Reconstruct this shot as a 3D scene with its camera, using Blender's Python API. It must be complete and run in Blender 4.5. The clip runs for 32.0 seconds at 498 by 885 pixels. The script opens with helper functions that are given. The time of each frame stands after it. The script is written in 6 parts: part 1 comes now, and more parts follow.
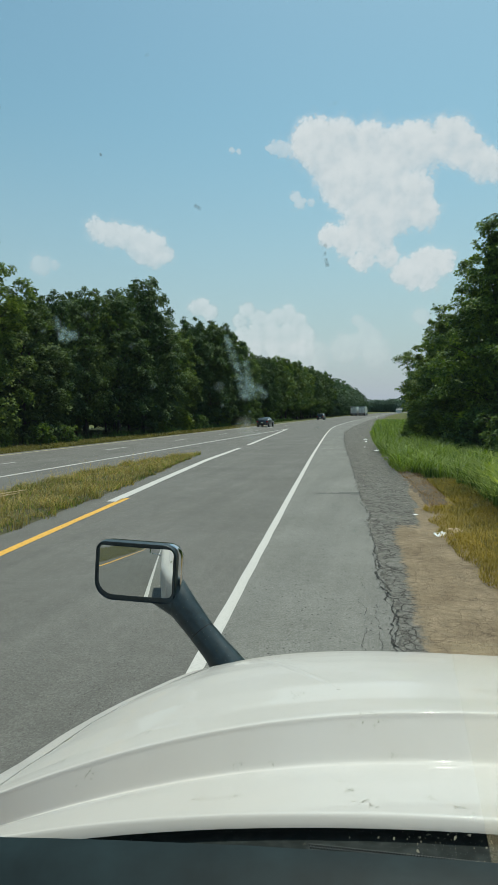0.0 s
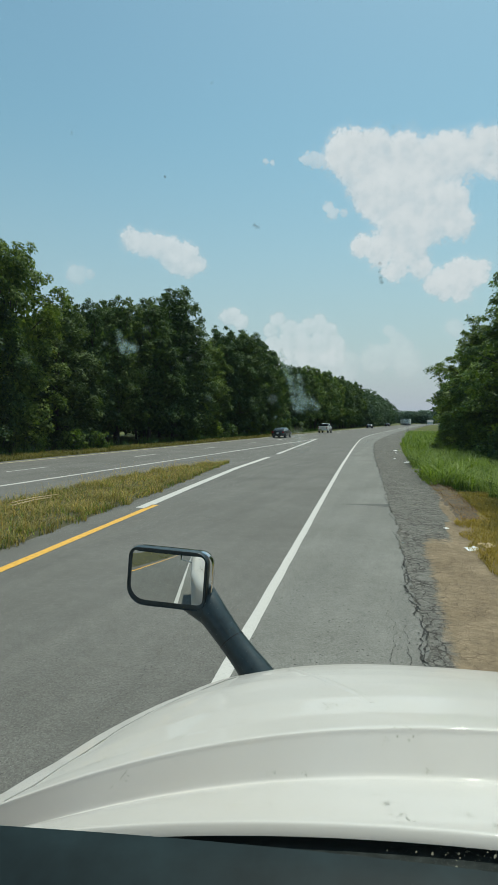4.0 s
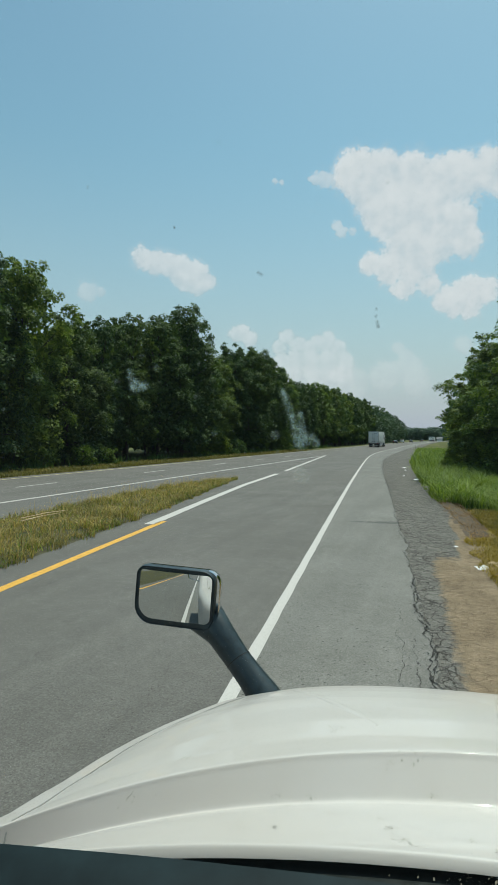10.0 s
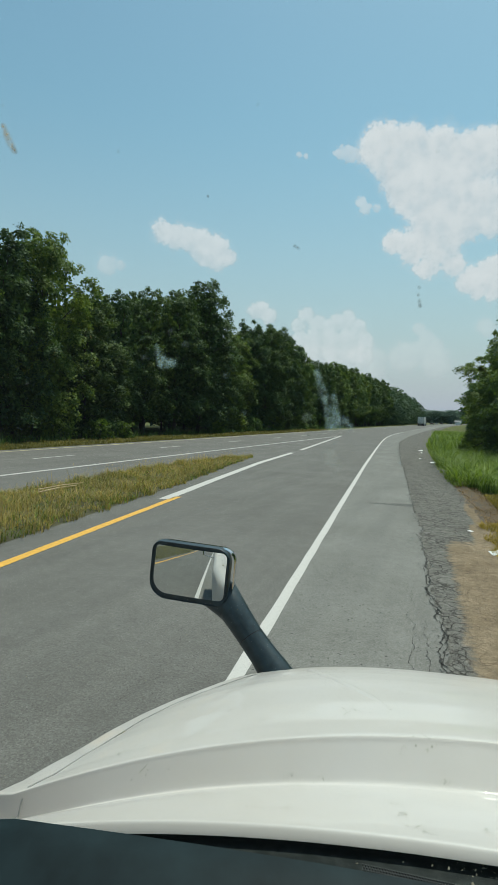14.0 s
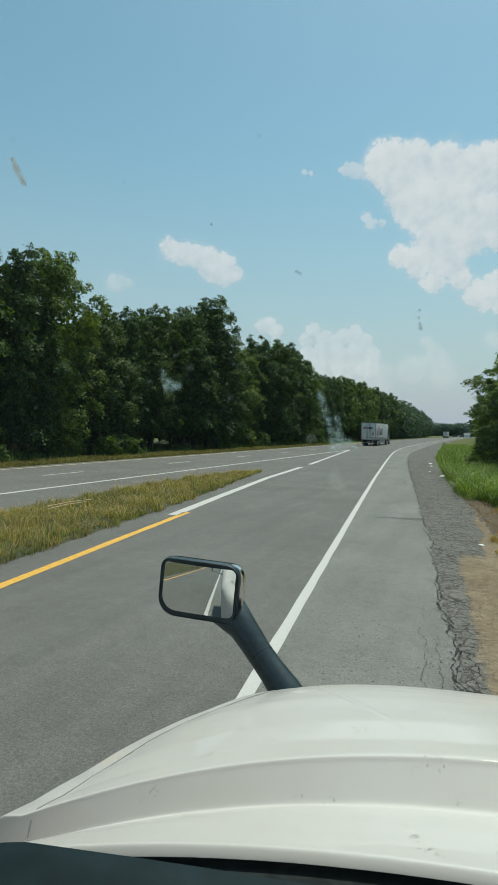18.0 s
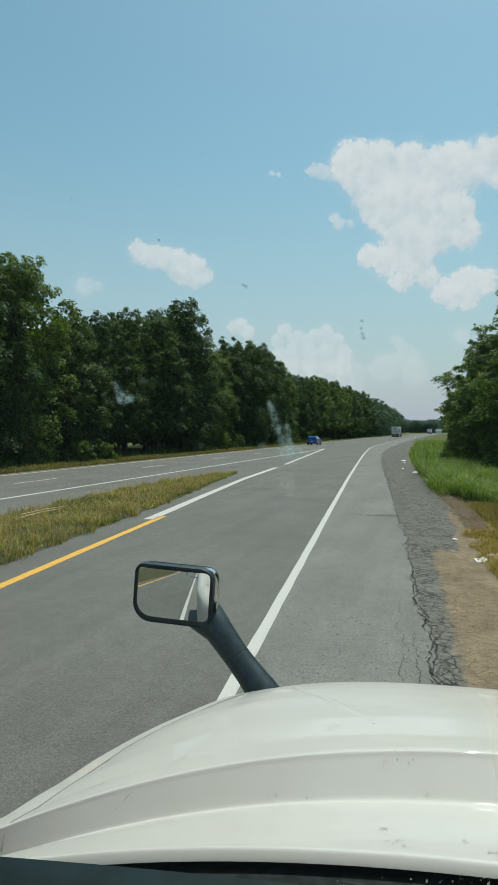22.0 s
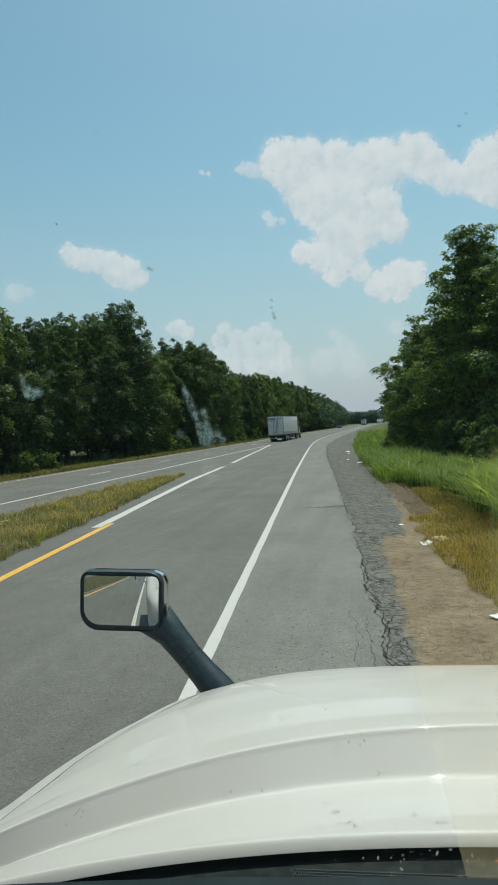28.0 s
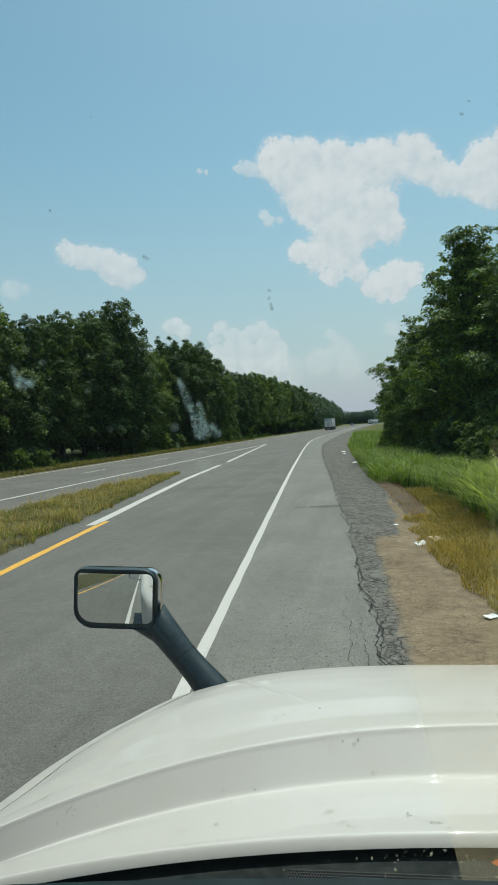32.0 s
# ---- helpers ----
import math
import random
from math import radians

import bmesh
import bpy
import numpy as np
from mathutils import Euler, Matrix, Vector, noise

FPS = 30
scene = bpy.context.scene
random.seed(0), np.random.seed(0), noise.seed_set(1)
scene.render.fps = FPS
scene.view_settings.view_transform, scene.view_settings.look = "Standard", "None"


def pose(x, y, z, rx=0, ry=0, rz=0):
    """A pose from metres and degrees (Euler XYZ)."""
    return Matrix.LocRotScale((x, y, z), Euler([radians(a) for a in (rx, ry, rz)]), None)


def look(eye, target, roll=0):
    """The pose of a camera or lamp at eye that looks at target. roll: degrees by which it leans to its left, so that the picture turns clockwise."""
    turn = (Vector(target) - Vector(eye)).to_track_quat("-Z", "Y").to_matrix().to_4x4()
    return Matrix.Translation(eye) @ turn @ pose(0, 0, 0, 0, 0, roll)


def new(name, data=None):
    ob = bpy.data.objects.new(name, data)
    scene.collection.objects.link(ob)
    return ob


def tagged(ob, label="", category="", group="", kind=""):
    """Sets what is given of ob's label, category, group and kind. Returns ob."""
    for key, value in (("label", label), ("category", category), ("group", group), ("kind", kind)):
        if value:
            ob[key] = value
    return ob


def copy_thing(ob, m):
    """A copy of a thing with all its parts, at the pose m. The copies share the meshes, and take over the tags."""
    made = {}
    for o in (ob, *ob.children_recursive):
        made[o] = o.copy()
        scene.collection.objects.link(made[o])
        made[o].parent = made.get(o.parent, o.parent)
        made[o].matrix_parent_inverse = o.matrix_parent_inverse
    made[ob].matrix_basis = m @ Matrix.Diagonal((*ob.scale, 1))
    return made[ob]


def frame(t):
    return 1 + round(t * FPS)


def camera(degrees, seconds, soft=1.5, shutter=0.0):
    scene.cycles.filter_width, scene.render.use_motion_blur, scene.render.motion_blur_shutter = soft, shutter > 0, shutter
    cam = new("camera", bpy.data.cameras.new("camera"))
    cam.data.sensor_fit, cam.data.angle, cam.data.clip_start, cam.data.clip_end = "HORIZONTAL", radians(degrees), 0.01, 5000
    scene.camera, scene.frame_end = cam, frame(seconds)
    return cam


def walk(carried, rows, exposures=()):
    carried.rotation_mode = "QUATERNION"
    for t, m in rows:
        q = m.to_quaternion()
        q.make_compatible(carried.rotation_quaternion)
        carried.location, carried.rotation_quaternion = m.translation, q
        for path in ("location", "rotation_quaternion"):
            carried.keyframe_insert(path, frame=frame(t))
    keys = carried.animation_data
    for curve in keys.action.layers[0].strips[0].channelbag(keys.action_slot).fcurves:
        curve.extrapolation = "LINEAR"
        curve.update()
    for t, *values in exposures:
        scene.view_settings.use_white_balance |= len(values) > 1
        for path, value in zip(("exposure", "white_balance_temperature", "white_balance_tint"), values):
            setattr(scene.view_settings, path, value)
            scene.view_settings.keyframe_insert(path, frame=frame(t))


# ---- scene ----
cam = camera(46.0, 32.0, soft=1.1)
PATH = [
    (0, (-0.021, -0.004, 2.442), (-0.519, 1.93, 2.335), -0.4),
    (0.5, (-0.02, -0.019, 2.447), (-0.578, 1.9, 2.394), -1.3),
    (1, (-0.03, -0.026, 2.447), (-0.576, 1.898, 2.429), -0.2),
    (1.5, (-0.022, -0.024, 2.45), (-0.571, 1.898, 2.415), -0.7),
    (2, (-0.036, -0.02, 2.443), (-0.646, 1.883, 2.383), -0.4),
    (2.5, (-0.029, -0.03, 2.448), (-0.606, 1.885, 2.414), -0.2),
    (4.5, (-0.034, -0.017, 2.443), (-0.63, 1.89, 2.359), 0.6),
    (5, (-0.024, -0.028, 2.45), (-0.611, 1.883, 2.413), 0.3),
    (5.5, (-0.023, -0.027, 2.45), (-0.628, 1.879, 2.416), -0.0),
    (6, (-0.016, -0.029, 2.452), (-0.626, 1.875, 2.447), -0.3),
    (6.5, (-0.023, -0.036, 2.454), (-0.625, 1.872, 2.429), 0.9),
    (7, (-0.018, -0.034, 2.456), (-0.62, 1.873, 2.446), -0.1),
    (7.5, (-0.019, -0.032, 2.459), (-0.664, 1.861, 2.415), 0.2),
    (8, (-0.017, -0.032, 2.458), (-0.64, 1.868, 2.426), 0.6),
    (8.5, (-0.026, -0.033, 2.454), (-0.654, 1.866, 2.424), 0.6),
    (9, (-0.02, -0.038, 2.458), (-0.638, 1.864, 2.438), 0.0),
    (9.5, (-0.023, -0.04, 2.458), (-0.641, 1.862, 2.445), 0.7),
    (10, (-0.024, -0.037, 2.457), (-0.645, 1.864, 2.436), 0.7),
    (10.5, (-0.02, -0.03, 2.456), (-0.669, 1.861, 2.41), 0.3),
    (11, (-0.02, -0.03, 2.459), (-0.702, 1.849, 2.382), 0.1),
    (11.5, (-0.016, -0.032, 2.46), (-0.666, 1.859, 2.419), 0.1),
    (12, (-0.019, -0.027, 2.457), (-0.673, 1.862, 2.384), 0.5),
    (12.5, (-0.034, -0.017, 2.456), (-0.677, 1.874, 2.343), 2.2),
    (13, (-0.034, -0.025, 2.461), (-0.709, 1.855, 2.363), 1.9),
    (13.5, (-0.038, -0.026, 2.459), (-0.708, 1.856, 2.361), 2.3),
    (15.5, (-0.035, -0.027, 2.461), (-0.695, 1.859, 2.377), 1.4),
    (16, (-0.022, -0.034, 2.469), (-0.695, 1.849, 2.427), 0.7),
    (16.5, (-0.027, -0.032, 2.469), (-0.723, 1.842, 2.403), 0.5),
    (17, (-0.02, -0.03, 2.469), (-0.713, 1.846, 2.414), 0.6),
    (17.5, (-0.035, -0.032, 2.463), (-0.729, 1.843, 2.412), 1.6),
    (18, (-0.034, -0.03, 2.464), (-0.732, 1.843, 2.416), 1.7),
    (18.5, (-0.036, -0.034, 2.465), (-0.742, 1.837, 2.423), 1.7),
    (19, (-0.039, -0.031, 2.462), (-0.739, 1.842, 2.412), 2.1),
    (19.5, (-0.042, -0.036, 2.461), (-0.708, 1.85, 2.423), 2.8),
    (20, (-0.034, -0.042, 2.469), (-0.685, 1.848, 2.41), 1.6),
    (20.5, (-0.027, -0.037, 2.469), (-0.668, 1.857, 2.419), 1.0),
    (21, (-0.023, -0.031, 2.467), (-0.66, 1.863, 2.401), 0.4),
    (21.5, (-0.021, -0.03, 2.468), (-0.644, 1.87, 2.415), 0.3),
    (22, (-0.016, -0.034, 2.47), (-0.634, 1.868, 2.428), 0.2),
    (22.5, (-0.027, -0.031, 2.466), (-0.645, 1.87, 2.394), 0.3),
    (23, (-0.029, -0.032, 2.467), (-0.639, 1.87, 2.376), 0.3),
    (23.5, (-0.027, -0.034, 2.46), (-0.638, 1.87, 2.409), 1.2),
    (24, (-0.017, -0.038, 2.467), (-0.558, 1.886, 2.421), -1.0),
    (24.5, (-0.022, -0.027, 2.458), (-0.513, 1.911, 2.405), -0.4),
    (25, (-0.006, -0.025, 2.463), (-0.491, 1.915, 2.418), -1.6),
    (25.5, (0.002, -0.017, 2.462), (-0.477, 1.924, 2.395), -2.4),
    (26, (-0.006, -0.032, 2.463), (-0.441, 1.92, 2.429), -1.9),
    (26.5, (0.0, -0.022, 2.462), (-0.444, 1.927, 2.413), -3.5),
    (28.5, (0.0, -0.02, 2.46), (-0.441, 1.93, 2.412), -3.1),
    (29, (0.006, -0.03, 2.465), (-0.434, 1.92, 2.462), -3.2),
    (29.5, (0.003, -0.024, 2.461), (-0.438, 1.927, 2.44), -3.1),
    (30, (-0.007, -0.024, 2.458), (-0.466, 1.922, 2.432), -2.2),
    (30.5, (0.003, -0.028, 2.464), (-0.431, 1.924, 2.447), -2.9),
    (31, (-0.004, -0.021, 2.458), (-0.435, 1.932, 2.428), -2.4),
    (31.5, (0.001, -0.018, 2.46), (-0.43, 1.935, 2.418), -2.7),
    (32, (-0.002, -0.013, 2.456), (-0.429, 1.94, 2.403), -2.7),
]
walk(cam, [(t, look(eye, target, roll)) for t, eye, target, roll in PATH], [(0, 0.0, 6300, -8.0), (32, 0.0, 6300, -8.0)])

# ---- light and sky ----
SUN_DIR = Vector((0.09, 0.39, 0.915)).normalized()
world = bpy.data.worlds.new("sky")
scene.world = world
world.use_nodes = True
wn = world.node_tree
wn.nodes.clear()
sky = wn.nodes.new("ShaderNodeTexSky")
sky.sky_type = "NISHITA"
sky.sun_disc = False
sky.sun_elevation = math.asin(SUN_DIR.z)
sky.sun_rotation = math.atan2(SUN_DIR.x, SUN_DIR.y)
sky.air_density, sky.dust_density, sky.ozone_density = 1.45, 0.9, 1.0
bgn = wn.nodes.new("ShaderNodeBackground")
bgn.inputs["Strength"].default_value = 0.103
wout = wn.nodes.new("ShaderNodeOutputWorld")
tint = wn.nodes.new("ShaderNodeMix")
tint.data_type, tint.blend_type = "RGBA", "MULTIPLY"
tint.inputs[0].default_value = 1.0
tint.inputs[7].default_value = (0.95, 1.06, 1.02, 1)
wn.links.new(sky.outputs[0], tint.inputs[6])
wn.links.new(tint.outputs[2], bgn.inputs[0])
wn.links.new(bgn.outputs[0], wout.inputs[0])
sun = new("sun", bpy.data.lights.new("sun", "SUN"))
sun.data.energy, sun.data.angle, sun.data.color = 4.15, radians(0.55), (1.0, 0.92, 0.85)
sun.matrix_world = look(SUN_DIR * 100, (0, 0, 0))


# ---- materials ----
class Mat:
    """A node material with a principled shader, and short ways to add textures to it."""

    def __init__(self, name, color=(0.5, 0.5, 0.5), rough=0.6, metal=0.0, coat=0.0, spec=0.5):
        self.m = bpy.data.materials.new(name)
        self.m.use_nodes = True
        self.t = self.m.node_tree
        self.p = self.t.nodes["Principled BSDF"]
        self.p.inputs["Base Color"].default_value = (*color, 1)
        self.p.inputs["Roughness"].default_value = rough
        self.p.inputs["Metallic"].default_value = metal
        self.p.inputs["Coat Weight"].default_value = coat
        self.p.inputs["Specular IOR Level"].default_value = spec
        self.coord = None

    def node(self, kind, **values):
        n = self.t.nodes.new(kind)
        for k, v in values.items():
            n.inputs[k].default_value = v
        return n

    def link(self, a, b):
        self.t.links.new(a, b)

    def place(self):
        if self.coord is None:
            self.coord = self.t.nodes.new("ShaderNodeTexCoord").outputs["Object"]
        return self.coord

    def noise(self, scale, detail=4.0, stretch=None, rough=0.6):
        n = self.node("ShaderNodeTexNoise", Scale=scale, Detail=detail, Roughness=rough)
        src = self.place()
        if stretch:
            mp = self.t.nodes.new("ShaderNodeMapping")
            mp.inputs["Scale"].default_value = stretch
            self.link(src, mp.inputs[0])
            src = mp.outputs[0]
        self.link(src, n.inputs["Vector"])
        return n.outputs["Fac"]

    def ramp(self, fac, stops):
        r = self.t.nodes.new("ShaderNodeValToRGB")
        while len(r.color_ramp.elements) < len(stops):
            r.color_ramp.elements.new(0.5)
        for e, (pos, col) in zip(r.color_ramp.elements, stops):
            e.position = pos
            e.color = (*col, 1) if len(col) == 3 else col
        self.link(fac, r.inputs[0])
        return r.outputs[0]

    def mix(self, a, b, fac, mode="MIX"):
        n = self.t.nodes.new("ShaderNodeMix")
        n.data_type, n.blend_type = "RGBA", mode
        for sock, v in ((n.inputs[0], fac), (n.inputs[6], a), (n.inputs[7], b)):
            if isinstance(v, (int, float)):
                sock.default_value = v
            elif isinstance(v, tuple):
                sock.default_value = (*v, 1)
            else:
                self.link(v, sock)
        return n.outputs[2]

    def math(self, op, a, b=0.0):
        n = self.t.nodes.new("ShaderNodeMath")
        n.operation = op
        for sock, v in ((n.inputs[0], a), (n.inputs[1], b)):
            if isinstance(v, (int, float)):
                sock.default_value = v
            else:
                self.link(v, sock)
        return n.outputs[0]

    def color(self, sock):
        self.link(sock, self.p.inputs["Base Color"])
        return self

    def rough(self, sock):
        self.link(sock, self.p.inputs["Roughness"])
        return self

    def bump(self, height, strength=0.3, distance=0.01):
        b = self.t.nodes.new("ShaderNodeBump")
        b.inputs["Strength"].default_value = strength
        b.inputs["Distance"].default_value = distance
        self.link(height, b.inputs["Height"])
        self.link(b.outputs[0], self.p.inputs["Normal"])
        return self

    def island(self):
        return self.t.nodes.new("ShaderNodeNewGeometry").outputs["Random Per Island"]


def paint(name, color, rough=0.3, coat=0.6, metal=0.0, dirt=0.12):
    m = Mat(name, color, rough, metal, coat)
    big = m.noise(0.9, 5)
    fine = m.noise(14.0, 4)
    dark = tuple(c * (1 - dirt * 2.2) * (0.95, 0.9, 0.82)[i] for i, c in enumerate(color))
    m.color(m.mix(m.ramp(big, [(0.35, color), (0.75, dark)]), dark, m.math("MULTIPLY", fine, dirt)))
    m.rough(m.ramp(fine, [(0.3, (rough,) * 3), (0.8, (min(1, rough + 0.15),) * 3)]))
    return m.m


def plain(name, color, rough=0.6, metal=0.0, coat=0.0, vary=0.2, scale=9.0):
    m = Mat(name, color, rough, metal, coat)
    n = m.noise(scale, 4)
    m.color(m.ramp(n, [(0.3, tuple(c * (1 - vary) for c in color)), (0.7, tuple(min(1, c * (1 + vary)) for c in color))]))
    return m.m


def asphalt(name, base, speck=0.35, warm=1.0, pits=6.0):
    m = Mat(name, (base,) * 3, 0.88, spec=0.3)
    stone = m.node("ShaderNodeTexVoronoi", Scale=85.0)
    m.link(m.place(), stone.inputs["Vector"])
    grit = m.noise(160.0, 3)
    blotch = m.noise(0.35, 5)
    streak = m.noise(1.0, 4, (1.6, 0.08, 1.0))
    lo, hi = base * (1 - speck), base * (1 + speck)
    tone = m.ramp(grit, [(0.25, (lo * warm, lo, lo * 0.91)), (0.75, (hi * warm, hi, hi * 0.91))])
    tone = m.mix(tone, m.ramp(stone.outputs["Color"], [(0.1, (base * 0.5,) * 3), (0.5, (base,) * 3), (0.95, (base * 1.9,) * 3)]), 0.35)
    tone = m.mix(tone, m.ramp(blotch, [(0.3, (0.78, 0.77, 0.75)), (0.7, (1.1, 1.1, 1.1))]), 0.8, "MULTIPLY")
    tone = m.mix(tone, m.ramp(streak, [(0.35, (0.84, 0.84, 0.84)), (0.65, (1.05, 1.05, 1.04))]), 0.7, "MULTIPLY")
    holes = m.node("ShaderNodeTexVoronoi", Scale=pits)
    m.link(m.place(), holes.inputs["Vector"])
    pock = m.ramp(holes.outputs["Distance"], [(0.125, (0.13, 0.125, 0.12)), (0.165, (1, 1, 1))])
    some = m.ramp(holes.outputs["Color"], [(0.22, (0, 0, 0)), (0.26, (1, 1, 1))])
    pock = m.mix((1, 1, 1), pock, some)
    gate = m.ramp(m.noise(0.7, 3), [(0.35, (0.4,) * 3), (0.6, (0.95,) * 3)])
    tone = m.mix(tone, pock, gate, "MULTIPLY")
    patchy = m.noise(4.5, 6, rough=0.7)
    tone = m.mix(tone, m.ramp(patchy, [(0.35, (0.82, 0.81, 0.8)), (0.65, (1.1, 1.1, 1.1))]), 0.5, "MULTIPLY")
    tone = m.mix(tone, m.ramp(m.noise(42.0, 4, rough=0.8), [(0.35, (0.68, 0.68, 0.68)), (0.65, (1.25, 1.25, 1.25))]), 0.7, "MULTIPLY")
    m.color(tone)
    m.bump(grit, 0.5, 0.004)
    return m.m


def cracked(name, light, dark, scale, width, grit_scale=60.0):
    """Ground broken into plates, with dark joints."""
    m = Mat(name, light, 0.95, spec=0.2)
    warp = m.node("ShaderNodeTexNoise", Scale=3.0, Detail=4.0)
    m.link(m.place(), warp.inputs["Vector"])
    off = m.t.nodes.new("ShaderNodeVectorMath")
    off.operation = "MULTIPLY_ADD"
    m.link(warp.outputs["Color"], off.inputs[0])
    off.inputs[1].default_value = (0.35, 0.35, 0.35)
    m.link(m.place(), off.inputs[2])
    cell = m.node("ShaderNodeTexVoronoi", Scale=scale)
    cell.feature = "DISTANCE_TO_EDGE"
    m.link(off.outputs[0], cell.inputs["Vector"])
    grit = m.noise(grit_scale, 5)
    blotch = m.noise(1.3, 5)
    lo = tuple(c * 0.62 for c in light)
    hi = tuple(min(1, c * 1.3) for c in light)
    tone = m.mix(m.ramp(grit, [(0.3, lo), (0.7, hi)]), m.ramp(blotch, [(0.3, (0.7, 0.69, 0.68)), (0.7, (1.12, 1.1, 1.06))]), 0.85, "MULTIPLY")
    edge = m.ramp(cell.outputs["Distance"], [(0.0, (0, 0, 0)), (width, (1, 1, 1))])
    gate = m.ramp(m.noise(0.8, 3), [(0.35, (0, 0, 0)), (0.6, (1, 1, 1))])
    keep = m.mix((1, 1, 1), edge, gate)
    m.color(m.mix(dark, tone, keep))
    m.bump(m.mix(keep, grit, 0.3), 0.7, 0.02)
    return m.m


def leaf(name, dark, light, gloss=0.6, glow=0.28):
    m = Mat(name, dark, gloss, spec=0.16)
    r = m.island()
    tone = m.ramp(r, [(0.0, dark), (0.55, tuple((a + b) / 2 for a, b in zip(dark, light))), (1.0, light)])
    tone = m.mix(tone, m.ramp(m.noise(0.5, 4), [(0.34, (0.68, 0.72, 0.7)), (0.66, (1.28, 1.22, 1.05))]), 0.9, "MULTIPLY")
    own = m.t.nodes.new("ShaderNodeObjectInfo").outputs["Random"]
    tone = m.mix(tone, m.ramp(own, [(0.0, (0.8, 0.86, 0.95)), (0.5, (1.0, 1.0, 1.0)), (1.0, (1.28, 1.15, 0.85))]), 0.8, "MULTIPLY")
    m.color(tone)
    tr = m.node("ShaderNodeBsdfTranslucent")
    m.link(m.mix(tone, (1.35, 1.45, 0.7), 1.0, "MULTIPLY"), tr.inputs[0])
    add = m.node("ShaderNodeMixShader", Fac=glow)
    m.link(m.p.outputs[0], add.inputs[1])
    m.link(tr.outputs[0], add.inputs[2])
    m.link(add.outputs[0], m.t.nodes["Material Output"].inputs[0])
    return m.m


MAT = {}
MAT["ramp"] = asphalt("worn_grey_asphalt", 0.141, 0.5, 1.075, 31.0)
MAT["shoulder"] = asphalt("pale_shoulder_asphalt", 0.189, 0.55, 1.04, 12.0)
def verge_soil(name):
    """Crumbled asphalt that gives way to packed dirt: how much dirt is in the attribute, its border ragged."""
    m = Mat(name, (0.2, 0.18, 0.15), 0.95, spec=0.2)
    warp = m.node("ShaderNodeTexNoise", Scale=2.2, Detail=5.0)
    m.link(m.place(), warp.inputs["Vector"])
    off = m.t.nodes.new("ShaderNodeVectorMath")
    off.operation = "MULTIPLY_ADD"
    m.link(warp.outputs["Color"], off.inputs[0])
    off.inputs[1].default_value = (0.5, 0.5, 0.5)
    m.link(m.place(), off.inputs[2])

    def plates(scale, width):
        cell = m.node("ShaderNodeTexVoronoi", Scale=scale)
        cell.feature = "DISTANCE_TO_EDGE"
        m.link(off.outputs[0], cell.inputs["Vector"])
        return m.ramp(cell.outputs["Distance"], [(0.0, (0, 0, 0)), (width, (1, 1, 1))])

    grit = m.noise(70.0, 6, rough=0.7)
    mid = m.noise(9.0, 5, rough=0.65)
    big = m.noise(1.1, 5)
    att = m.t.nodes.new("ShaderNodeAttribute")
    att.attribute_name = "dirt"
    share = m.math("ADD", att.outputs["Fac"], m.math("ADD", m.math("MULTIPLY", m.math("SUBTRACT", mid, 0.5), 0.9), m.math("MULTIPLY", m.math("SUBTRACT", big, 0.5), 0.7)))
    share = m.ramp(share, [(0.34, (0, 0, 0)), (0.66, (1, 1, 1))])
    tar = m.mix(m.ramp(grit, [(0.3, (0.10, 0.096, 0.089)), (0.7, (0.26, 0.248, 0.232))]), m.ramp(mid, [(0.3, (0.6, 0.58, 0.56)), (0.7, (1.2, 1.2, 1.18))]), 0.9, "MULTIPLY")
    tan = m.mix(m.ramp(grit, [(0.28, (0.150, 0.112, 0.074)), (0.5, (0.255, 0.20, 0.138)), (0.72, (0.39, 0.315, 0.235))]), m.ramp(mid, [(0.3, (0.68, 0.66, 0.64)), (0.7, (1.15, 1.13, 1.1))]), 0.9, "MULTIPLY")
    tan = m.mix(tan, m.ramp(big, [(0.35, (0.78, 0.75, 0.72)), (0.65, (1.1, 1.1, 1.1))]), 0.9, "MULTIPLY")
    tar = m.mix((0.03, 0.027, 0.024), tar, m.mix(plates(4.6, 0.06), plates(10.0, 0.1), m.ramp(m.noise(1.7, 3), [(0.4, (0,) * 3), (0.6, (0.9,) * 3)]), "MULTIPLY"))
    gate = m.ramp(m.noise(0.9, 3), [(0.34, (1, 1, 1)), (0.5, (0, 0, 0))])
    crackle = m.mix(m.mix(plates(6.5, 0.05), plates(13.0, 0.08), 0.4, "MULTIPLY"), (1, 1, 1), gate)
    tan = m.mix(tan, m.mix((0.095, 0.067, 0.044), tan, crackle), m.ramp(m.noise(2.4, 4), [(0.38, (0.15,) * 3), (0.62, (0.85,) * 3)]))
    m.color(m.mix(tar, tan, share))
    m.bump(m.mix(m.mix(mid, grit, 0.5), crackle, 0.35), 0.8, 0.03)
    return m.m


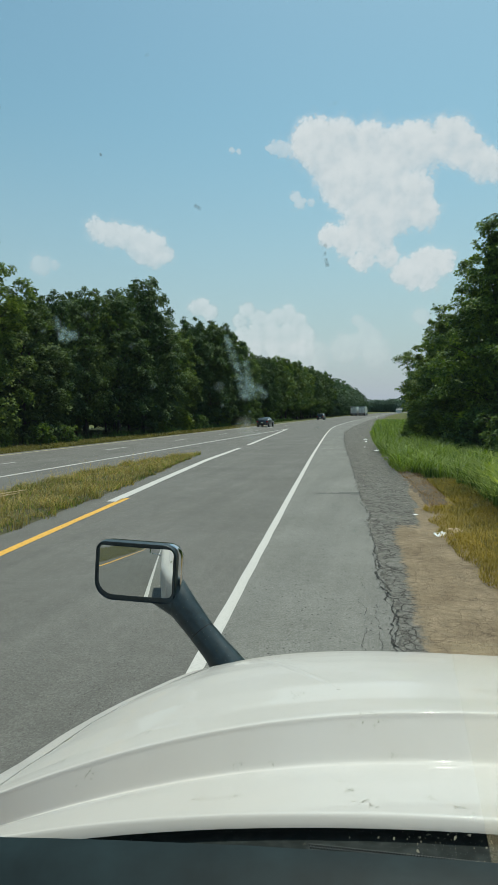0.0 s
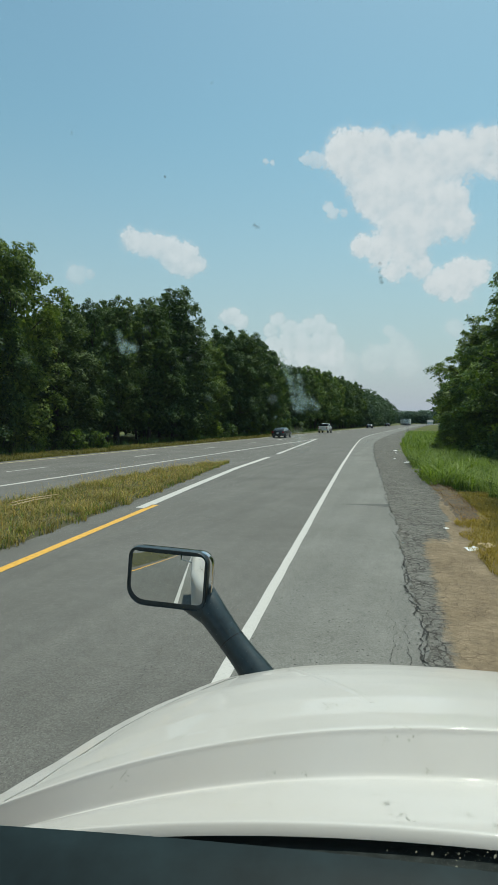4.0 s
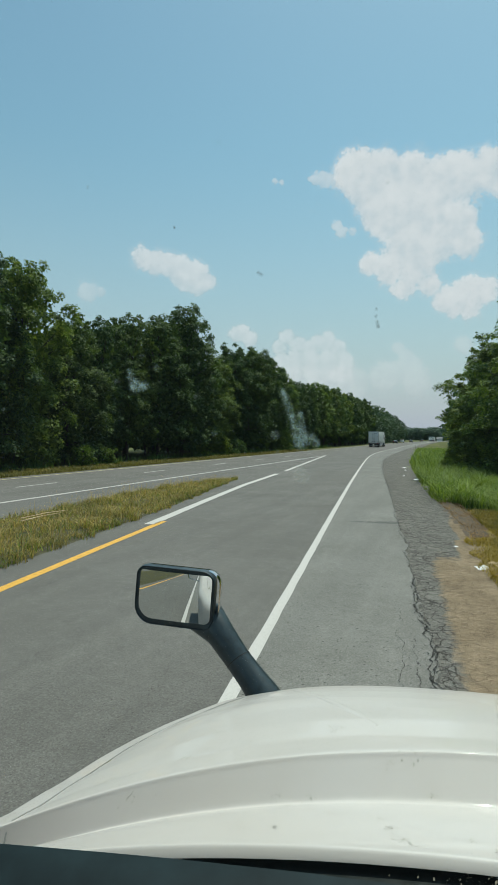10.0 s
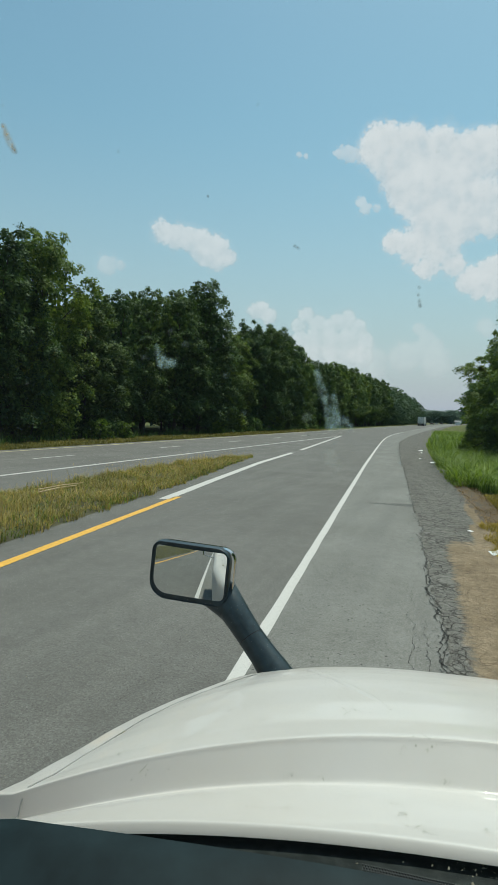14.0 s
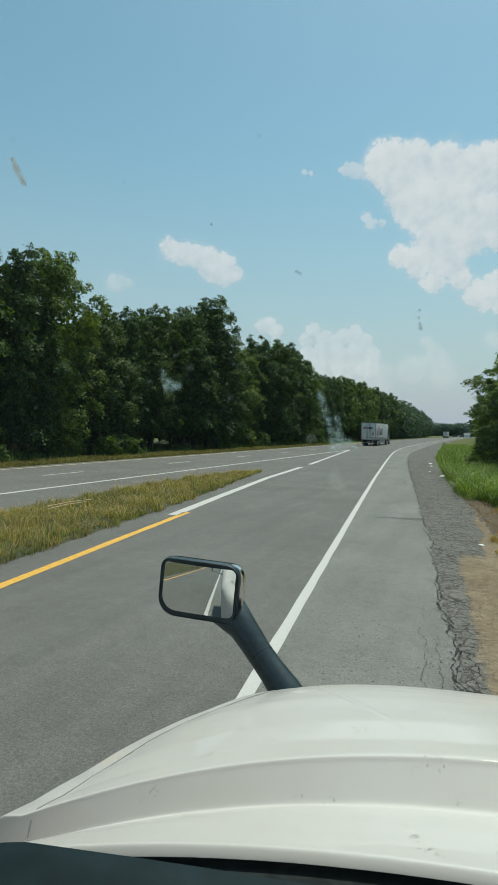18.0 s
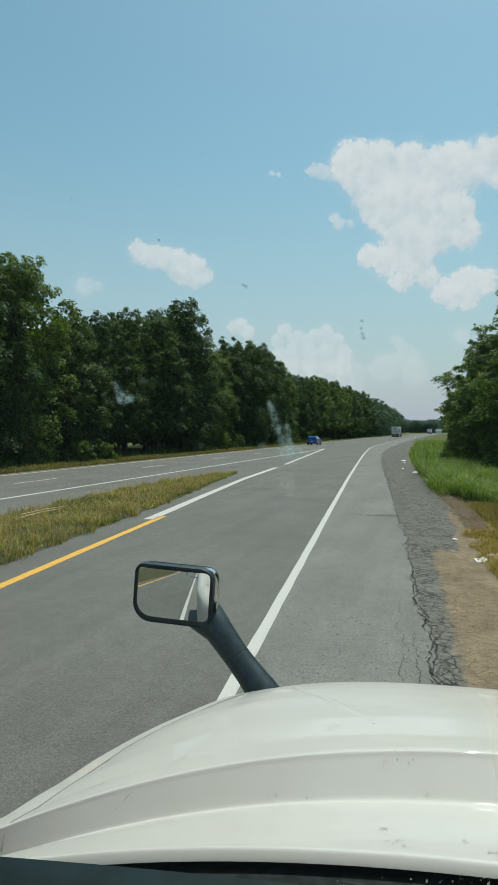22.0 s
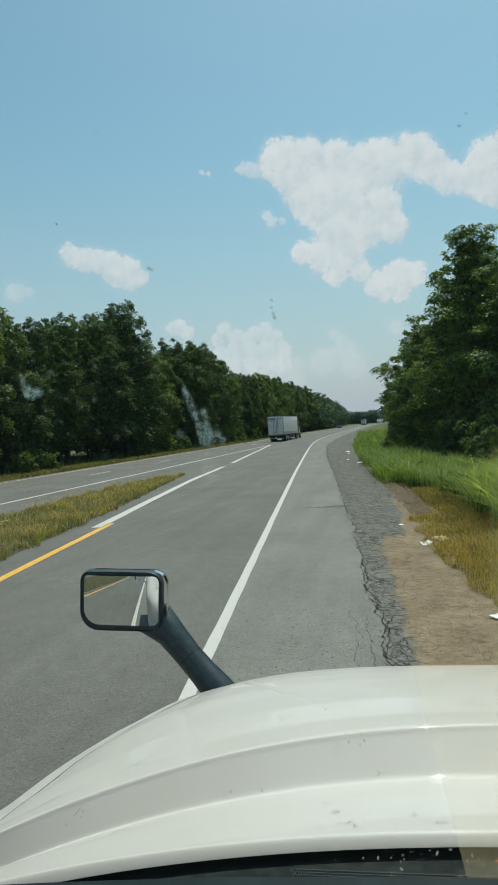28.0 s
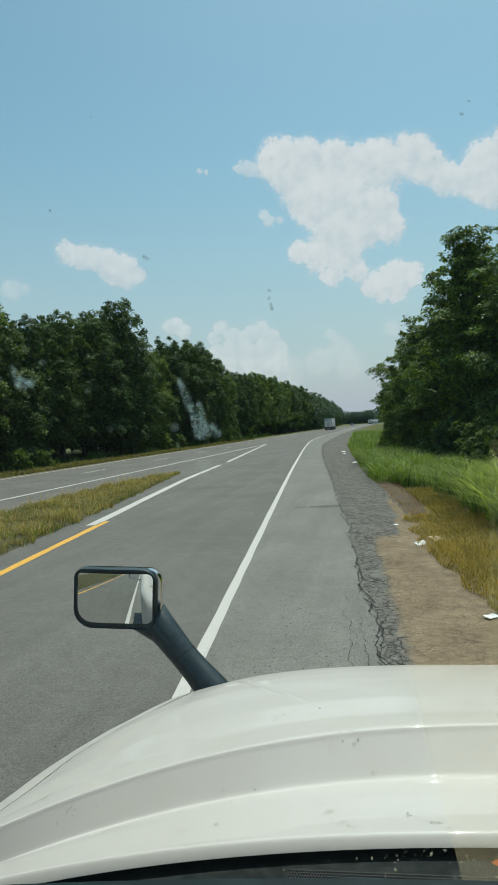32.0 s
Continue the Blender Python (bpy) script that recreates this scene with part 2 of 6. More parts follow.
MAT["verge_soil"] = verge_soil("crumbled_asphalt_and_dirt")
MAT["crumble"] = cracked("crumbling_old_asphalt", (0.145, 0.133, 0.122), (0.03, 0.027, 0.025), 5.0, 0.06)
MAT["dirt"] = cracked("packed_tan_dirt", (0.27, 0.205, 0.14), (0.12, 0.088, 0.06), 5.5, 0.05)
MAT["white_line"] = plain("worn_white_road_paint", (0.50, 0.475, 0.455), 0.75, vary=0.13, scale=70.0)
MAT["yellow_line"] = plain("worn_yellow_road_paint", (0.66, 0.36, 0.05), 0.7, vary=0.2, scale=13.0)
MAT["pale_yellow_line"] = plain("faded_yellow_road_paint", (0.55, 0.46, 0.25), 0.7, vary=0.2, scale=5.0)
MAT["bare_soil"] = plain("dark_brown_bare_soil", (0.10, 0.075, 0.052), 0.95, vary=0.55, scale=16.0)
MAT["soil"] = plain("dry_soil_with_thatch", (0.06, 0.055, 0.022), 0.95, vary=0.4, scale=6.0)
MAT["tar"] = plain("dark_crack_shadow", (0.035, 0.032, 0.03), 0.9, vary=0.3, scale=20.0)
gm = Mat("field_ground", (0.1, 0.1, 0.04), 0.95, spec=0.15)
gm.color(gm.mix(gm.ramp(gm.noise(0.12, 6), [(0.3, (0.055, 0.075, 0.02)), (0.5, (0.1, 0.11, 0.035)), (0.7, (0.17, 0.15, 0.06))]), gm.ramp(gm.noise(3.0, 5), [(0.3, (0.6, 0.6, 0.6)), (0.7, (1.2, 1.2, 1.2))]), 0.8, "MULTIPLY"))
gm.bump(gm.noise(5.0, 5), 0.6, 0.05)
MAT["ground"] = gm.m
MAT["bark"] = plain("grey_brown_bark", (0.06, 0.048, 0.037), 0.95, vary=0.4, scale=5.0)
MAT["leaf_a"] = leaf("deep_green_leaves", (0.037, 0.066, 0.024), (0.115, 0.162, 0.055), 0.65, 0.26)
MAT["leaf_b"] = leaf("mid_green_leaves", (0.054, 0.096, 0.026), (0.175, 0.235, 0.07), 0.65, 0.28)
MAT["leaf_r"] = leaf("glossy_green_leaves", (0.034, 0.070, 0.015), (0.20, 0.285, 0.062), 0.5, 0.22)
# Farther woods: slight aerial haze is put into the bluer leaf colour.
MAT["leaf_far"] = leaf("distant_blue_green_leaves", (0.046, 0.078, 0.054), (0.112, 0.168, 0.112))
# Farthest woods: thicker haze put into a paler, bluer leaf colour.
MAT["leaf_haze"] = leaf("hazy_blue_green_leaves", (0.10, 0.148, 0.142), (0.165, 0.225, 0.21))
MAT["leaf_c"] = leaf("yellow_green_leaves", (0.045, 0.085, 0.016), (0.20, 0.26, 0.05), 0.5, 0.42)
MAT["grass_tall"] = leaf("tall_green_grass", (0.055, 0.10, 0.016), (0.225, 0.305, 0.065), 0.5, 0.35)
# Paler copy of the tall grass: sun on the reeds put into the colour.
MAT["grass_reed"] = leaf("sunlit_reed_grass", (0.09, 0.15, 0.025), (0.40, 0.45, 0.13), 0.5, 0.42)
MAT["grass_dry"] = leaf("dry_tan_grass", (0.13, 0.10, 0.03), (0.56, 0.43, 0.17))
MAT["grass_gold"] = leaf("golden_short_grass", (0.13, 0.105, 0.018), (0.34, 0.265, 0.055))
MAT["dead"] = leaf("brown_dead_stalks", (0.09, 0.055, 0.03), (0.28, 0.19, 0.11))
MAT["grass_mixed"] = leaf("mixed_green_grass", (0.055, 0.09, 0.018), (0.23, 0.30, 0.06))
MAT["thatch"] = plain("golden_brown_thatch", (0.20, 0.15, 0.035), 0.95, vary=0.45, scale=22.0)
MAT["grass_verge"] = leaf("mown_verge_grass", (0.085, 0.085, 0.03), (0.22, 0.19, 0.075))
MAT["hood"] = paint("white_truck_paint", (0.555, 0.532, 0.525), 0.5, 0.5, dirt=0.02)
MAT["hood"].node_tree.nodes["Principled BSDF"].inputs["Coat Roughness"].default_value = 0.035
MAT["black_plastic"] = plain("black_moulded_plastic", (0.008, 0.009, 0.0095), 0.45, vary=0.3, scale=30.0)
MAT["stalk_plastic"] = plain("blue_black_textured_plastic", (0.021, 0.034, 0.041), 0.36, coat=0.15, vary=0.3, scale=40.0)
MAT["dash"] = plain("blue_black_soft_dashboard", (0.010, 0.019, 0.023), 0.55, vary=0.35, scale=25.0)
MAT["dash"].node_tree.nodes["Principled BSDF"].inputs["Specular IOR Level"].default_value = 0.15
cw = Mat("dusty_black_plastic", (0.014, 0.018, 0.018), 0.75, spec=0.12)
cw.color(cw.ramp(cw.noise(60.0, 5), [(0.4, (0.010, 0.013, 0.013)), (0.7, (0.03, 0.035, 0.034))]))
MAT["cowl"] = cw.m
MAT["mirror"] = Mat("mirror_glass", (0.86, 0.88, 0.87), 0.015, 1.0).m
MAT["chrome"] = plain("chrome", (0.75, 0.76, 0.77), 0.12, 1.0, vary=0.05)
MAT["tyre"] = plain("black_rubber", (0.022, 0.022, 0.023), 0.8, vary=0.3, scale=15.0)
MAT["rim"] = plain("polished_alloy", (0.78, 0.79, 0.8), 0.25, 0.6, vary=0.12)
MAT["glass"] = plain("dark_tinted_glass", (0.012, 0.016, 0.018), 0.06, 0.0, 0.6, vary=0.1)
MAT["trailer_white"] = paint("white_trailer_panel", (0.86, 0.885, 0.88), 0.35, 0.3, dirt=0.01)
MAT["trailer_rail"] = plain("aluminium_rail", (0.45, 0.45, 0.44), 0.4, 0.6, vary=0.15)
MAT["chassis"] = plain("dark_chassis_steel", (0.03, 0.03, 0.032), 0.7, vary=0.3)
MAT["fairing"] = paint("dark_green_grey_fairing", (0.035, 0.05, 0.05), 0.3, 0.6)
MAT["skirt"] = plain("grey_side_skirt", (0.42, 0.43, 0.43), 0.5, vary=0.15, scale=2.0)
MAT["red_lamp"] = plain("red_lamp_lens", (0.35, 0.015, 0.012), 0.2, coat=0.6)
MAT["clear_lamp"] = plain("clear_lamp_lens", (0.75, 0.76, 0.76), 0.1, coat=0.8)
MAT["cab_white"] = paint("white_cab_paint", (0.72, 0.74, 0.74), 0.25, 0.7, dirt=0.06)
MAT["cab_red"] = paint("maroon_cab_paint", (0.15, 0.008, 0.014), 0.22, 0.8, dirt=0.06)
MAT["cab_blue"] = paint("navy_cab_paint", (0.012, 0.016, 0.04), 0.22, 0.8, dirt=0.06)
MAT["pickup_white"] = paint("white_pickup_paint", (0.72, 0.73, 0.73), 0.25, 0.7, dirt=0.05)
MAT["trim_brown"] = paint("dark_two_tone_paint", (0.05, 0.045, 0.04), 0.3, 0.6)
MAT["car_grey"] = paint("dark_grey_car_paint", (0.03, 0.036, 0.042), 0.22, 0.9, 0.4)
MAT["car_dark"] = paint("dark_blue_car_paint", (0.018, 0.024, 0.036), 0.22, 0.9, 0.3)
MAT["car_black"] = paint("black_car_paint", (0.012, 0.012, 0.013), 0.22, 0.9)
MAT["car_blue"] = paint("bright_blue_car_paint", (0.012, 0.16, 0.66), 0.22, 0.9, 0.2)
MAT["mark_dark"] = plain("dark_lettering_vinyl", (0.05, 0.055, 0.07), 0.5, vary=0.1)
MAT["mark_navy"] = plain("navy_lettering_vinyl", (0.015, 0.03, 0.10), 0.45, vary=0.1)
MAT["mark_red"] = plain("red_emblem_vinyl", (0.42, 0.02, 0.025), 0.45, vary=0.1)
MAT["litter"] = plain("crumpled_white_plastic", (0.75, 0.75, 0.74), 0.5, vary=0.1)
MAT["litter_tan"] = plain("crumpled_tan_paper", (0.55, 0.42, 0.26), 0.8, vary=0.25)
MAT["speck"] = plain("dried_insect_residue", (0.17, 0.15, 0.12), 0.8, vary=0.5, scale=200.0)
MAT["film"] = plain("pale_dried_film", (0.37, 0.36, 0.32), 0.8, vary=0.3, scale=150.0)
MAT["orange"] = plain("faded_orange_cloth", (0.24, 0.085, 0.025), 0.9)
MAT["house_white"] = plain("white_siding", (0.75, 0.75, 0.73), 0.7, vary=0.06, scale=2.0)
MAT["roof_grey"] = plain("grey_shingle_roof", (0.2, 0.2, 0.2), 0.9)


# ---- mesh building ----
class Shape:
    """Vertices and faces of one mesh, gathered from simple pieces."""

    def __init__(self):
        self.v, self.f = [], []

    def add(self, verts, faces):
        n = len(self.v)
        self.v += [tuple(p) for p in verts]
        self.f += [tuple(i + n for i in face) for face in faces]
        return self

    def box(self, x0, x1, y0, y1, z0, z1):
        v = [(x, y, z) for z in (z0, z1) for y in (y0, y1) for x in (x0, x1)]
        return self.add(v, [(0, 2, 3, 1), (4, 5, 7, 6), (0, 1, 5, 4), (2, 6, 7, 3), (0, 4, 6, 2), (1, 3, 7, 5)])

    def prism(self, profile, half, narrow=None):
        """A side profile of (y, z), counter-clockwise from the right, made solid across x; narrow(y, z) gives the half width."""
        wide = narrow or (lambda y, z: half)
        n = len(profile)
        v = [(wide(y, z), y, z) for y, z in profile] + [(-wide(y, z), y, z) for y, z in profile]
        faces = [tuple(range(n)), tuple(range(2 * n - 1, n - 1, -1))]
        faces += [(i, i + n, (i + 1) % n + n, (i + 1) % n) for i in range(n)]
        return self.add(v, faces)

    def cyl(self, c, axis, r, length, n=20, r2=None):
        a = "xyz".index(axis)
        b, d = (a + 1) % 3, (a + 2) % 3
        v = []
        for end, rad in ((-0.5, r), (0.5, r if r2 is None else r2)):
            for i in range(n):
                p = list(c)
                p[a] += end * length
                p[b] += rad * math.cos(2 * math.pi * i / n)
                p[d] += rad * math.sin(2 * math.pi * i / n)
                v.append(p)
        faces = [tuple(range(n - 1, -1, -1)), tuple(range(n, 2 * n))]
        faces += [(i, (i + 1) % n, (i + 1) % n + n, i + n) for i in range(n)]
        return self.add(v, faces)

    def tube(self, points, radii, n=10):
        pts = [Vector(p) for p in points]
        rings = []
        for i, p in enumerate(pts):
            d = (pts[min(i + 1, len(pts) - 1)] - pts[max(i - 1, 0)]).normalized()
            s = d.orthogonal().normalized() if i == 0 else (s - d * s.dot(d)).normalized()
            q = d.cross(s)
            r = radii[i] if isinstance(radii, (list, tuple)) else radii
            rx, ry = r if isinstance(r, tuple) else (r, r)
            rings.append([p + s * rx * math.cos(2 * math.pi * k / n) + q * ry * math.sin(2 * math.pi * k / n) for k in range(n)])
        faces = [(i * n + k, i * n + (k + 1) % n, (i + 1) * n + (k + 1) % n, (i + 1) * n + k) for i in range(len(pts) - 1) for k in range(n)]
        faces += [tuple(range(n - 1, -1, -1)), tuple(range((len(pts) - 1) * n, len(pts) * n))]
        return self.add([p for ring in rings for p in ring], faces)

    def grid(self, rows):
        m = len(rows[0])
        faces = [(i * m + j, i * m + j + 1, (i + 1) * m + j + 1, (i + 1) * m + j) for i in range(len(rows) - 1) for j in range(m - 1)]
        return self.add([p for row in rows for p in row], faces)

    def mesh(self, name, material, bevel=0.0, smooth=None, segments=2):
        me = bpy.data.meshes.new(name)
        me.from_pydata(self.v, [], self.f)
        bm = bmesh.new()
        bm.from_mesh(me)
        bmesh.ops.recalc_face_normals(bm, faces=bm.faces)
        if bevel:
            edges = [e for e in bm.edges if len(e.link_faces) == 2 and e.calc_face_angle(0) > 0.5]
            bmesh.ops.bevel(bm, geom=edges, offset=bevel, segments=segments, affect="EDGES", profile=0.6, clamp_overlap=True)
        bm.to_mesh(me)
        bm.free()
        if smooth is None or smooth:
            me.shade_smooth()
            me.set_sharp_from_angle(angle=radians(smooth or 35))
        me.materials.append(material)
        return me


def part(name, shape, material, parent=None, label="", bevel=0.0, smooth=None, at=None):
    ob = new(name, shape.mesh(name, material, bevel, smooth) if isinstance(shape, Shape) else shape)
    ob.parent = parent
    if at is not None:
        ob.matrix_basis = at
    return tagged(ob, label)


def thing(name, label, category, at=None, group="", kind=""):
    ob = new(name)
    ob.empty_display_size = 0.2
    if at is not None:
        ob.matrix_basis = at
    return tagged(ob, label, category, group, kind)


def fast_mesh(name, verts, faces, material, smooth=False):
    """A mesh from arrays, all faces with the same number of corners."""
    verts, faces = np.asarray(verts, np.float32), np.asarray(faces, np.int32)
    me = bpy.data.meshes.new(name)
    k = faces.shape[1]
    me.vertices.add(len(verts))
    me.vertices.foreach_set("co", verts.ravel())
    me.loops.add(faces.size)
    me.loops.foreach_set("vertex_index", faces.ravel())
    me.polygons.add(len(faces))
    me.polygons.foreach_set("loop_start", np.arange(0, faces.size, k, dtype=np.int32))
    if smooth:
        me.polygons.foreach_set("use_smooth", np.ones(len(faces), bool))
    me.update()
    me.validate()
    me.materials.append(material)
    return me


# ---- the road's plan ----
def bend(y):
    """How far the highway has swung to the right at y."""
    return max(0.0, y - 200.0) ** 2 / 12000.0 if y < 1500 else 140.8 + (y - 1500) * 0.2167


def along(points):
    ys = [p[1] for p in points]
    xs = [p[0] for p in points]
    return lambda y: float(np.interp(y, ys, xs))


FOG = along([(18.0, -200), (-1.345, 0.0), (-2.15, 7.7), (-2.525, 11.3), (-3.285, 18.6), (-4.59, 31.3), (-6.34, 49.3), (-7.72, 64), (-9.0, 79), (-9.9, 95), (-10.35, 115), (-10.5, 150), (-10.5, 3000)])
EDGE = along([(21.0, -200), (0.75, 0.0), (0.08, 6.0), (-0.25, 8.6), (-0.77, 14.4), (-1.2, 17.9), (-1.78, 23.7), (-3.33, 37.7), (-4.9, 53), (-6.1, 67.7), (-7.0, 91), (-7.4, 130), (-7.6, 3000)])
VERGE = along([(25.0, -200), (2.6, 0.0), (1.42, 8.0), (1.17, 9.4), (0.8, 11.8), (0.62, 16), (0.08, 21.5), (-0.66, 28.8), (-1.9, 45), (-3.25, 66), (-4.6, 110), (-5.4, 170), (-5.6, 3000)])
TAN = along([(21.9, -200), (0.9, 0.0), (0.27, 6.1), (0.16, 8.0), (0.09, 9.3), (-0.05, 11.2), (-0.2, 13.9), (0.25, 18.5), (0.35, 20)])


# ---- ground and road ----
def frange(a, b, step):
    return [a + step * i for i in range(int(round((b - a) / step)) + 1)]


FAR_YS = frange(-200, 0, 10) + frange(5, 200, 5) + frange(220, 1500, 20) + [1800, 2400, 3000]

ground = part("ground", Shape().grid([[(x, y, -0.07) for x in (-3000, -400, -100, -30, 0, 30, 100, 400, 3000)] for y in (-3000, -400, -100, 0, 50, 100, 200, 400, 800, 1600, 3000)]), MAT["ground"])
tagged(ground, "flat grassy ground under woods and verges", "ground", kind="structure")


def strip(left, right, ys, z):
    return Shape().grid([[(left(y) + bend(y), y, z), (right(y) + bend(y), y, z)] for y in ys])


# The carriageway and the slip road, one sheet of asphalt up to the fog line.
road = part("road", strip(lambda y: -22.9, lambda y: FOG(y) + 0.0, sorted(set(FAR_YS + frange(0, 160, 1))), 0.0), MAT["ramp"])
tagged(road, "worn grey asphalt highway with a merging slip road", "road", kind="structure")

# The shoulder, with a ragged broken edge that drops to the dirt.
sh_ys = frange(-200, 0, 10) + frange(0.5, 60, 0.06) + frange(60.5, 200, 0.5) + frange(220, 1500, 20)
rows = []
for y in sh_ys:
    ragged = 0.0
    if 0 < y < 200:
        ragged = 0.10 * noise.noise(Vector((y * 0.9, 3.1, 0))) + 0.055 * noise.noise(Vector((y * 4.1, 9.7, 0))) + 0.03 * noise.noise(Vector((y * 13.0, 1.7, 0)))
    e = EDGE(y) + ragged + bend(y)
    rows.append([(FOG(y) + bend(y), y, 0.0), (e - 0.35, y, 0.0), (e - 0.02, y, -0.004), (e + 0.01, y, -0.05)])
shoulder = part("shoulder", Shape().grid(rows), MAT["shoulder"])
tagged(shoulder, "pale cracked asphalt shoulder with a broken edge", "road shoulder", kind="structure")

# Crumbled old asphalt and tan dirt between the shoulder and the grass.
rows, dirtness = [], []
gy = frange(-60, 0, 5) + frange(0.25, 24, 0.125) + frange(24.5, 70, 0.5) + frange(72, 200, 2) + frange(220, 600, 20)
for y in gy:
    a, b = EDGE(y) - 0.25, VERGE(y) + 0.6
    row = []
    for k in range(15):
        x = a + (b - a) * k / 14
        rise = 0.02 * noise.noise(Vector((x * 1.7, y * 1.6, 0))) + 0.012 * noise.noise(Vector((x * 5, y * 5, 2)))
        rut = -0.02 * math.exp(-(((x - VERGE(y) + 0.25) / 0.12) ** 2)) + 0.03 * math.exp(-(((x - VERGE(y) - 0.1) / 0.2) ** 2))
        row.append((x + bend(y), y, -0.04 + rise + rut))
        d = (x - TAN(min(y, 20))) / 0.35 + 0.5
        dirtness.append(max(0.0, min(1.0, d)) * max(0.0, min(1.0, (16.2 + 2.2 * noise.noise(Vector((x * 1.6, y * 0.4, 8))) - y) / 4.5 if x < VERGE(y) - 0.25 else (34 - y) / 12)))
    rows.append(row)
gravel = part("gravel_edge", Shape().grid(rows), MAT["verge_soil"])
gravel.data.attributes.new("dirt", "FLOAT", "POINT").data.foreach_set("value", np.array(dirtness, np.float32))
tagged(gravel, "crumbling dark asphalt and packed tan dirt along the shoulder", "gravel edge", kind="structure")


def ribbon(points, width, z=0.005, step=0.5, rag=0.012):
    """A painted line along points, with slightly worn edges."""
    pts = []
    for (x0, y0), (x1, y1) in zip(points, points[1:]):
        n = max(1, int(math.hypot(x1 - x0, y1 - y0) / step))
        pts += [(x0 + (x1 - x0) * i / n, y0 + (y1 - y0) * i / n) for i in range(n)]
    pts.append(points[-1])
    rows = []
    for i, (x, y) in enumerate(pts):
        xa, ya = pts[max(0, i - 1)]
        xb, yb = pts[min(len(pts) - 1, i + 1)]
        d = math.hypot(xb - xa, yb - ya)
        nx, ny = (yb - ya) / d, -(xb - xa) / d
        w1 = width / 2 + rag * noise.noise(Vector((x * 2, y * 2.3, 0.5)))
        w2 = width / 2 + rag * noise.noise(Vector((x * 2, y * 2.3, 7.5)))
        rows.append([(x - nx * w1, y - ny * w1, z), (x + nx * w2, y + ny * w2, z)])
    return Shape().grid(rows)


def road_line(name, points, width, material, label, step=0.5):
    ob = part(name, ribbon(points, width, step=step), material)
    return tagged(ob, label, "road marking", kind="structure")


road_line("fog_line", [(FOG(y) + bend(y), y) for y in frange(-60, 0, 10) + frange(2, 200, 2) + frange(220, 800, 20)], 0.145, MAT["white_line"], "worn white edge line of the slip road")
road_line("highway_edge_line", [(-14.75 + bend(y), y) for y in [-150, -60, 0, 40, 78]], 0.22, MAT["white_line"], "white edge line of the highway", 1.0)
road_line("gore_line", [(-7.62, 14.45), (-8.3, 19.4), (-9.45, 28.2), (-10.28, 37.4)], 0.30, MAT["white_line"], "broad white line beside the grass island")
road_line("gore_line_tip", [(-10.62, 41.0), (-12.4, 57.0), (-14.72, 78.2)], 0.28, MAT["white_line"], "broad white line closing the gore")
road_line("yellow_line", [(1.2, -60), (-5.7, 0.5), (-6.93, 10.4), (-7.5, 15.1)], 0.19, MAT["yellow_line"], "yellow left edge line of the slip road")
road_line("median_line", [(-22.05 + bend(y), y) for y in frange(-150, 900, 10)], 0.16, MAT["pale_yellow_line"], "faded yellow left edge line of the highway", 2.0)
for k in range(-6, 40):
    y0 = 22.05 + 12.19 * k
    road_line("lane_dash", [(-18.4 + bend(y0), y0), (-18.4 + bend(y0 + 3.05), y0 + 3.05)], 0.15, MAT["white_line"], "white lane dash on the highway")["group"] = "lane dashes"


# ---- cracks in the shoulder ----
def crack(points, width, seed):
    """A jagged crack: the line is broken again and again, each time with a smaller sideways step."""
    r = np.random.default_rng(seed)
    pts = [tuple(p) for p in points]
    for level in range(4):
        out = []
        for (x0, y0), (x1, y1) in zip(pts, pts[1:]):
            d = math.hypot(x1 - x0, y1 - y0)
            if d < 0.03:
                out.append((x0, y0))
                continue
            k = r.normal(0, 0.15) * d * 0.55 if level < 3 else r.normal(0, 0.2) * d * 0.5
            out += [(x0, y0), ((x0 + x1) / 2 - (y1 - y0) / d * k, (y0 + y1) / 2 + (x1 - x0) / d * k)]
        pts = out + [pts[-1]]
    rows = []
    for i, (x, y) in enumerate(pts):
        w = width * (0.15 + 1.3 * r.random() ** 2) / 2
        rows.append([(x - w * 0.8, y, 0.0045), (x + w * 0.8, y + r.normal(0, 0.003), 0.0045)])
    return Shape().grid(rows)


CRACKS = [
    ([(-0.624, 9.04), (-0.519, 8.53), (-0.406, 7.95)], 0.007),
    ([(-0.493, 7.7), (-0.513, 7.45), (-0.4, 7.19), (-0.411, 6.98), (-0.363, 6.86), (-0.391, 6.65), (-0.382, 6.33), (-0.383, 6.19), (-0.327, 5.9), (-0.31, 5.4)], 0.010),
    ([(-0.307, 7.45), (-0.263, 7.24), (-0.267, 6.89), (-0.24, 6.65), (-0.194, 6.54), (-0.132, 6.53), (-0.05, 6.62)], 0.011),
    ([(-0.23, 6.5), (-0.201, 6.25), (-0.18, 5.98), (-0.17, 5.5)], 0.010),
    ([(-0.363, 6.86), (-0.31, 6.88), (-0.267, 6.87)], 0.004),
    ([(-0.034, 7.36), (0.058, 7.39), (0.125, 7.31), (0.192, 7.26)], 0.03),
    ([(EDGE(y) - 0.03 + 0.05 * math.sin(y * 1.9) + 0.03 * math.sin(y * 4.7), y) for y in frange(5.4, 24.9, 0.5)], 0.034),
    ([(EDGE(y) - 0.03 + 0.06 * math.sin(y * 1.1) + 0.04 * math.sin(y * 2.9), y) for y in frange(24.9, 84.9, 1.0)], 0.06),
    ([(EDGE(y) - 0.02 + 0.06 * math.sin(y * 2.7), y) for y in (5.4, 6.0, 6.7, 7.3, 8.0, 8.8, 9.6, 10.6)], 0.032),
]
r = np.random.default_rng(8)
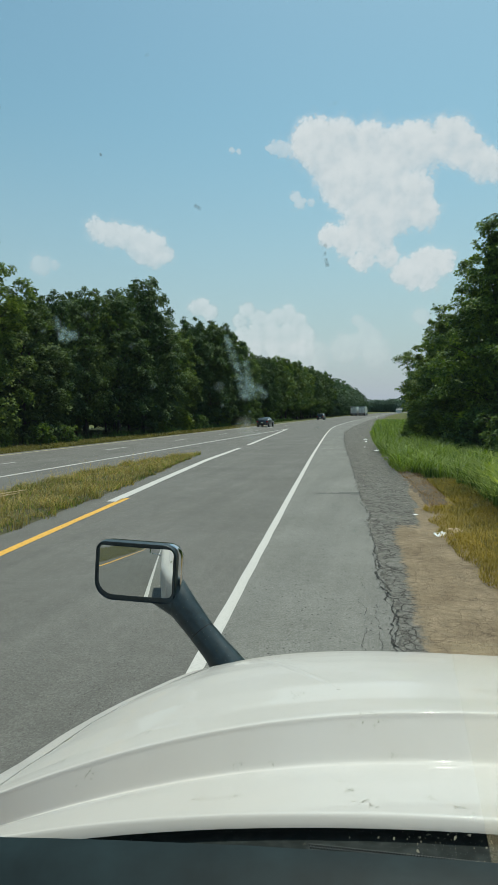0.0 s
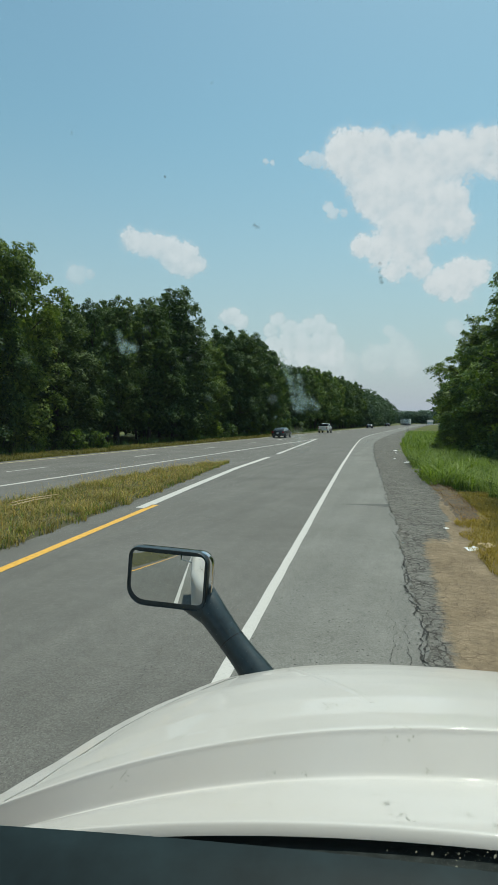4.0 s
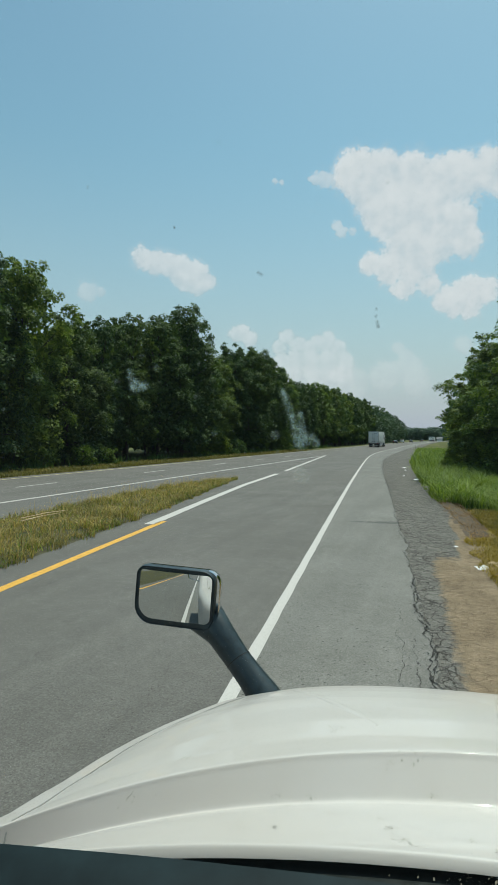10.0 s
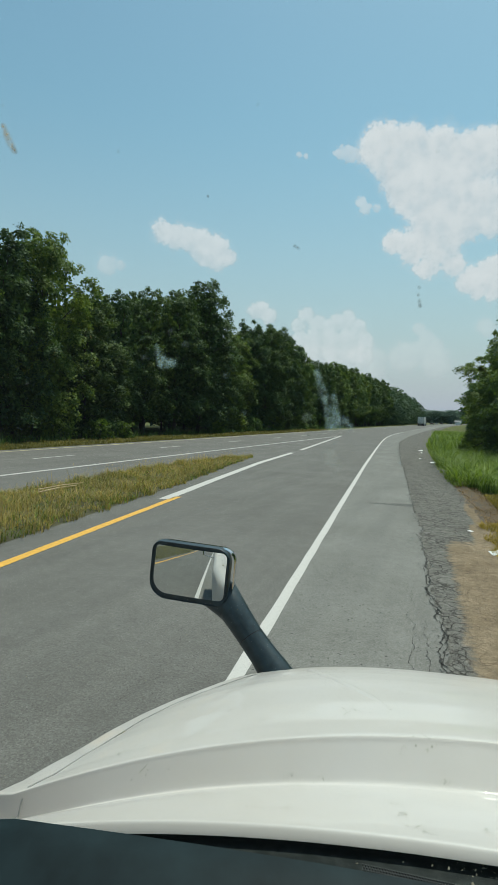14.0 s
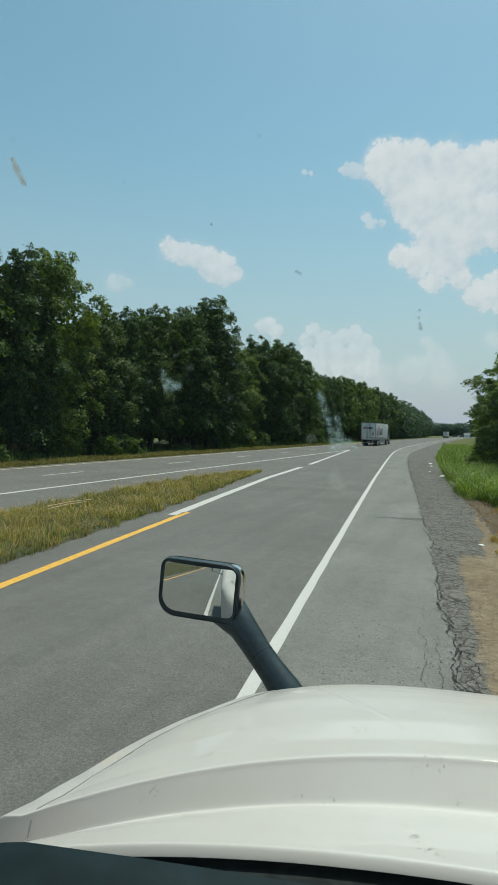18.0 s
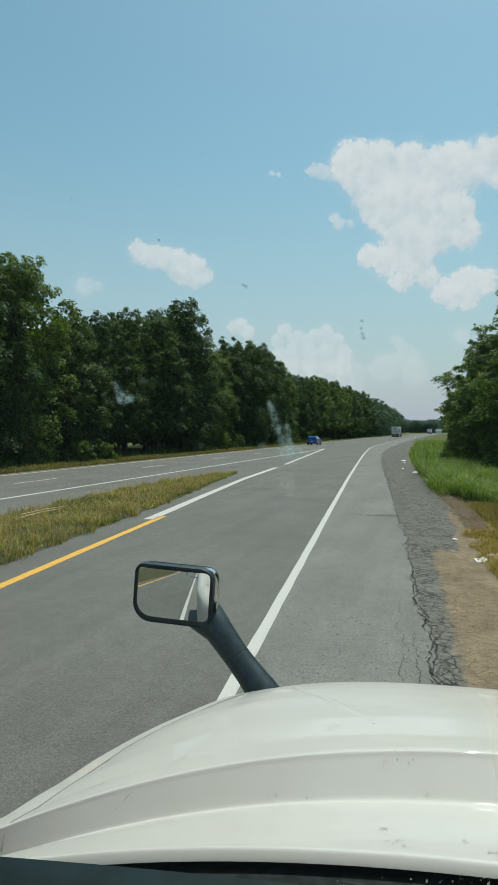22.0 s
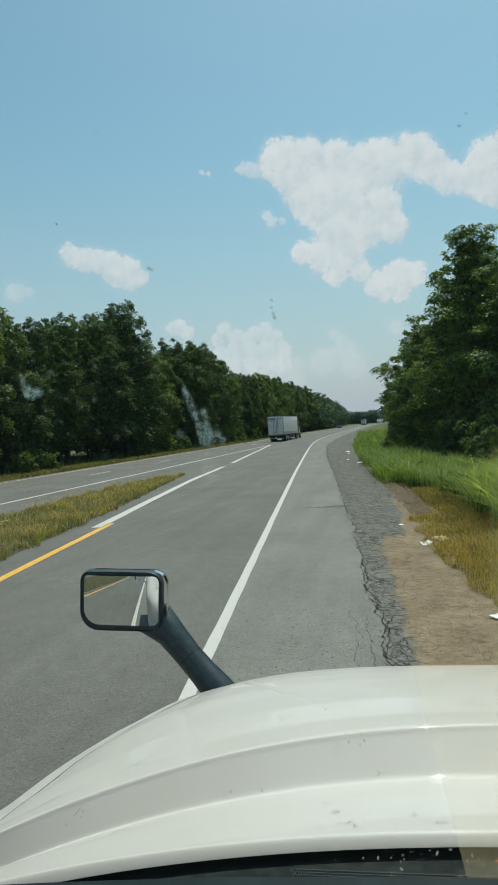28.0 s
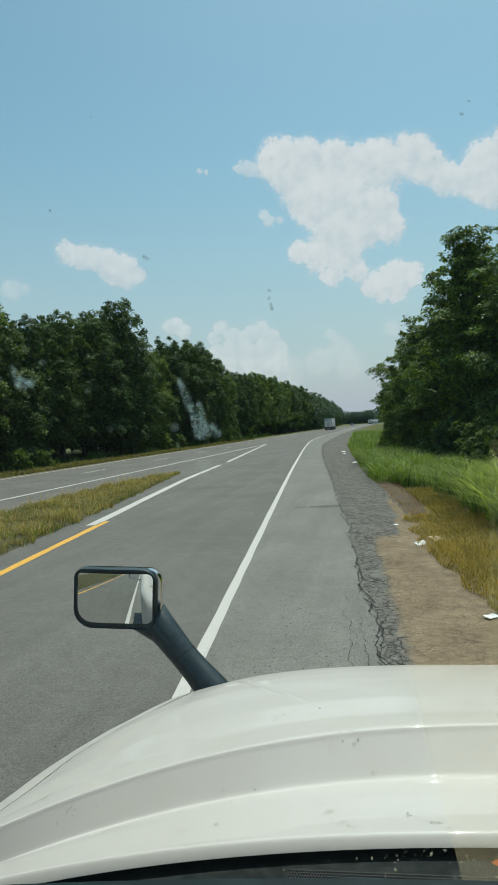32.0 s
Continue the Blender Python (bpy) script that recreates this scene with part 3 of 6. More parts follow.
for _ in range(26):
    y = 5.4 + 6.5 * r.random() ** 1.4
    x = EDGE(y) - 0.2 * r.random()
    CRACKS.append(([(x, y), (x + 0.08 * r.random(), y + r.normal(0, 0.06)), (x + 0.16 + 0.06 * r.random(), y + r.normal(0, 0.1))], 0.01 + 0.012 * r.random()))
for i, (pts, wd) in enumerate(CRACKS):
    c = part("crack", crack(pts, wd, 40 + i), MAT["tar"], shoulder)
for i, (pts, wd) in enumerate([
    ([(-2.84, 6.9), (-2.81, 6.14), (-2.72, 5.5), (-2.6, 4.9), (-2.58, 4.52), (-2.5, 4.0), (-2.48, 3.54)], 0.004),
    ([(-2.6, 5.0), (-2.68, 4.7), (-2.66, 4.35)], 0.003),
    ([(-6.2, 10.3), (-5.94, 10.41), (-5.5, 10.55), (-5.03, 10.75), (-4.4, 10.9), (-3.84, 11.16), (-3.3, 11.2), (-2.7, 11.35)], 0.009),
    ([(-2.4, 8.2), (-1.9, 8.3), (-1.4, 8.35)], 0.006)]):
    part("crack", crack(pts, wd, 140 + i), MAT["tar"], road)
patch = Shape().grid([[(-2.5 + 1.36 * k / 16, 17.15 + 0.16 * noise.noise(Vector((k * 0.7, j * 1.3, 2))) + (0.12 + 0.42 * k / 16) * j, 0.0035) for k in range(17)] for j in range(2)])
part("tar_patch", patch, plain("thin_tar_smear", (0.088, 0.085, 0.081), 0.85, vary=0.4, scale=7.0), shoulder)

# Loose lumps of asphalt along the broken edge.
lump = Shape().add([(math.cos(a) * (1 + 0.3 * math.sin(3 * a)), math.sin(a), 0) for a in np.linspace(0, 6.283, 7)[:-1]] + [(0.5 * math.cos(a + 0.3), 0.55 * math.sin(a + 0.3), 0.45) for a in np.linspace(0, 6.283, 7)[:-1]], [(i, (i + 1) % 6, 6 + (i + 1) % 6, 6 + i) for i in range(6)] + [tuple(range(6, 12))])
lump_mesh = lump.mesh("lump", MAT["crumble"], smooth=20)
stone_mesh = lump.mesh("stone", plain("tan_stone", (0.34, 0.28, 0.2), 0.9), smooth=20)
r = np.random.default_rng(3)
for i in range(240):
    y = 5.2 + 22 * r.random() ** 1.5
    x = EDGE(y) + 0.02 + abs(r.normal(0, 0.09)) if i % 3 else r.uniform(EDGE(y) + 0.2, VERGE(y) + 0.1)
    o = new("asphalt_lump", lump_mesh) if i % 3 else new("stone", stone_mesh)
    s = 0.004 + (0.012 if i % 3 else 0.009) * r.random() ** 3
    o.matrix_basis = pose(x, y, -0.035, 0, 0, 360 * r.random()) @ Matrix.Diagonal((s * 1.2, s, s * 0.8, 1))
    o.parent = gravel


# ---- grass ----
def blades(name, xy, h, width, lean, material, label, seed, base=-0.05, segs=2, tuft=1):
    """Many bent blades as one mesh: each a strip that tapers to its tip."""
    r = np.random.default_rng(seed)
    if tuft > 1:
        xy = np.repeat(xy, tuft, 0) + r.normal(0, 0.045, (len(xy) * tuft, 2))
    n = len(xy)
    a = r.uniform(0, 2 * np.pi, n)
    d = np.stack([np.cos(a), np.sin(a)], 1)
    s = np.stack([-np.sin(a), np.cos(a)], 1)
    hh = h * r.uniform(0.45, 1.15, n) * np.array([1 + 0.55 * noise.noise(Vector((x * 0.75, y * 0.75, 6.0))) for x, y in xy])
    ln = lean * hh * r.uniform(0.15, 1.2, n)
    wd = width * r.uniform(0.6, 1.3, n)
    levels = []
    for k in range(segs + 1):
        f = k / segs
        c = xy + d * (ln * f**2)[:, None]
        z = base + hh * (f - 0.28 * lean * f**2)
        w = wd * (1 - 0.9 * f) / 2
        levels.append(np.concatenate([c - s * w[:, None], z[:, None]], 1))
        levels.append(np.concatenate([c + s * w[:, None], z[:, None]], 1))
    verts = np.stack(levels, 1).reshape(-1, 3)
    m = 2 * (segs + 1)
    quad = np.array([[2 * k, 2 * k + 1, 2 * k + 3, 2 * k + 2] for k in range(segs)])
    faces = (np.arange(n)[:, None, None] * m + quad[None]).reshape(-1, 4)
    ob = new(name, fast_mesh(name, verts, faces, material))
    return tagged(ob, label, "grass", kind="stuff")


def clumped(r, n, x0, x1, y0, y1, test, scale=0.6, gate=-0.15):
    out = []
    while len(out) < n:
        p = np.stack([r.uniform(x0, x1, 4000), r.uniform(y0, y1, 4000)], 1)
        for x, y in p:
            if test(x, y) and noise.noise(Vector((x * scale, y * scale, 1.0))) > gate - 0.5 * r.random():
                out.append((x, y))
                if len(out) >= n:
                    break
    return np.array(out)


GORE_R = along([(1.0, -60), (-6.5, 0), (-7.82, 10.75), (-8.22, 13.6), (-8.8, 18.1), (-10.0, 25.2), (-10.95, 31.0), (-11.1, 31.8)])
GORE_L = along([(-11.6, -60), (-11.5, 0), (-11.7, 16), (-12.05, 20), (-12.2, 25.3), (-11.7, 29.5), (-11.2, 31.8)])
island = part("grass_island", Shape().grid([[(GORE_L(y) + (GORE_R(y) - GORE_L(y)) * k / 6, y, (0.0 if k in (0, 6) else 0.05 + 0.02 * noise.noise(Vector((k, y, 0)))) + 0.004) for k in range(7)] for y in frange(-60, 0, 5) + frange(1, 31, 0.5) + [31.8]]), MAT["soil"])
tagged(island, "low soil mound of the grass island between the roads", "grass island", kind="structure")
r = np.random.default_rng(11)
inside = lambda x, y: GORE_L(y) - 0.05 + 0.1 * math.sin(y * 3) < x < GORE_R(y) + 0.08 * math.sin(y * 4.3) + 0.05
xy = clumped(r, 13000, -12.4, -6.0, 3, 31.8, inside, 1.1, -0.1)
blades("dry_grass", xy[:3300], 0.36, 0.016, 1.3, MAT["grass_dry"], "dry tan grass on the island between the roads", 1, 0.0, segs=3, tuft=7)
blades("island_green_grass", xy[3300:], 0.27, 0.022, 1.0, MAT["grass_mixed"], "thin green grass on the island between the roads", 2, 0.0)
xy = clumped(r, 2600, -12.4, 2.0, -45, 3, inside, 0.5, -0.5)
blades("island_rear_grass", xy, 0.35, 0.06, 1.0, MAT["grass_verge"], "green grass on the island behind the parked truck", 31, 0.0)
xy = clumped(r, 500, -12.3, -7.0, 8, 31.5, inside, 0.9, 0.1)
blades("straw_stalks", xy, 0.62, 0.009, 0.7, MAT["grass_dry"], "tall straw stalks on the grass island", 33, 0.0, segs=3, tuft=3)
TALL = along([(3.4, 4), (2.5, 12), (2.3, 14.4), (2.1, 19.2), (1.4, 21.8), (0.1, 24.2), (-0.6, 29.5), (-1.75, 45), (-3.1, 66), (-4.3, 110), (-5.2, 170), (-5.4, 3000)])
# Short golden grass by the dirt.
gold = lambda x, y: VERGE(y) - 0.05 + 0.2 * noise.noise(Vector((y * 1.3, 0, 3))) < x
turf = part("thatch", Shape().grid([[(VERGE(y) + 0.02 + 0.22 * noise.noise(Vector((y * 1.3, 0, 3))) + k, y, -0.035 + (0.03 if k else -0.02)) for k in (0, 0.35, 1.2, 2.5, 4.5)] for y in frange(4, 17, 0.2)]), MAT["thatch"])
tagged(turf, "golden-brown thatch of dry short grass", "ground", kind="structure")
twigs = lambda x, y: y > 15.6 + 0.6 * noise.noise(Vector((x * 2, 0, 0))) and x < 1.25 - 0.08 * (y - 17)
xy = clumped(r, 46000, 0.4, 5.0, 5, 21.5, lambda x, y: gold(x, y) and not twigs(x, y) and x < TALL(y) + 0.4, 0.8, -0.35)
blades("golden_grass", xy, 0.15, 0.009, 1.3, MAT["grass_gold"], "short golden grass beside the dirt", 4, -0.02)
xy = clumped(r, 9000, 0.9, 4.0, 9, 22.0, lambda x, y: gold(x, y) and x > VERGE(y) + 0.5 and not twigs(x, y), 0.7, 0.1)
bare_rows = []
for y in frange(15.6, 25.6, 0.2):
    w = 1.45 - 0.09 * (y - 17) + 0.15 * noise.noise(Vector((y * 1.6, 5, 0))) - VERGE(y)
    bare_rows.append([(VERGE(y) - 0.1 + w * k / 7, y, -0.075 if k in (0, 7) or y < 15.7 else -0.035 + 0.05 * math.sin(k * 0.45) + 0.035 * noise.noise(Vector((k * 1.1, y * 1.9, 4)))) for k in range(8)])
bare = part("bare_soil", Shape().grid(bare_rows), MAT["bare_soil"])
tagged(bare, "dark brown bare soil bank below the tall grass", "ground", kind="structure")
blades("short_green_grass", xy, 0.2, 0.012, 0.9, MAT["grass_verge"], "short green grass beside the dirt", 5)
xy = clumped(r, 2200, -0.5, 3.4, 15.4, 24.0, lambda x, y: VERGE(y) + 0.1 < x < TALL(y) + 0.2 and twigs(x, y), 0.9, 0.0)
blades("dead_twigs", xy, 0.14, 0.012, 2.2, MAT["dead"], "brown dead stalks lying on bare soil", 15, -0.01)


def tall(x, y):
    return x > TALL(y) + 0.25 * noise.noise(Vector((y * 0.9, 8, 0))) and y > 13.6 - 0.25 * (x - 2)


xy = clumped(r, 2600, -1.5, 9.0, 12.5, 40, tall, 0.9, 0.0)
blades("tall_grass", xy, 1.05, 0.05, 1.25, MAT["grass_tall"], "tall lush green grass along the shoulder", 6, segs=4, tuft=10)
xy = clumped(r, 260, 2.4, 7.5, 13.4, 19.5, lambda x, y: x > TALL(y) + 0.25, 0.9, 0.0)
blades("tall_reed_grass", xy, 1.75, 0.042, 1.4, MAT["grass_reed"], "taller arching green grass beside the dirt", 16, segs=5, tuft=14)
xy = clumped(r, 17000, -6.5, 8.0, 36, 130, lambda x, y: x > TALL(y), 0.5, -0.3)
blades("roadside_grass", xy, 0.95, 0.06, 0.9, MAT["grass_tall"], "tall green grass along the far shoulder", 7, segs=3)
xy = clumped(r, 12000, -3.2, 1.0, 23.5, 66, lambda x, y: VERGE(y) + 0.12 * noise.noise(Vector((y * 1.4, 2, 0))) < x < VERGE(y) + 0.9, 0.9, -0.1)
blades("edge_grass", xy, 0.32, 0.022, 0.9, MAT["grass_mixed"], "low grass at the edge of the gravel", 8)
# The far verge below the woods.
xy = clumped(r, 26000, -26.8, -22.9, 18, 110, lambda x, y: True, 0.5, -0.4)
blades("verge_grass", xy, 0.24, 0.06, 0.8, MAT["grass_verge"], "mown grass strip between highway and woods", 9)
xy = clumped(r, 4500, -29, -26.2, 18, 150, lambda x, y: True, 0.35, 0.2)
blades("verge_weeds", xy, 0.9, 0.06, 0.7, MAT["leaf_b"], "tall weeds at the foot of the woods", 10, segs=3)


# ---- trees ----
def crown_mesh(name, h, radius, seed, leaves, size, material, low=0.08, clumps=70, rough=1.0, spire=0.0, corners=3, tier=0.0):
    """A crown: boughs over a lobed outline, each a mound of leafy sprays, with shade between them; each leaf a small pointed face."""
    r = np.random.default_rng(seed)
    lobes = [(r.uniform(0, 6.28), r.uniform(0.3, 1.0), r.uniform(0.2, 0.5)) for _ in range(7)]

    def outline(f):
        prof = max(0.12, math.sin(math.pi * min(1.0, 0.2 + 0.8 * f) ** 1.3)) ** 0.42
        return prof * (1 - spire) + spire * min(1.0, 1.3 * (1 - f) ** 0.75 + 0.08)

    centres, sizes, outs = [], [], []
    for i in range(clumps):
        f = low + (1 - low) * ((i + r.random()) / clumps) ** 0.85
        prof = outline(f)
        a = i * 2.39996 + r.uniform(-0.5, 0.5)
        bulge = 1 + rough * sum(g * 0.5 * math.cos(2 * (a - b)) * math.exp(-((f - c) ** 2) / 0.03) for b, c, g in lobes)
        br = radius * r.uniform(0.17, 0.34) * (0.55 + 0.45 * prof)
        rr = max(0.0, radius * prof * bulge * r.uniform(0.62, 1.08) - 0.4 * br)
        centres.append((rr * math.cos(a), rr * math.sin(a), min(f * h * 0.96, h - br * 0.8)))
        outs.append((math.cos(a), math.sin(a), 0.0))
        sizes.append(br)
    centres, sizes, outs = np.array(centres), np.array(sizes), np.array(outs)
    per = 11
    k = np.repeat(np.arange(clumps), per)
    d = outs[k] * 0.75 + np.array([0, 0, 0.55]) + r.normal(0, 0.7, (len(k), 3))
    d /= np.linalg.norm(d, axis=1)[:, None]
    squash = np.array([1.0 + 0.35 * tier, 1.0 + 0.35 * tier, 0.85 - 0.5 * tier])
    mid = centres[k] + d * (sizes[k] * r.uniform(0.55, 1.1, len(k)))[:, None] * squash + outs[k] * (sizes[k] * tier * r.uniform(-0.6, 0.9, len(k)))[:, None]
    sr = sizes[k] * r.uniform(0.26, 0.5, len(k))
    core = int(leaves * 0.12)
    n = leaves - core
    pick = r.choice(len(k), n, p=sr**2 / (sr**2).sum())
    g = np.clip(r.normal(size=(n, 3)), -1.9, 1.9)
    pos = mid[pick] + g * sr[pick][:, None] * np.array([0.62, 0.62, 0.36 - 0.12 * tier])
    pos[:, 2] -= 0.18 * sr[pick] * (g[:, 0] ** 2 + g[:, 1] ** 2)
    nrm = d[pick] * 0.7 + np.array([0, 0, 0.55]) + r.normal(size=(n, 3)) * 0.42
    grow = r.uniform(0.6, 1.25, n)
    fc = r.uniform(low * 0.9 + 0.02, 0.93, core)
    ac, rc = r.uniform(0, 6.283, core), radius * 0.6 * np.array([outline(f) for f in fc]) * r.random(core) ** 0.5
    pos = np.concatenate([pos, np.stack([rc * np.cos(ac), rc * np.sin(ac), fc * h * 0.95], 1)])
    nrm = np.concatenate([nrm, r.normal(size=(core, 3)) * np.array([1, 1, 0.4])])
    s = (size * np.concatenate([grow, np.full(core, 1.9 if corners == 3 else 1.2)]))[:, None]
    pos[:, 2] = np.clip(pos[:, 2], 0.1, None)
    nrm /= np.linalg.norm(nrm, axis=1)[:, None]
    t = np.cross(nrm, r.normal(size=(leaves, 3)))
    t /= np.linalg.norm(t, axis=1)[:, None]
    b = np.cross(nrm, t)
    if corners == 4:
        verts = np.stack([pos - t * s * 0.62, pos - b * s * 0.34 + nrm * s * 0.1, pos + t * s * 0.62, pos + b * s * 0.34 + nrm * s * 0.1], 1).reshape(-1, 3)
    else:
        verts = np.stack([pos - t * s * 0.5 - b * s * 0.42, pos - t * s * 0.3 + b * s * 0.46, pos + t * s * 0.7], 1).reshape(-1, 3)
    return fast_mesh(name, verts, np.arange(leaves * corners).reshape(-1, corners), material), centres


def tree(h, radius, seed, leaves, size, material, label, low=0.1, clumps=70, trunk=0.17, rough=1.0, name="tree", spire=0.0, corners=3, tier=0.0):
    crown, centres = crown_mesh("crown", h, radius, seed, leaves, size, MAT[material], low, clumps, rough, spire, corners, tier)
    root = thing(name, label, "tree", group="roadside trees")
    r = np.random.default_rng(seed + 500)
    s = Shape()
    top = (r.normal(0, 0.3), r.normal(0, 0.3), h * 0.82)
    s.tube([(0, 0, -0.15), (0.02, 0.03, h * 0.12), (top[0] * 0.3, top[1] * 0.5, h * 0.4), top], [trunk * 1.3, trunk, trunk * 0.65, 0.04], 8)
    for c in centres[:: max(1, clumps // 14)]:
        z0 = max(0.15 * h, c[2] * 0.7)
        f = z0 / h
        base = Vector((top[0] * f, top[1] * f, z0))
        mid = base.lerp(Vector(c), 0.5) + Vector((0, 0, 0.25))
        s.tube([base, mid, c], [trunk * 0.35, trunk * 0.22, 0.02], 5)
    part("trunk", s, MAT["bark"], root)
    ob = new("crown", crown)
    ob.parent = root
    return root


W = "leafy roadside woodland tree with dark green foliage"
NEAR = [tree(16, 3.5, 100 + i, 25000, 0.2, ("leaf_a", "leaf_a", "leaf_b", "leaf_a", "leaf_b", "leaf_a")[i], W, (0.0, 0.07, 0.02, 0.10, 0.0, 0.04)[i], (74, 66, 80, 60, 76, 70)[i]) for i in range(6)]
FINE = [tree(16, 3.5, 170 + i, 36000, 0.17, ("leaf_r", "leaf_b", "leaf_r")[i], "tall leafy green tree beside the shoulder", (0.03, 0.06, 0.02)[i], (88, 95, 92)[i], spire=(0.35, 0.7, 0.85)[i], tier=(0.5, 0.35, 0.75)[i]) for i in range(3)]
MIDDLE = [tree(16, 3.8, 150 + i, 5600, 0.42, ("leaf_a", "leaf_b", "leaf_a")[i], W, (0.05, 0.2, 0.1)[i], 55) for i in range(3)]
LOW = [tree(15, 4.6, 200 + i, 560, 1.25, ("leaf_a", "leaf_b", "leaf_a")[i], W, 0.03, 34, corners=4) for i in range(3)]
FRINGE = [tree(15, 4.4, 220 + i, 3200, 0.5, ("leaf_a", "leaf_b", "leaf_a")[i], W, 0.03, 44, corners=4) for i in range(3)]
BUSH = [tree(2.2, 1.25, 300 + i, 2600, 0.13, ("leaf_c", "leaf_b")[i], "low leafy green bush at the foot of the trees", 0.03, 22, 0.05, name="bush") for i in range(2)]
used = set()


def plant(protos, x, y, h, seed, wide=1.0):
    r = np.random.default_rng(seed)
    p = protos[int(r.integers(len(protos)))]
    native = {id(o): k for o, k in [(q, 16.0) for q in NEAR + FINE + MIDDLE] + [(q, 15.0) for q in LOW + FRINGE] + [(q, 2.2) for q in BUSH]}[id(p)]
    k = h / native
    m = pose(x, y, -0.06, 0, 0, 360 * r.random())
    if p.name in used:
        p = copy_thing(p, m)
    else:
        used.add(p.name)
        p.matrix_basis = m
    w = k ** 0.6 * wide
    p.scale = (w, w, k)
    return p


# The wood on the far side of the highway: its edge, then its depth.
HEIGHT = along([(14.5, 0), (15.2, 28), (16.0, 34), (15.0, 37), (12.6, 41), (13.0, 46), (14.2, 50), (15.2, 56), (17.8, 63), (16.0, 68), (13.2, 72), (13.8, 78), (16.4, 84), (17.4, 95), (16.2, 106), (13.4, 112), (14.6, 130), (15.4, 150), (16.4, 190), (17.5, 330), (17.0, 1500)])
r = np.random.default_rng(21)
i = 0
EDGE_TREES = [(-40, 14), (-32, 15), (-24, 15), (-16, 14), (-8, 15), (0, 15), (7, 14), (13, 15), (18.5, 15), (23, 14.5), (27, 14.6), (31.5, 14.2), (35.6, 15.4), (41.6, 12.6), (46.5, 13.3), (51.5, 14.6), (57, 15.4), (63.4, 17.9), (67.5, 15.0), (71.5, 13.2), (76.5, 13.8), (83, 16.3), (88.5, 16.2), (94.5, 17.5), (100.5, 16.6), (106, 15.4), (112, 13.2), (117, 14.0)]
y = 122.0
while y < 240:
    EDGE_TREES.append((y, HEIGHT(y) * r.uniform(0.93, 1.05)))
    y += r.uniform(4.2, 6.2)
for y, h in EDGE_TREES:
    plant(NEAR if 18 < y < 135 else MIDDLE, -28.8 - 1.0 * r.random() + bend(y), y, h * 1.02, 1000 + i, r.uniform(0.9, 1.12))
    i += 1
for k in range(50):
    y = 6 + 2.6 * k + r.random()
    plant(MIDDLE, (-35.0 if k % 2 else -38.5) - 1.5 * r.random(), y, r.uniform(4.0, 6.0) if k % 2 else r.uniform(6.0, 9.0), 1500 + k, 1.1)
DEEP = []
y = -20.0
while y < 240:
    plant(MIDDLE, -33.5 - 2.5 * r.random() + bend(y), y, HEIGHT(y) * r.uniform(0.86, 0.97), 2000 + i)
    DEEP.append((-40 - 3 * r.random() + bend(y), y + 2, HEIGHT(y) * r.uniform(0.82, 0.93)))
    y += r.uniform(4.5, 6.0)
    i += 1
FRINGE_TREES, FAR_TREES = [], []
y = 240.0
while y < 425:
    for k in range(2):
        FRINGE_TREES.append((-29.5 - 6 * k - 1.5 * r.random() + bend(y), y, HEIGHT(y) * r.uniform(0.74, 1.1) * (1 - 0.22 * max(0.0, (y - 330) / 95))))
    y += r.uniform(5.0, 7.5)
# Past a clearing the wood goes on, first across the view and then along the bend.
for k in range(30):
    FAR_TREES.append((-84 + 2.7 * k, 735 + 20 * r.random(), 15.5 * r.uniform(0.85, 1.08)))
    FAR_TREES.append((-84 + 2.7 * k, 765 + 20 * r.random(), 16.5 * r.uniform(0.85, 1.08)))
y = 740.0
while y < 1400:
    for k in range(2):
        FAR_TREES.append((-30.5 - 6 * k - 1.5 * r.random() + bend(y), y, 16 * r.uniform(0.86, 1.05)))
    y += r.uniform(6.0, 8.5)
# Bushes at its foot.
for k, (bx, by, bh) in enumerate([(-26.3, 39.2, 1.7), (-26.4, 42.6, 1.5), (-26.8, 28, 1.2), (-26.9, 64, 1.6), (-26.9, 72, 2.0), (-27.0, 77, 2.2), (-27.2, 90, 2.4), (-27.2, 101, 2.6), (-27.2, 112, 3.0), (-27.2, 124, 2.6)]):
    plant(BUSH, bx, by, bh, 5000 + k)
# The wood beside the shoulder.
for k, (tx, ty, th, tw) in enumerate([(8.0, 33, 13.2, 1.0), (5.7, 38, 14.6, 0.95), (10.5, 36, 16.2, 1.05), (3.3, 46, 9.9, 1.15), (4.8, 43, 11.0, 0.9), (4.4, 55, 10.4, 1.1), (8.5, 45, 14.0, 0.9), (4.0, 63, 9.8, 1.1), (9, 56, 13, 1.0), (12, 28, 15.5, 1.0), (14, 40, 16, 1.0), (4.6, 73, 10.5, 1.1), (10.5, 68, 13, 1.0), (13.5, 22, 14, 1.0), (16, 30, 15, 1.0)]):
    plant(FINE, tx, ty, th, 6000 + k, tw)
RIGHT = []
for k in range(46):
    ty = 80 + k * 11.0
    RIGHT.append((6.2 + 2.0 * r.random() + bend(ty), ty, 10 + 3.5 * r.random()))
    RIGHT.append((12 + 3.0 * r.random() + bend(ty), ty + 4, 13 + 3 * r.random()))
for k in range(14):
    RIGHT.append((15 + 6 * r.random(), -40 + 4.6 * k, 13 + 3 * r.random()))


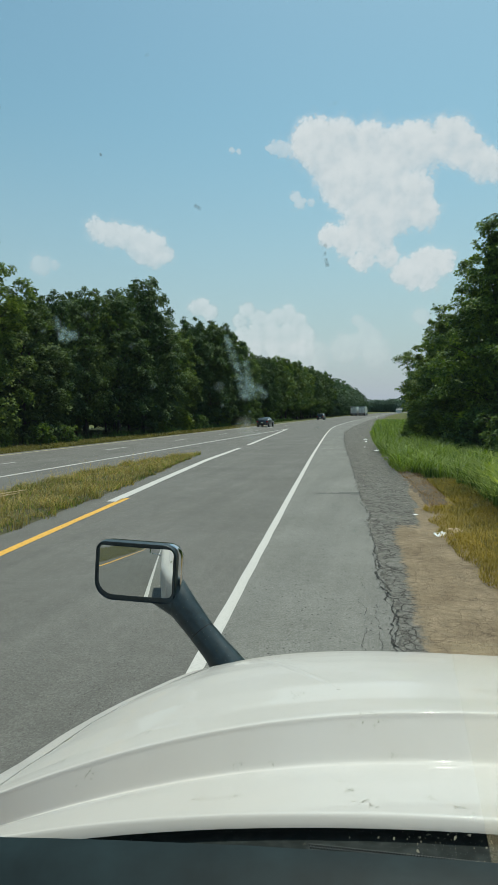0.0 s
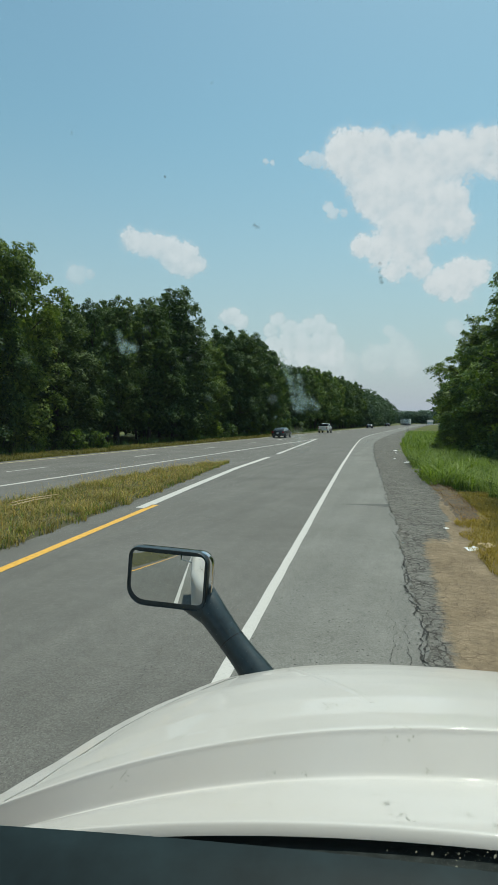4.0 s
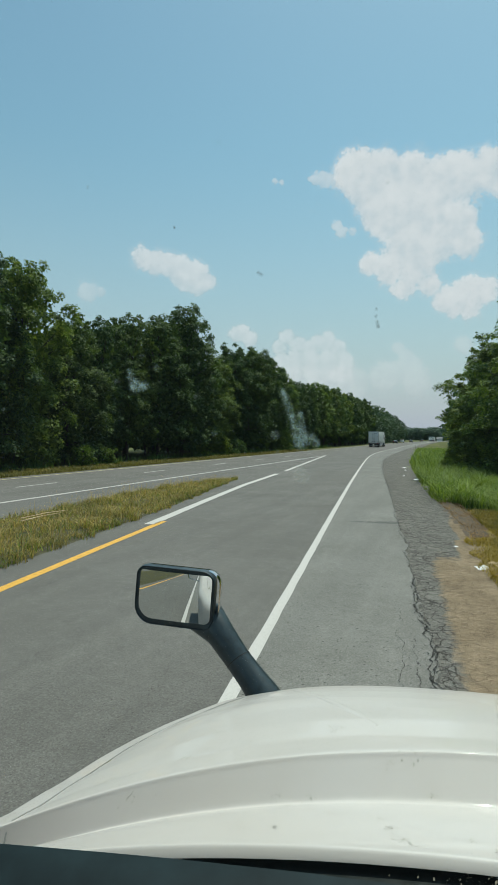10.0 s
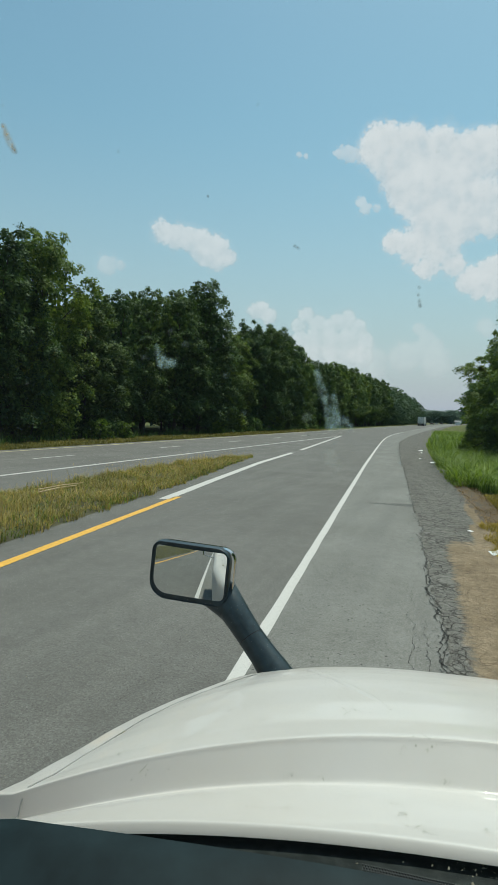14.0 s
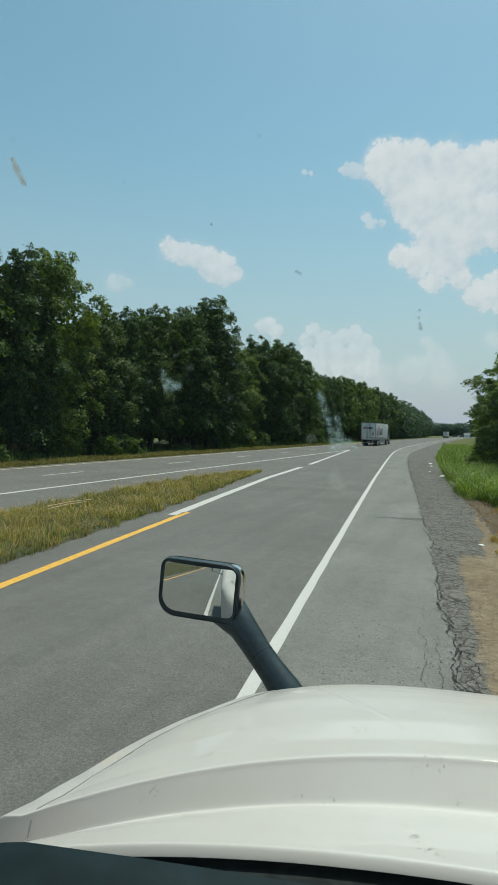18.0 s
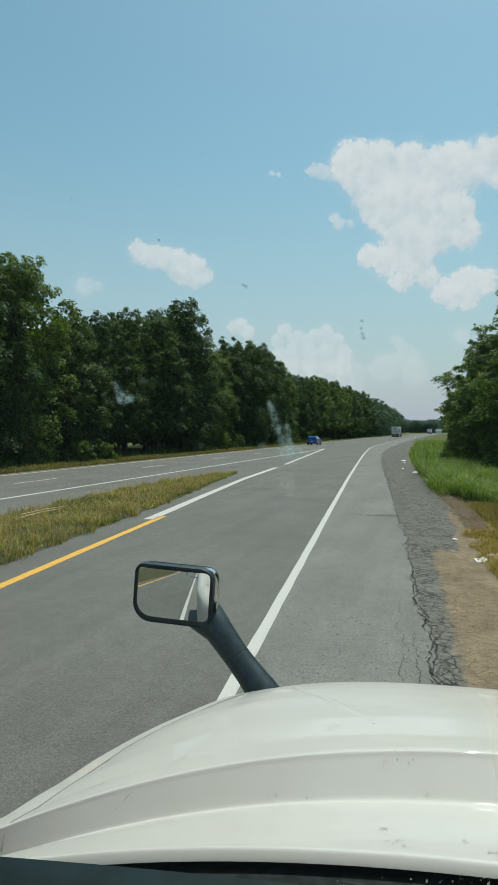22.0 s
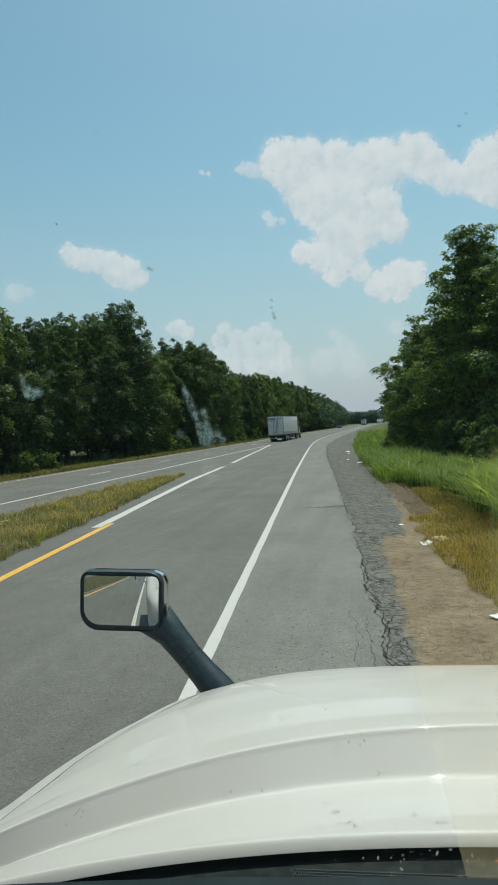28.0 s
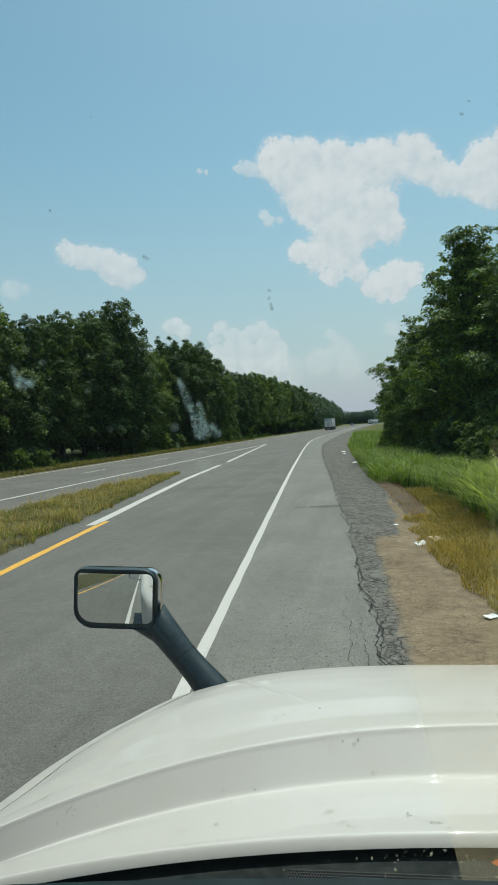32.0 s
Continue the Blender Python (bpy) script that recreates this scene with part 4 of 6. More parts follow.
def far_woods(spots, label, seed, kinds, material):
    """Trees too far off to count, joined."""
    r = np.random.default_rng(seed)
    crowns = []
    for q in kinds:
        me = q.children[1].data if q.children[1].name.startswith("crown") else q.children[0].data
        co = np.empty(len(me.vertices) * 3, np.float32)
        me.vertices.foreach_get("co", co)
        crowns.append(co.reshape(-1, 3))
    out = []
    for x, y, h in spots:
        c = crowns[int(r.integers(len(crowns)))]
        k = h / 15
        a, w = r.uniform(0, 6.28), k * r.uniform(0.8, 1.45)
        x, y = x + r.normal(0, 1.0), y + r.normal(0, 1.5)
        out.append(np.stack([(c[:, 0] * math.cos(a) - c[:, 1] * math.sin(a)) * w + x, (c[:, 0] * math.sin(a) + c[:, 1] * math.cos(a)) * w + y, c[:, 2] * k - 0.06], 1))
    v = np.concatenate(out)
    ob = new("far_woods", fast_mesh("far_woods", v, np.arange(len(v)).reshape(-1, 4), MAT[material]))
    return tagged(ob, label, "woods", kind="stuff")


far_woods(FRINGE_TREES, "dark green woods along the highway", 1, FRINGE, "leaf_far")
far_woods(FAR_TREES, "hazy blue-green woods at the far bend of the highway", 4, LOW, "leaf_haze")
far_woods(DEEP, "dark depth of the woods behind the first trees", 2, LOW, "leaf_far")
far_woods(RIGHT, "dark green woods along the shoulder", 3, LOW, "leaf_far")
for k, (bx, by, bh) in enumerate([(5.6, 29.5, 3.0), (4.4, 34, 2.8), (7.0, 27, 2.8), (3.4, 41, 2.6), (2.9, 47, 2.4), (8.6, 25.5, 3.2), (6.2, 31.5, 4.0), (2.6, 56, 2.6), (9.8, 23.5, 3.0), (5.2, 27.5, 2.2), (3.9, 37.5, 2.6), (7.6, 30, 3.4), (3.2, 44, 3.0), (2.4, 51, 3.0), (2.2, 60, 3.0), (2.4, 68, 3.2), (4.9, 31.5, 2.4)]):
    plant(BUSH, bx, by, bh, 6400 + k)

for p in NEAR + FINE + MIDDLE + LOW + FRINGE + BUSH:
    if p.name not in used:
        for o in (*p.children, p):
            bpy.data.objects.remove(o)


# ---- clouds: far backdrop sheets, their outline from overlapping puffs ----
def cloud(puffs, label, thick=1.0, pad=2.2, away=3200, ragged=1.0, thin_below=0.0):
    m = Mat("cloud_vapour", (0.9, 0.9, 0.9), 1.0)
    m.t.nodes.remove(m.p)
    att = m.t.nodes.new("ShaderNodeAttribute")
    att.attribute_name = "cover"
    lift = m.t.nodes.new("ShaderNodeVectorMath")
    lift.inputs[1].default_value = (26.0, 0.0, 42.0)
    m.link(m.place(), lift.inputs[0])

    def billow(where, fine):
        out = 0.0
        for scale, detail, amount in ((0.0075, 2 + 3 * fine, 1.15), (0.021, 1 + 3 * fine, 0.7)) + (((0.06, 4, 0.5),) if fine else ()):
            n = m.node("ShaderNodeTexNoise", Scale=scale, Detail=detail, Roughness=0.62)
            m.link(where, n.inputs["Vector"])
            out = m.math("ADD", out, m.math("MULTIPLY", m.math("SUBTRACT", n.outputs["Fac"], 0.5), amount))
        return out

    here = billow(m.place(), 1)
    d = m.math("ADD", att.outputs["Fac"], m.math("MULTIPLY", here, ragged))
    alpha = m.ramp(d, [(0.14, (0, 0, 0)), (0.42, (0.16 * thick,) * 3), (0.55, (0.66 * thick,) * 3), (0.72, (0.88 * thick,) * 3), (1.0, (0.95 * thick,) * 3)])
    # Sunlit tops and grey undersides are put into the glow's colour and opacity.
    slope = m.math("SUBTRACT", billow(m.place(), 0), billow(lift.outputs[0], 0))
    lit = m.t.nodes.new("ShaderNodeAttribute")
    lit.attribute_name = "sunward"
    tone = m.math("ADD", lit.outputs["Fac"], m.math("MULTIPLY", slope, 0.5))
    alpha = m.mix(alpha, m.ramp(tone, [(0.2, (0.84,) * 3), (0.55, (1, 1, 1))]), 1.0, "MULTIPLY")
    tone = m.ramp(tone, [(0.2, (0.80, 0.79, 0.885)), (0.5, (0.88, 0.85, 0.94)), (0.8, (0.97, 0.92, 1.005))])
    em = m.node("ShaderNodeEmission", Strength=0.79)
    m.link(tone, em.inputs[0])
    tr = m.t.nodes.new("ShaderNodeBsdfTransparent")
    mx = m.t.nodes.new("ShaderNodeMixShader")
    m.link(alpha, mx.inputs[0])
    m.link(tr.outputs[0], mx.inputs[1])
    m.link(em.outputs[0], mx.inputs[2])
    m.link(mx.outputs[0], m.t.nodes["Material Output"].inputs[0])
    # Smaller heads bulge from the upper rim of each puff.
    r = np.random.default_rng(len(puffs))
    heads = list(puffs)
    for a, e, rad in puffs:
        for turn in r.uniform(-0.4, 3.6, 5):
            heads.append((a + 0.72 * rad * math.cos(turn), e + 0.62 * rad * math.sin(turn), rad * r.uniform(0.3, 0.5)))
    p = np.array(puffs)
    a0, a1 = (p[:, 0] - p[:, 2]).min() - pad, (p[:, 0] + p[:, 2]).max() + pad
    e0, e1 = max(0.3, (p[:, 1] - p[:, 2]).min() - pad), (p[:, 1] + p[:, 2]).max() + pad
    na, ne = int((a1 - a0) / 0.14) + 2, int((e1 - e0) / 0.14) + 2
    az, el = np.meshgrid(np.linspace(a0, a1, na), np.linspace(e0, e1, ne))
    dens, dome = np.zeros_like(az), np.zeros_like(az)
    for a, e, rad in heads:
        dome = np.maximum(dome, (0.5 + rad) * np.sqrt(np.clip(1 - ((az - a) ** 2 + (el - e) ** 2) / (1.3 * rad) ** 2, 0, 1)))
        q = ((az - a) ** 2 + (el - e) ** 2) / (rad * 1.05) ** 2
        dens = np.maximum(dens, 1.0 * np.exp(-q * 0.62)) + (0.10 if rad > 0.45 else 0.0) * np.exp(-q * 0.5)
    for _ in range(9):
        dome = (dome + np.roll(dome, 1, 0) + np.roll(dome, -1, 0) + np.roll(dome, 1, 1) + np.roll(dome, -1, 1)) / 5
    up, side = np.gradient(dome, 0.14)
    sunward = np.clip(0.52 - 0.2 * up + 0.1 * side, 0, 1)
    rim = np.minimum(np.minimum(az - a0, a1 - az), np.minimum(el - e0 + (1.0 if e0 < 0.4 else 0), e1 - el))
    dens = 1.25 * dens - 0.33 - np.where(rim < 0.8, 2 * (0.8 - rim), 0.0)
    dens -= 0.30 * np.clip((thin_below - el) / 3.0, 0, 1)
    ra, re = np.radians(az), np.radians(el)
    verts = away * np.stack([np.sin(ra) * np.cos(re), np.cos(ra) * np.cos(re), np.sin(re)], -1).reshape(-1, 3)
    idx = np.arange(na * ne).reshape(ne, na)
    faces = np.stack([idx[:-1, :-1], idx[:-1, 1:], idx[1:, 1:], idx[1:, :-1]], -1).reshape(-1, 4)
    me = fast_mesh("cloud", verts, faces, m.m)
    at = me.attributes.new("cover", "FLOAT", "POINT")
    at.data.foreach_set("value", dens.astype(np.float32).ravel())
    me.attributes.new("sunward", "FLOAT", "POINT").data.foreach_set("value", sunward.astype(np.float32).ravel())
    ob = tagged(new("cloud", me), label, "cloud", "clouds", "structure")
    ob.visible_shadow = False
    return ob


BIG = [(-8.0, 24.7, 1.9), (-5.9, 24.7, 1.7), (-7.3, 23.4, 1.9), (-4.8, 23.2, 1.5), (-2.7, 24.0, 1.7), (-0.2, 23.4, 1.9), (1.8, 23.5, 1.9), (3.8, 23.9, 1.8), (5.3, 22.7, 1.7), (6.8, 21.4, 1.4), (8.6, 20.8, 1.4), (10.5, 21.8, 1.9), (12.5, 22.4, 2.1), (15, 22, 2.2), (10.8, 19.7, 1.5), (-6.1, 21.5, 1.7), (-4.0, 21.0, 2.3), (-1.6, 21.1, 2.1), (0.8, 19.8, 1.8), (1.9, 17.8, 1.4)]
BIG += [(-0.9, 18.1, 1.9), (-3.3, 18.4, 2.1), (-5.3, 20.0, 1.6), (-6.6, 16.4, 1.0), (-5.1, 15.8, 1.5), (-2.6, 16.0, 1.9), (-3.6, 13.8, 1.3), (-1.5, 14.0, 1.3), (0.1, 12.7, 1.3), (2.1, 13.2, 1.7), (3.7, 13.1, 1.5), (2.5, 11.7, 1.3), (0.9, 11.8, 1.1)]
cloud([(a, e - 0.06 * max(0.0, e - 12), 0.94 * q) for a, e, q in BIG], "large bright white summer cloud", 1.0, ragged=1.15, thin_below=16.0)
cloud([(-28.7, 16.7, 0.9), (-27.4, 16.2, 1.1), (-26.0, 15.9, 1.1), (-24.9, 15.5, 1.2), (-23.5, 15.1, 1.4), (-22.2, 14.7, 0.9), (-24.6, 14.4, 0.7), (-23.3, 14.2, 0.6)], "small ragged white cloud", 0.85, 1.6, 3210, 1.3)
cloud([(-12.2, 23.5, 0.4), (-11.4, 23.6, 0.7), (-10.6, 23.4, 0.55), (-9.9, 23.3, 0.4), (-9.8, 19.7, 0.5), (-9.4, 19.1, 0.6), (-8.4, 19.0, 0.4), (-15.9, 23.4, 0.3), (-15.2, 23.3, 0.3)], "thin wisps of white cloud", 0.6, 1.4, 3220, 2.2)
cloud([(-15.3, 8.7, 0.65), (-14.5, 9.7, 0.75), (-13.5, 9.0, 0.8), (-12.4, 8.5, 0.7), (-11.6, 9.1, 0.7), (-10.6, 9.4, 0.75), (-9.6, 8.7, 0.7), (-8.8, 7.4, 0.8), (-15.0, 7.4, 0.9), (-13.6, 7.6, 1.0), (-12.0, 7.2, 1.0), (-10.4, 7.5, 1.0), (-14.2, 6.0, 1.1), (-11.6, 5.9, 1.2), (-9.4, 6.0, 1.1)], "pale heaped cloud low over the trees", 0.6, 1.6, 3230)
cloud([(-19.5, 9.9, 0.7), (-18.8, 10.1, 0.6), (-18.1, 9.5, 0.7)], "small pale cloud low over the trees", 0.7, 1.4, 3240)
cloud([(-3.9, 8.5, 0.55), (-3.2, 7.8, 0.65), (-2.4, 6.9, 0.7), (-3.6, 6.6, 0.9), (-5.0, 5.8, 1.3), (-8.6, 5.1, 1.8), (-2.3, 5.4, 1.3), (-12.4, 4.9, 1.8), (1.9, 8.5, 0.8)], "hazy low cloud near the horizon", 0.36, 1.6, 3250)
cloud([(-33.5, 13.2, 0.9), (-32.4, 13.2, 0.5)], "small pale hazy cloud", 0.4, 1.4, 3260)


# Pale summer haze low in the sky, all round.
hz = Mat("horizon_haze", (0.8, 0.85, 0.9), 1.0)
hz.t.nodes.remove(hz.p)
ha = hz.t.nodes.new("ShaderNodeAttribute")
ha.attribute_name = "cover"
he = hz.node("ShaderNodeEmission", Strength=0.60)
he.inputs[0].default_value = (0.76, 0.77, 1.0, 1)
ht = hz.t.nodes.new("ShaderNodeBsdfTransparent")
hx = hz.t.nodes.new("ShaderNodeMixShader")
hz.link(ha.outputs["Fac"], hx.inputs[0])
hz.link(ht.outputs[0], hx.inputs[1])
hz.link(he.outputs[0], hx.inputs[2])
hz.link(hx.outputs[0], hz.t.nodes["Material Output"].inputs[0])
rows, cover = [], []
for e in frange(-0.6, 27, 0.6):
    for a in range(0, 361, 6):
        cover.append(0.97 * max(0.0, 1 - max(0.0, e) / 27) ** 1.5)
    rows.append([(3400 * math.sin(radians(a)) * math.cos(radians(e)), 3400 * math.cos(radians(a)) * math.cos(radians(e)), 3400 * math.sin(radians(e))) for a in range(0, 361, 6)])
haze = part("haze", Shape().grid(rows), hz.m)
haze.data.attributes.new("cover", "FLOAT", "POINT").data.foreach_set("value", np.array(cover, np.float32))
haze.visible_shadow = False
tagged(haze, "pale summer haze along the horizon", "sky", kind="structure")


# ---- the parked truck from which the road is seen ----
HEADING = pose(0, 0, 0, 0, 0, 5.6)
truck = thing("parked_truck", "white parked highway truck with a long sloping hood", "truck", HEADING)
UC = 0.48


def spline(pts, x):
    return float(np.interp(x, [p[0] for p in pts], [p[1] for p in pts]))


# Height of the hood's crown along its length: a rear panel, a hollow band between two creases, then the long front panel.
CROWN = [(0.574, 2.0340), (0.576, 2.0365), (0.581, 2.0402), (0.5835, 2.0419), (0.5855, 2.0424), (0.588, 2.0417), (0.593, 2.0398), (0.605, 2.0350), (0.65, 2.0168), (0.70, 1.9985), (0.75, 1.9785), (0.80, 1.9572), (0.83, 1.9440), (0.845, 1.9374), (0.851, 1.9349), (0.855, 1.9338), (0.858, 1.9336), (0.861, 1.9346), (0.866, 1.9374), (0.88, 1.9462), (0.90, 1.9588), (0.914, 1.9677), (0.920, 1.9716), (0.923, 1.9745), (0.9255, 1.9755), (0.929, 1.9754), (0.94, 1.9728), (0.97, 1.9650), (1.015, 1.952), (1.115, 1.933), (1.215, 1.910), (1.315, 1.884), (1.415, 1.854), (1.515, 1.8205), (1.615, 1.7835), (1.75, 1.728), (1.865, 1.676), (1.965, 1.626), (2.065, 1.566), (2.14, 1.50), (2.19, 1.42), (2.23, 1.28), (2.25, 1.05), (2.26, 0.6)]
FALL = [(0.9, 0.135), (1.2, 0.16), (1.6, 0.156), (2.2, 0.047)]
ROUND = [(0.95, 2.4), (1.3, 3.99)]
HALF = [(0.4, 1.072), (0.9, 1.075), (1.2, 1.078), (1.45, 1.029), (1.65, 0.946), (1.85, 0.862), (2.0, 0.762), (2.1, 0.652), (2.2, 0.552), (2.26, 0.512)]
BOW = [(0.5, 0.01), (0.58, 0.03), (0.857, 0.14), (0.925, 0.205), (1.1, 0.2), (2.3, 0.2)]


def hood_point(k, w):
    """k runs across from -1.25 to 1.25: up to 1 over the top, past it down the flank."""
    a = min(1.0, abs(k))
    half = spline(HALF, w)
    u = UC + math.copysign(a * half, k)
    fall = spline(FALL, w) * max(0.0, (a * half - 0.2) / 0.9) ** spline(ROUND, w)
    z = spline(CROWN, w) - fall
    v = w - spline(BOW, w) * max(0.0, abs(u - UC) - 0.18) ** 2
    over = abs(k) - 1.0
    if over > 0:
        ang = min(1.0, over / 0.12) * math.pi / 2
        u += math.copysign(0.085 * math.sin(ang), k)
        z -= 0.085 * (1 - math.cos(ang)) + max(0.0, over - 0.12) * 5.0
    return (u, v, z)


ks = [-1.25, -1.2, -1.14, -1.12, -1.09, -1.06, -1.03, -1.0] + list(np.linspace(-0.97, 0.97, 60)) + [1.0, 1.03, 1.06, 1.09, 1.12, 1.14, 1.2, 1.25]
ws = sorted(set([p[0] for p in CROWN] + list(np.linspace(0.98, 2.26, 54))))
hood_shape = Shape().grid([[hood_point(k, w) for k in ks] for w in ws])
part("hood", hood_shape, MAT["hood"], truck, "glossy white hood with two raised creases", smooth=50)
# The shut line between hood and fender.
seam = [hood_point(-0.985, w) for w in np.linspace(0.7, 2.02, 40)]
part("hood_seam", Shape().tube([(u, v, z + 0.001) for u, v, z in seam], 0.0014, 6), plain("grey_shut_line", (0.25, 0.25, 0.24), 0.6), truck)


def fleck(c, nrm, size, r):
    """A small flat dried splash."""
    n = 7
    ring = [(size * (0.5 + 0.8 * r.random()) * math.cos(6.283 * i / n), size * 0.6 * (0.5 + 0.8 * r.random()) * math.sin(6.283 * i / n)) for i in range(n)]
    q = Vector(nrm).to_track_quat("Z", "Y") @ Euler((0, 0, 6.28 * r.random())).to_quaternion()
    v = [tuple(Vector(c) + q @ Vector((x, y, 0.0006))) for x, y in ring] + [tuple(Vector(c) + q @ Vector((0, 0, 0.0008)))]
    return v, [(i, (i + 1) % n, n) for i in range(n)]


r = np.random.default_rng(77)
SPLASHES = [(-0.885, 1.004, 3.0), (-0.745, 0.787, 2.6), (-0.58, 0.671, 1.6), (-0.59, 0.839, 1.5), (-0.52, 0.753, 1.2), (-0.56, 0.863, 1.0), (-0.605, 0.869, 1.2), (-0.465, 0.723, 1.0), (-0.455, 0.68, 1.4), (-0.445, 0.637, 1.8), (-0.438, 0.612, 1.6), (-0.35, 0.616, 2.0), (-0.42, 0.918, 1.8), (-0.22, 1.068, 3.4), (-0.53, 1.062, 2.4), (-0.675, 1.031, 1.7), (-0.765, 1.016, 1.5), (-0.605, 1.303, 1.2), (-0.445, 1.19, 1.2), (-0.745, 1.123, 1.0), (-0.355, 0.829, 1.3), (-0.62, 0.668, 1.7), (-0.815, 0.903, 1.5), (-0.375, 0.652, 1.6), (-0.45, 0.909, 0.9), (-0.395, 0.866, 1.0)]


def blot(k, w, size, flat=1.0):
    """A ragged dried spot on the paint; returns its vertices and faces."""
    ring = [hood_point(k + size * r.uniform(0.35, 1.3) * math.cos(a), w + flat * size * r.uniform(0.35, 1.3) * math.sin(a)) for a in np.linspace(0, 5.6, 9)]
    c = hood_point(k, w)
    return [(x, y, z + 0.0003) for x, y, z in ring] + [(c[0], c[1], c[2] + 0.0003)], [(i, (i + 1) % 9, 9) for i in range(9)]


for k, w, s in SPLASHES:
    pale, dark = Shape(), Shape()
    for _ in range(int(4 + 4 * s)):
        pale.add(*blot(k + r.normal(0, 0.0035 * s), w + r.normal(0, 0.004 * s), 0.0011 * (0.3 + r.random()) * s ** 0.5, 1.4))
    for _ in range(int(1 + s)):
        dark.add(*blot(k + r.normal(0, 0.003 * s), w + r.normal(0, 0.0035 * s), 0.0009 * (0.4 + r.random()), 1.4))
    part("insect_splash", pale, MAT["film"], truck, smooth=20)
    part("insect_splash", dark, MAT["speck"], truck, smooth=20)
marks = Shape()
for _ in range(150):
    marks.add(*blot(r.uniform(-1.0, 0.35), 0.6 + 0.9 * r.random() ** 1.6, 0.0004 + 0.0007 * r.random() ** 3, 1.5))
part("insect_marks", marks, MAT["speck"], truck, "dried insect specks on the paint", smooth=20)["kind"] = "stuff"
moth = Shape()
for _ in range(7):
    moth.add(*blot(-0.985 + r.normal(0, 0.004), 1.235 + r.normal(0, 0.008), 0.0045, 1.6))
part("squashed_insect", moth, plain("olive_insect", (0.16, 0.15, 0.04), 0.8, vary=0.5, scale=120.0), truck, "olive-green squashed insect", smooth=20)
# A faint pressed line on the front panel.
part("pressed_line", Shape().tube([(x, y, z - 0.0285) for x, y, z in (hood_point(k, w) for k, w in ((-0.70, 1.53), (-0.685, 1.489), (-0.61, 1.34), (-0.55, 1.239), (-0.5, 1.147), (-0.465, 1.068)))], [0.0288, 0.030, 0.030, 0.0298, 0.0292, 0.0285], 48), MAT["hood"], truck, smooth=60)

# Cowl, wiper and dashboard.
def cowl_row(dv, dz):
    return [(hood_point(k, 0.578)[0], hood_point(k, 0.578)[1] + dv, hood_point(k, 0.578)[2] + dz) for k in np.linspace(-0.93, 0.98, 40)]


cowl = Shape().grid([cowl_row(0.5, -0.3), cowl_row(0.1, -0.06), cowl_row(0.002, -0.014), cowl_row(-0.02, -0.014), cowl_row(-0.05, -0.022), cowl_row(-0.10, -0.04), cowl_row(-0.17, -0.045)])
part("cowl", cowl, MAT["cowl"], truck, "black plastic cowl below the windscreen")
mesh_pts = Shape()
for i in range(280):
    for j in range(7):
        mesh_pts.cyl((-0.05 + 0.0027 * i + 0.00135 * (j % 2), 0.53 + 0.0027 * j, 2.019 + 0.0006 * j), "z", 0.0008, 0.002, 5)
part("cowl_grille", mesh_pts, plain("grey_grille", (0.022, 0.024, 0.026), 0.5), truck)
part("wiper", Shape().tube([(-0.5, 0.47, 2.02), (-0.1, 0.465, 2.035), (0.4, 0.455, 2.035), (0.9, 0.46, 2.02)], [0.006, 0.008, 0.008, 0.006], 8), MAT["black_plastic"], truck, "black wiper arm")
DASH = [(-0.62, 2.02), (-0.45, 2.10), (-0.34, 2.155), (-0.29, 2.175), (-0.2, 2.183), (-0.1, 2.191), (0.03, 2.197), (0.2, 2.2), (1.5, 2.2)]
rows = []
for u in list(np.linspace(-0.62, -0.2, 22)) + list(np.linspace(-0.15, 1.5, 22)):
    top = spline(DASH, u)
    rows.append([(u, v, top + dz) for v, dz in ((0.395, -0.12), (0.375, -0.085), (0.355, -0.05), (0.338, -0.022), (0.328, -0.008), (0.32, -0.001), (0.30, 0.0), (0.25, -0.012), (0.18, -0.03), (0.05, -0.06), (0.03, -0.10), (0.03, -0.45))])
part("dashboard", Shape().grid(rows), MAT["dash"], truck, "blue-black soft dashboard with a rounded edge")
# Dim orange sheet, added where a vest's reflection shows in the glass.
part("safety_vest", Shape().grid([[(0.105 + 0.014 * i, 0.335 + 0.015 * j, 2.184 - 0.008 * j + 0.004 * math.sin(2.3 * i + j)) for i in range(9)] for j in range(6)]), MAT["orange"], truck, "orange sheet added at the dashboard's front for a cloth's reflection")
r = np.random.default_rng(18)
bits = Shape()
for _ in range(150):
    k = r.uniform(-0.85, 0.1)
    q = Vector(hood_point(k, 0.573))
    bits.add(*fleck(q + Vector((0, 0.002 - 0.035 * r.random(), -0.009 - 0.005 * r.random())), (r.normal(0, 0.4), -0.8, 1), 0.0007 + 0.0025 * r.random() ** 2.5, r))
for _ in range(50):
    k = r.normal(-0.36, 0.04)
    q = Vector(hood_point(k, 0.576))
    bits.add(*fleck(q + Vector((0, 0.004 - 0.02 * r.random(), -0.002 - 0.01 * r.random())), (r.normal(0, 0.5), -0.9, 1), 0.0005 + 0.0016 * r.random() ** 2, r))
part("leaf_debris", bits, plain("dry_debris", (0.24, 0.22, 0.17), 0.9, vary=0.4, scale=90.0), truck, "dry plant debris caught on the cowl", smooth=20)["kind"] = "stuff"

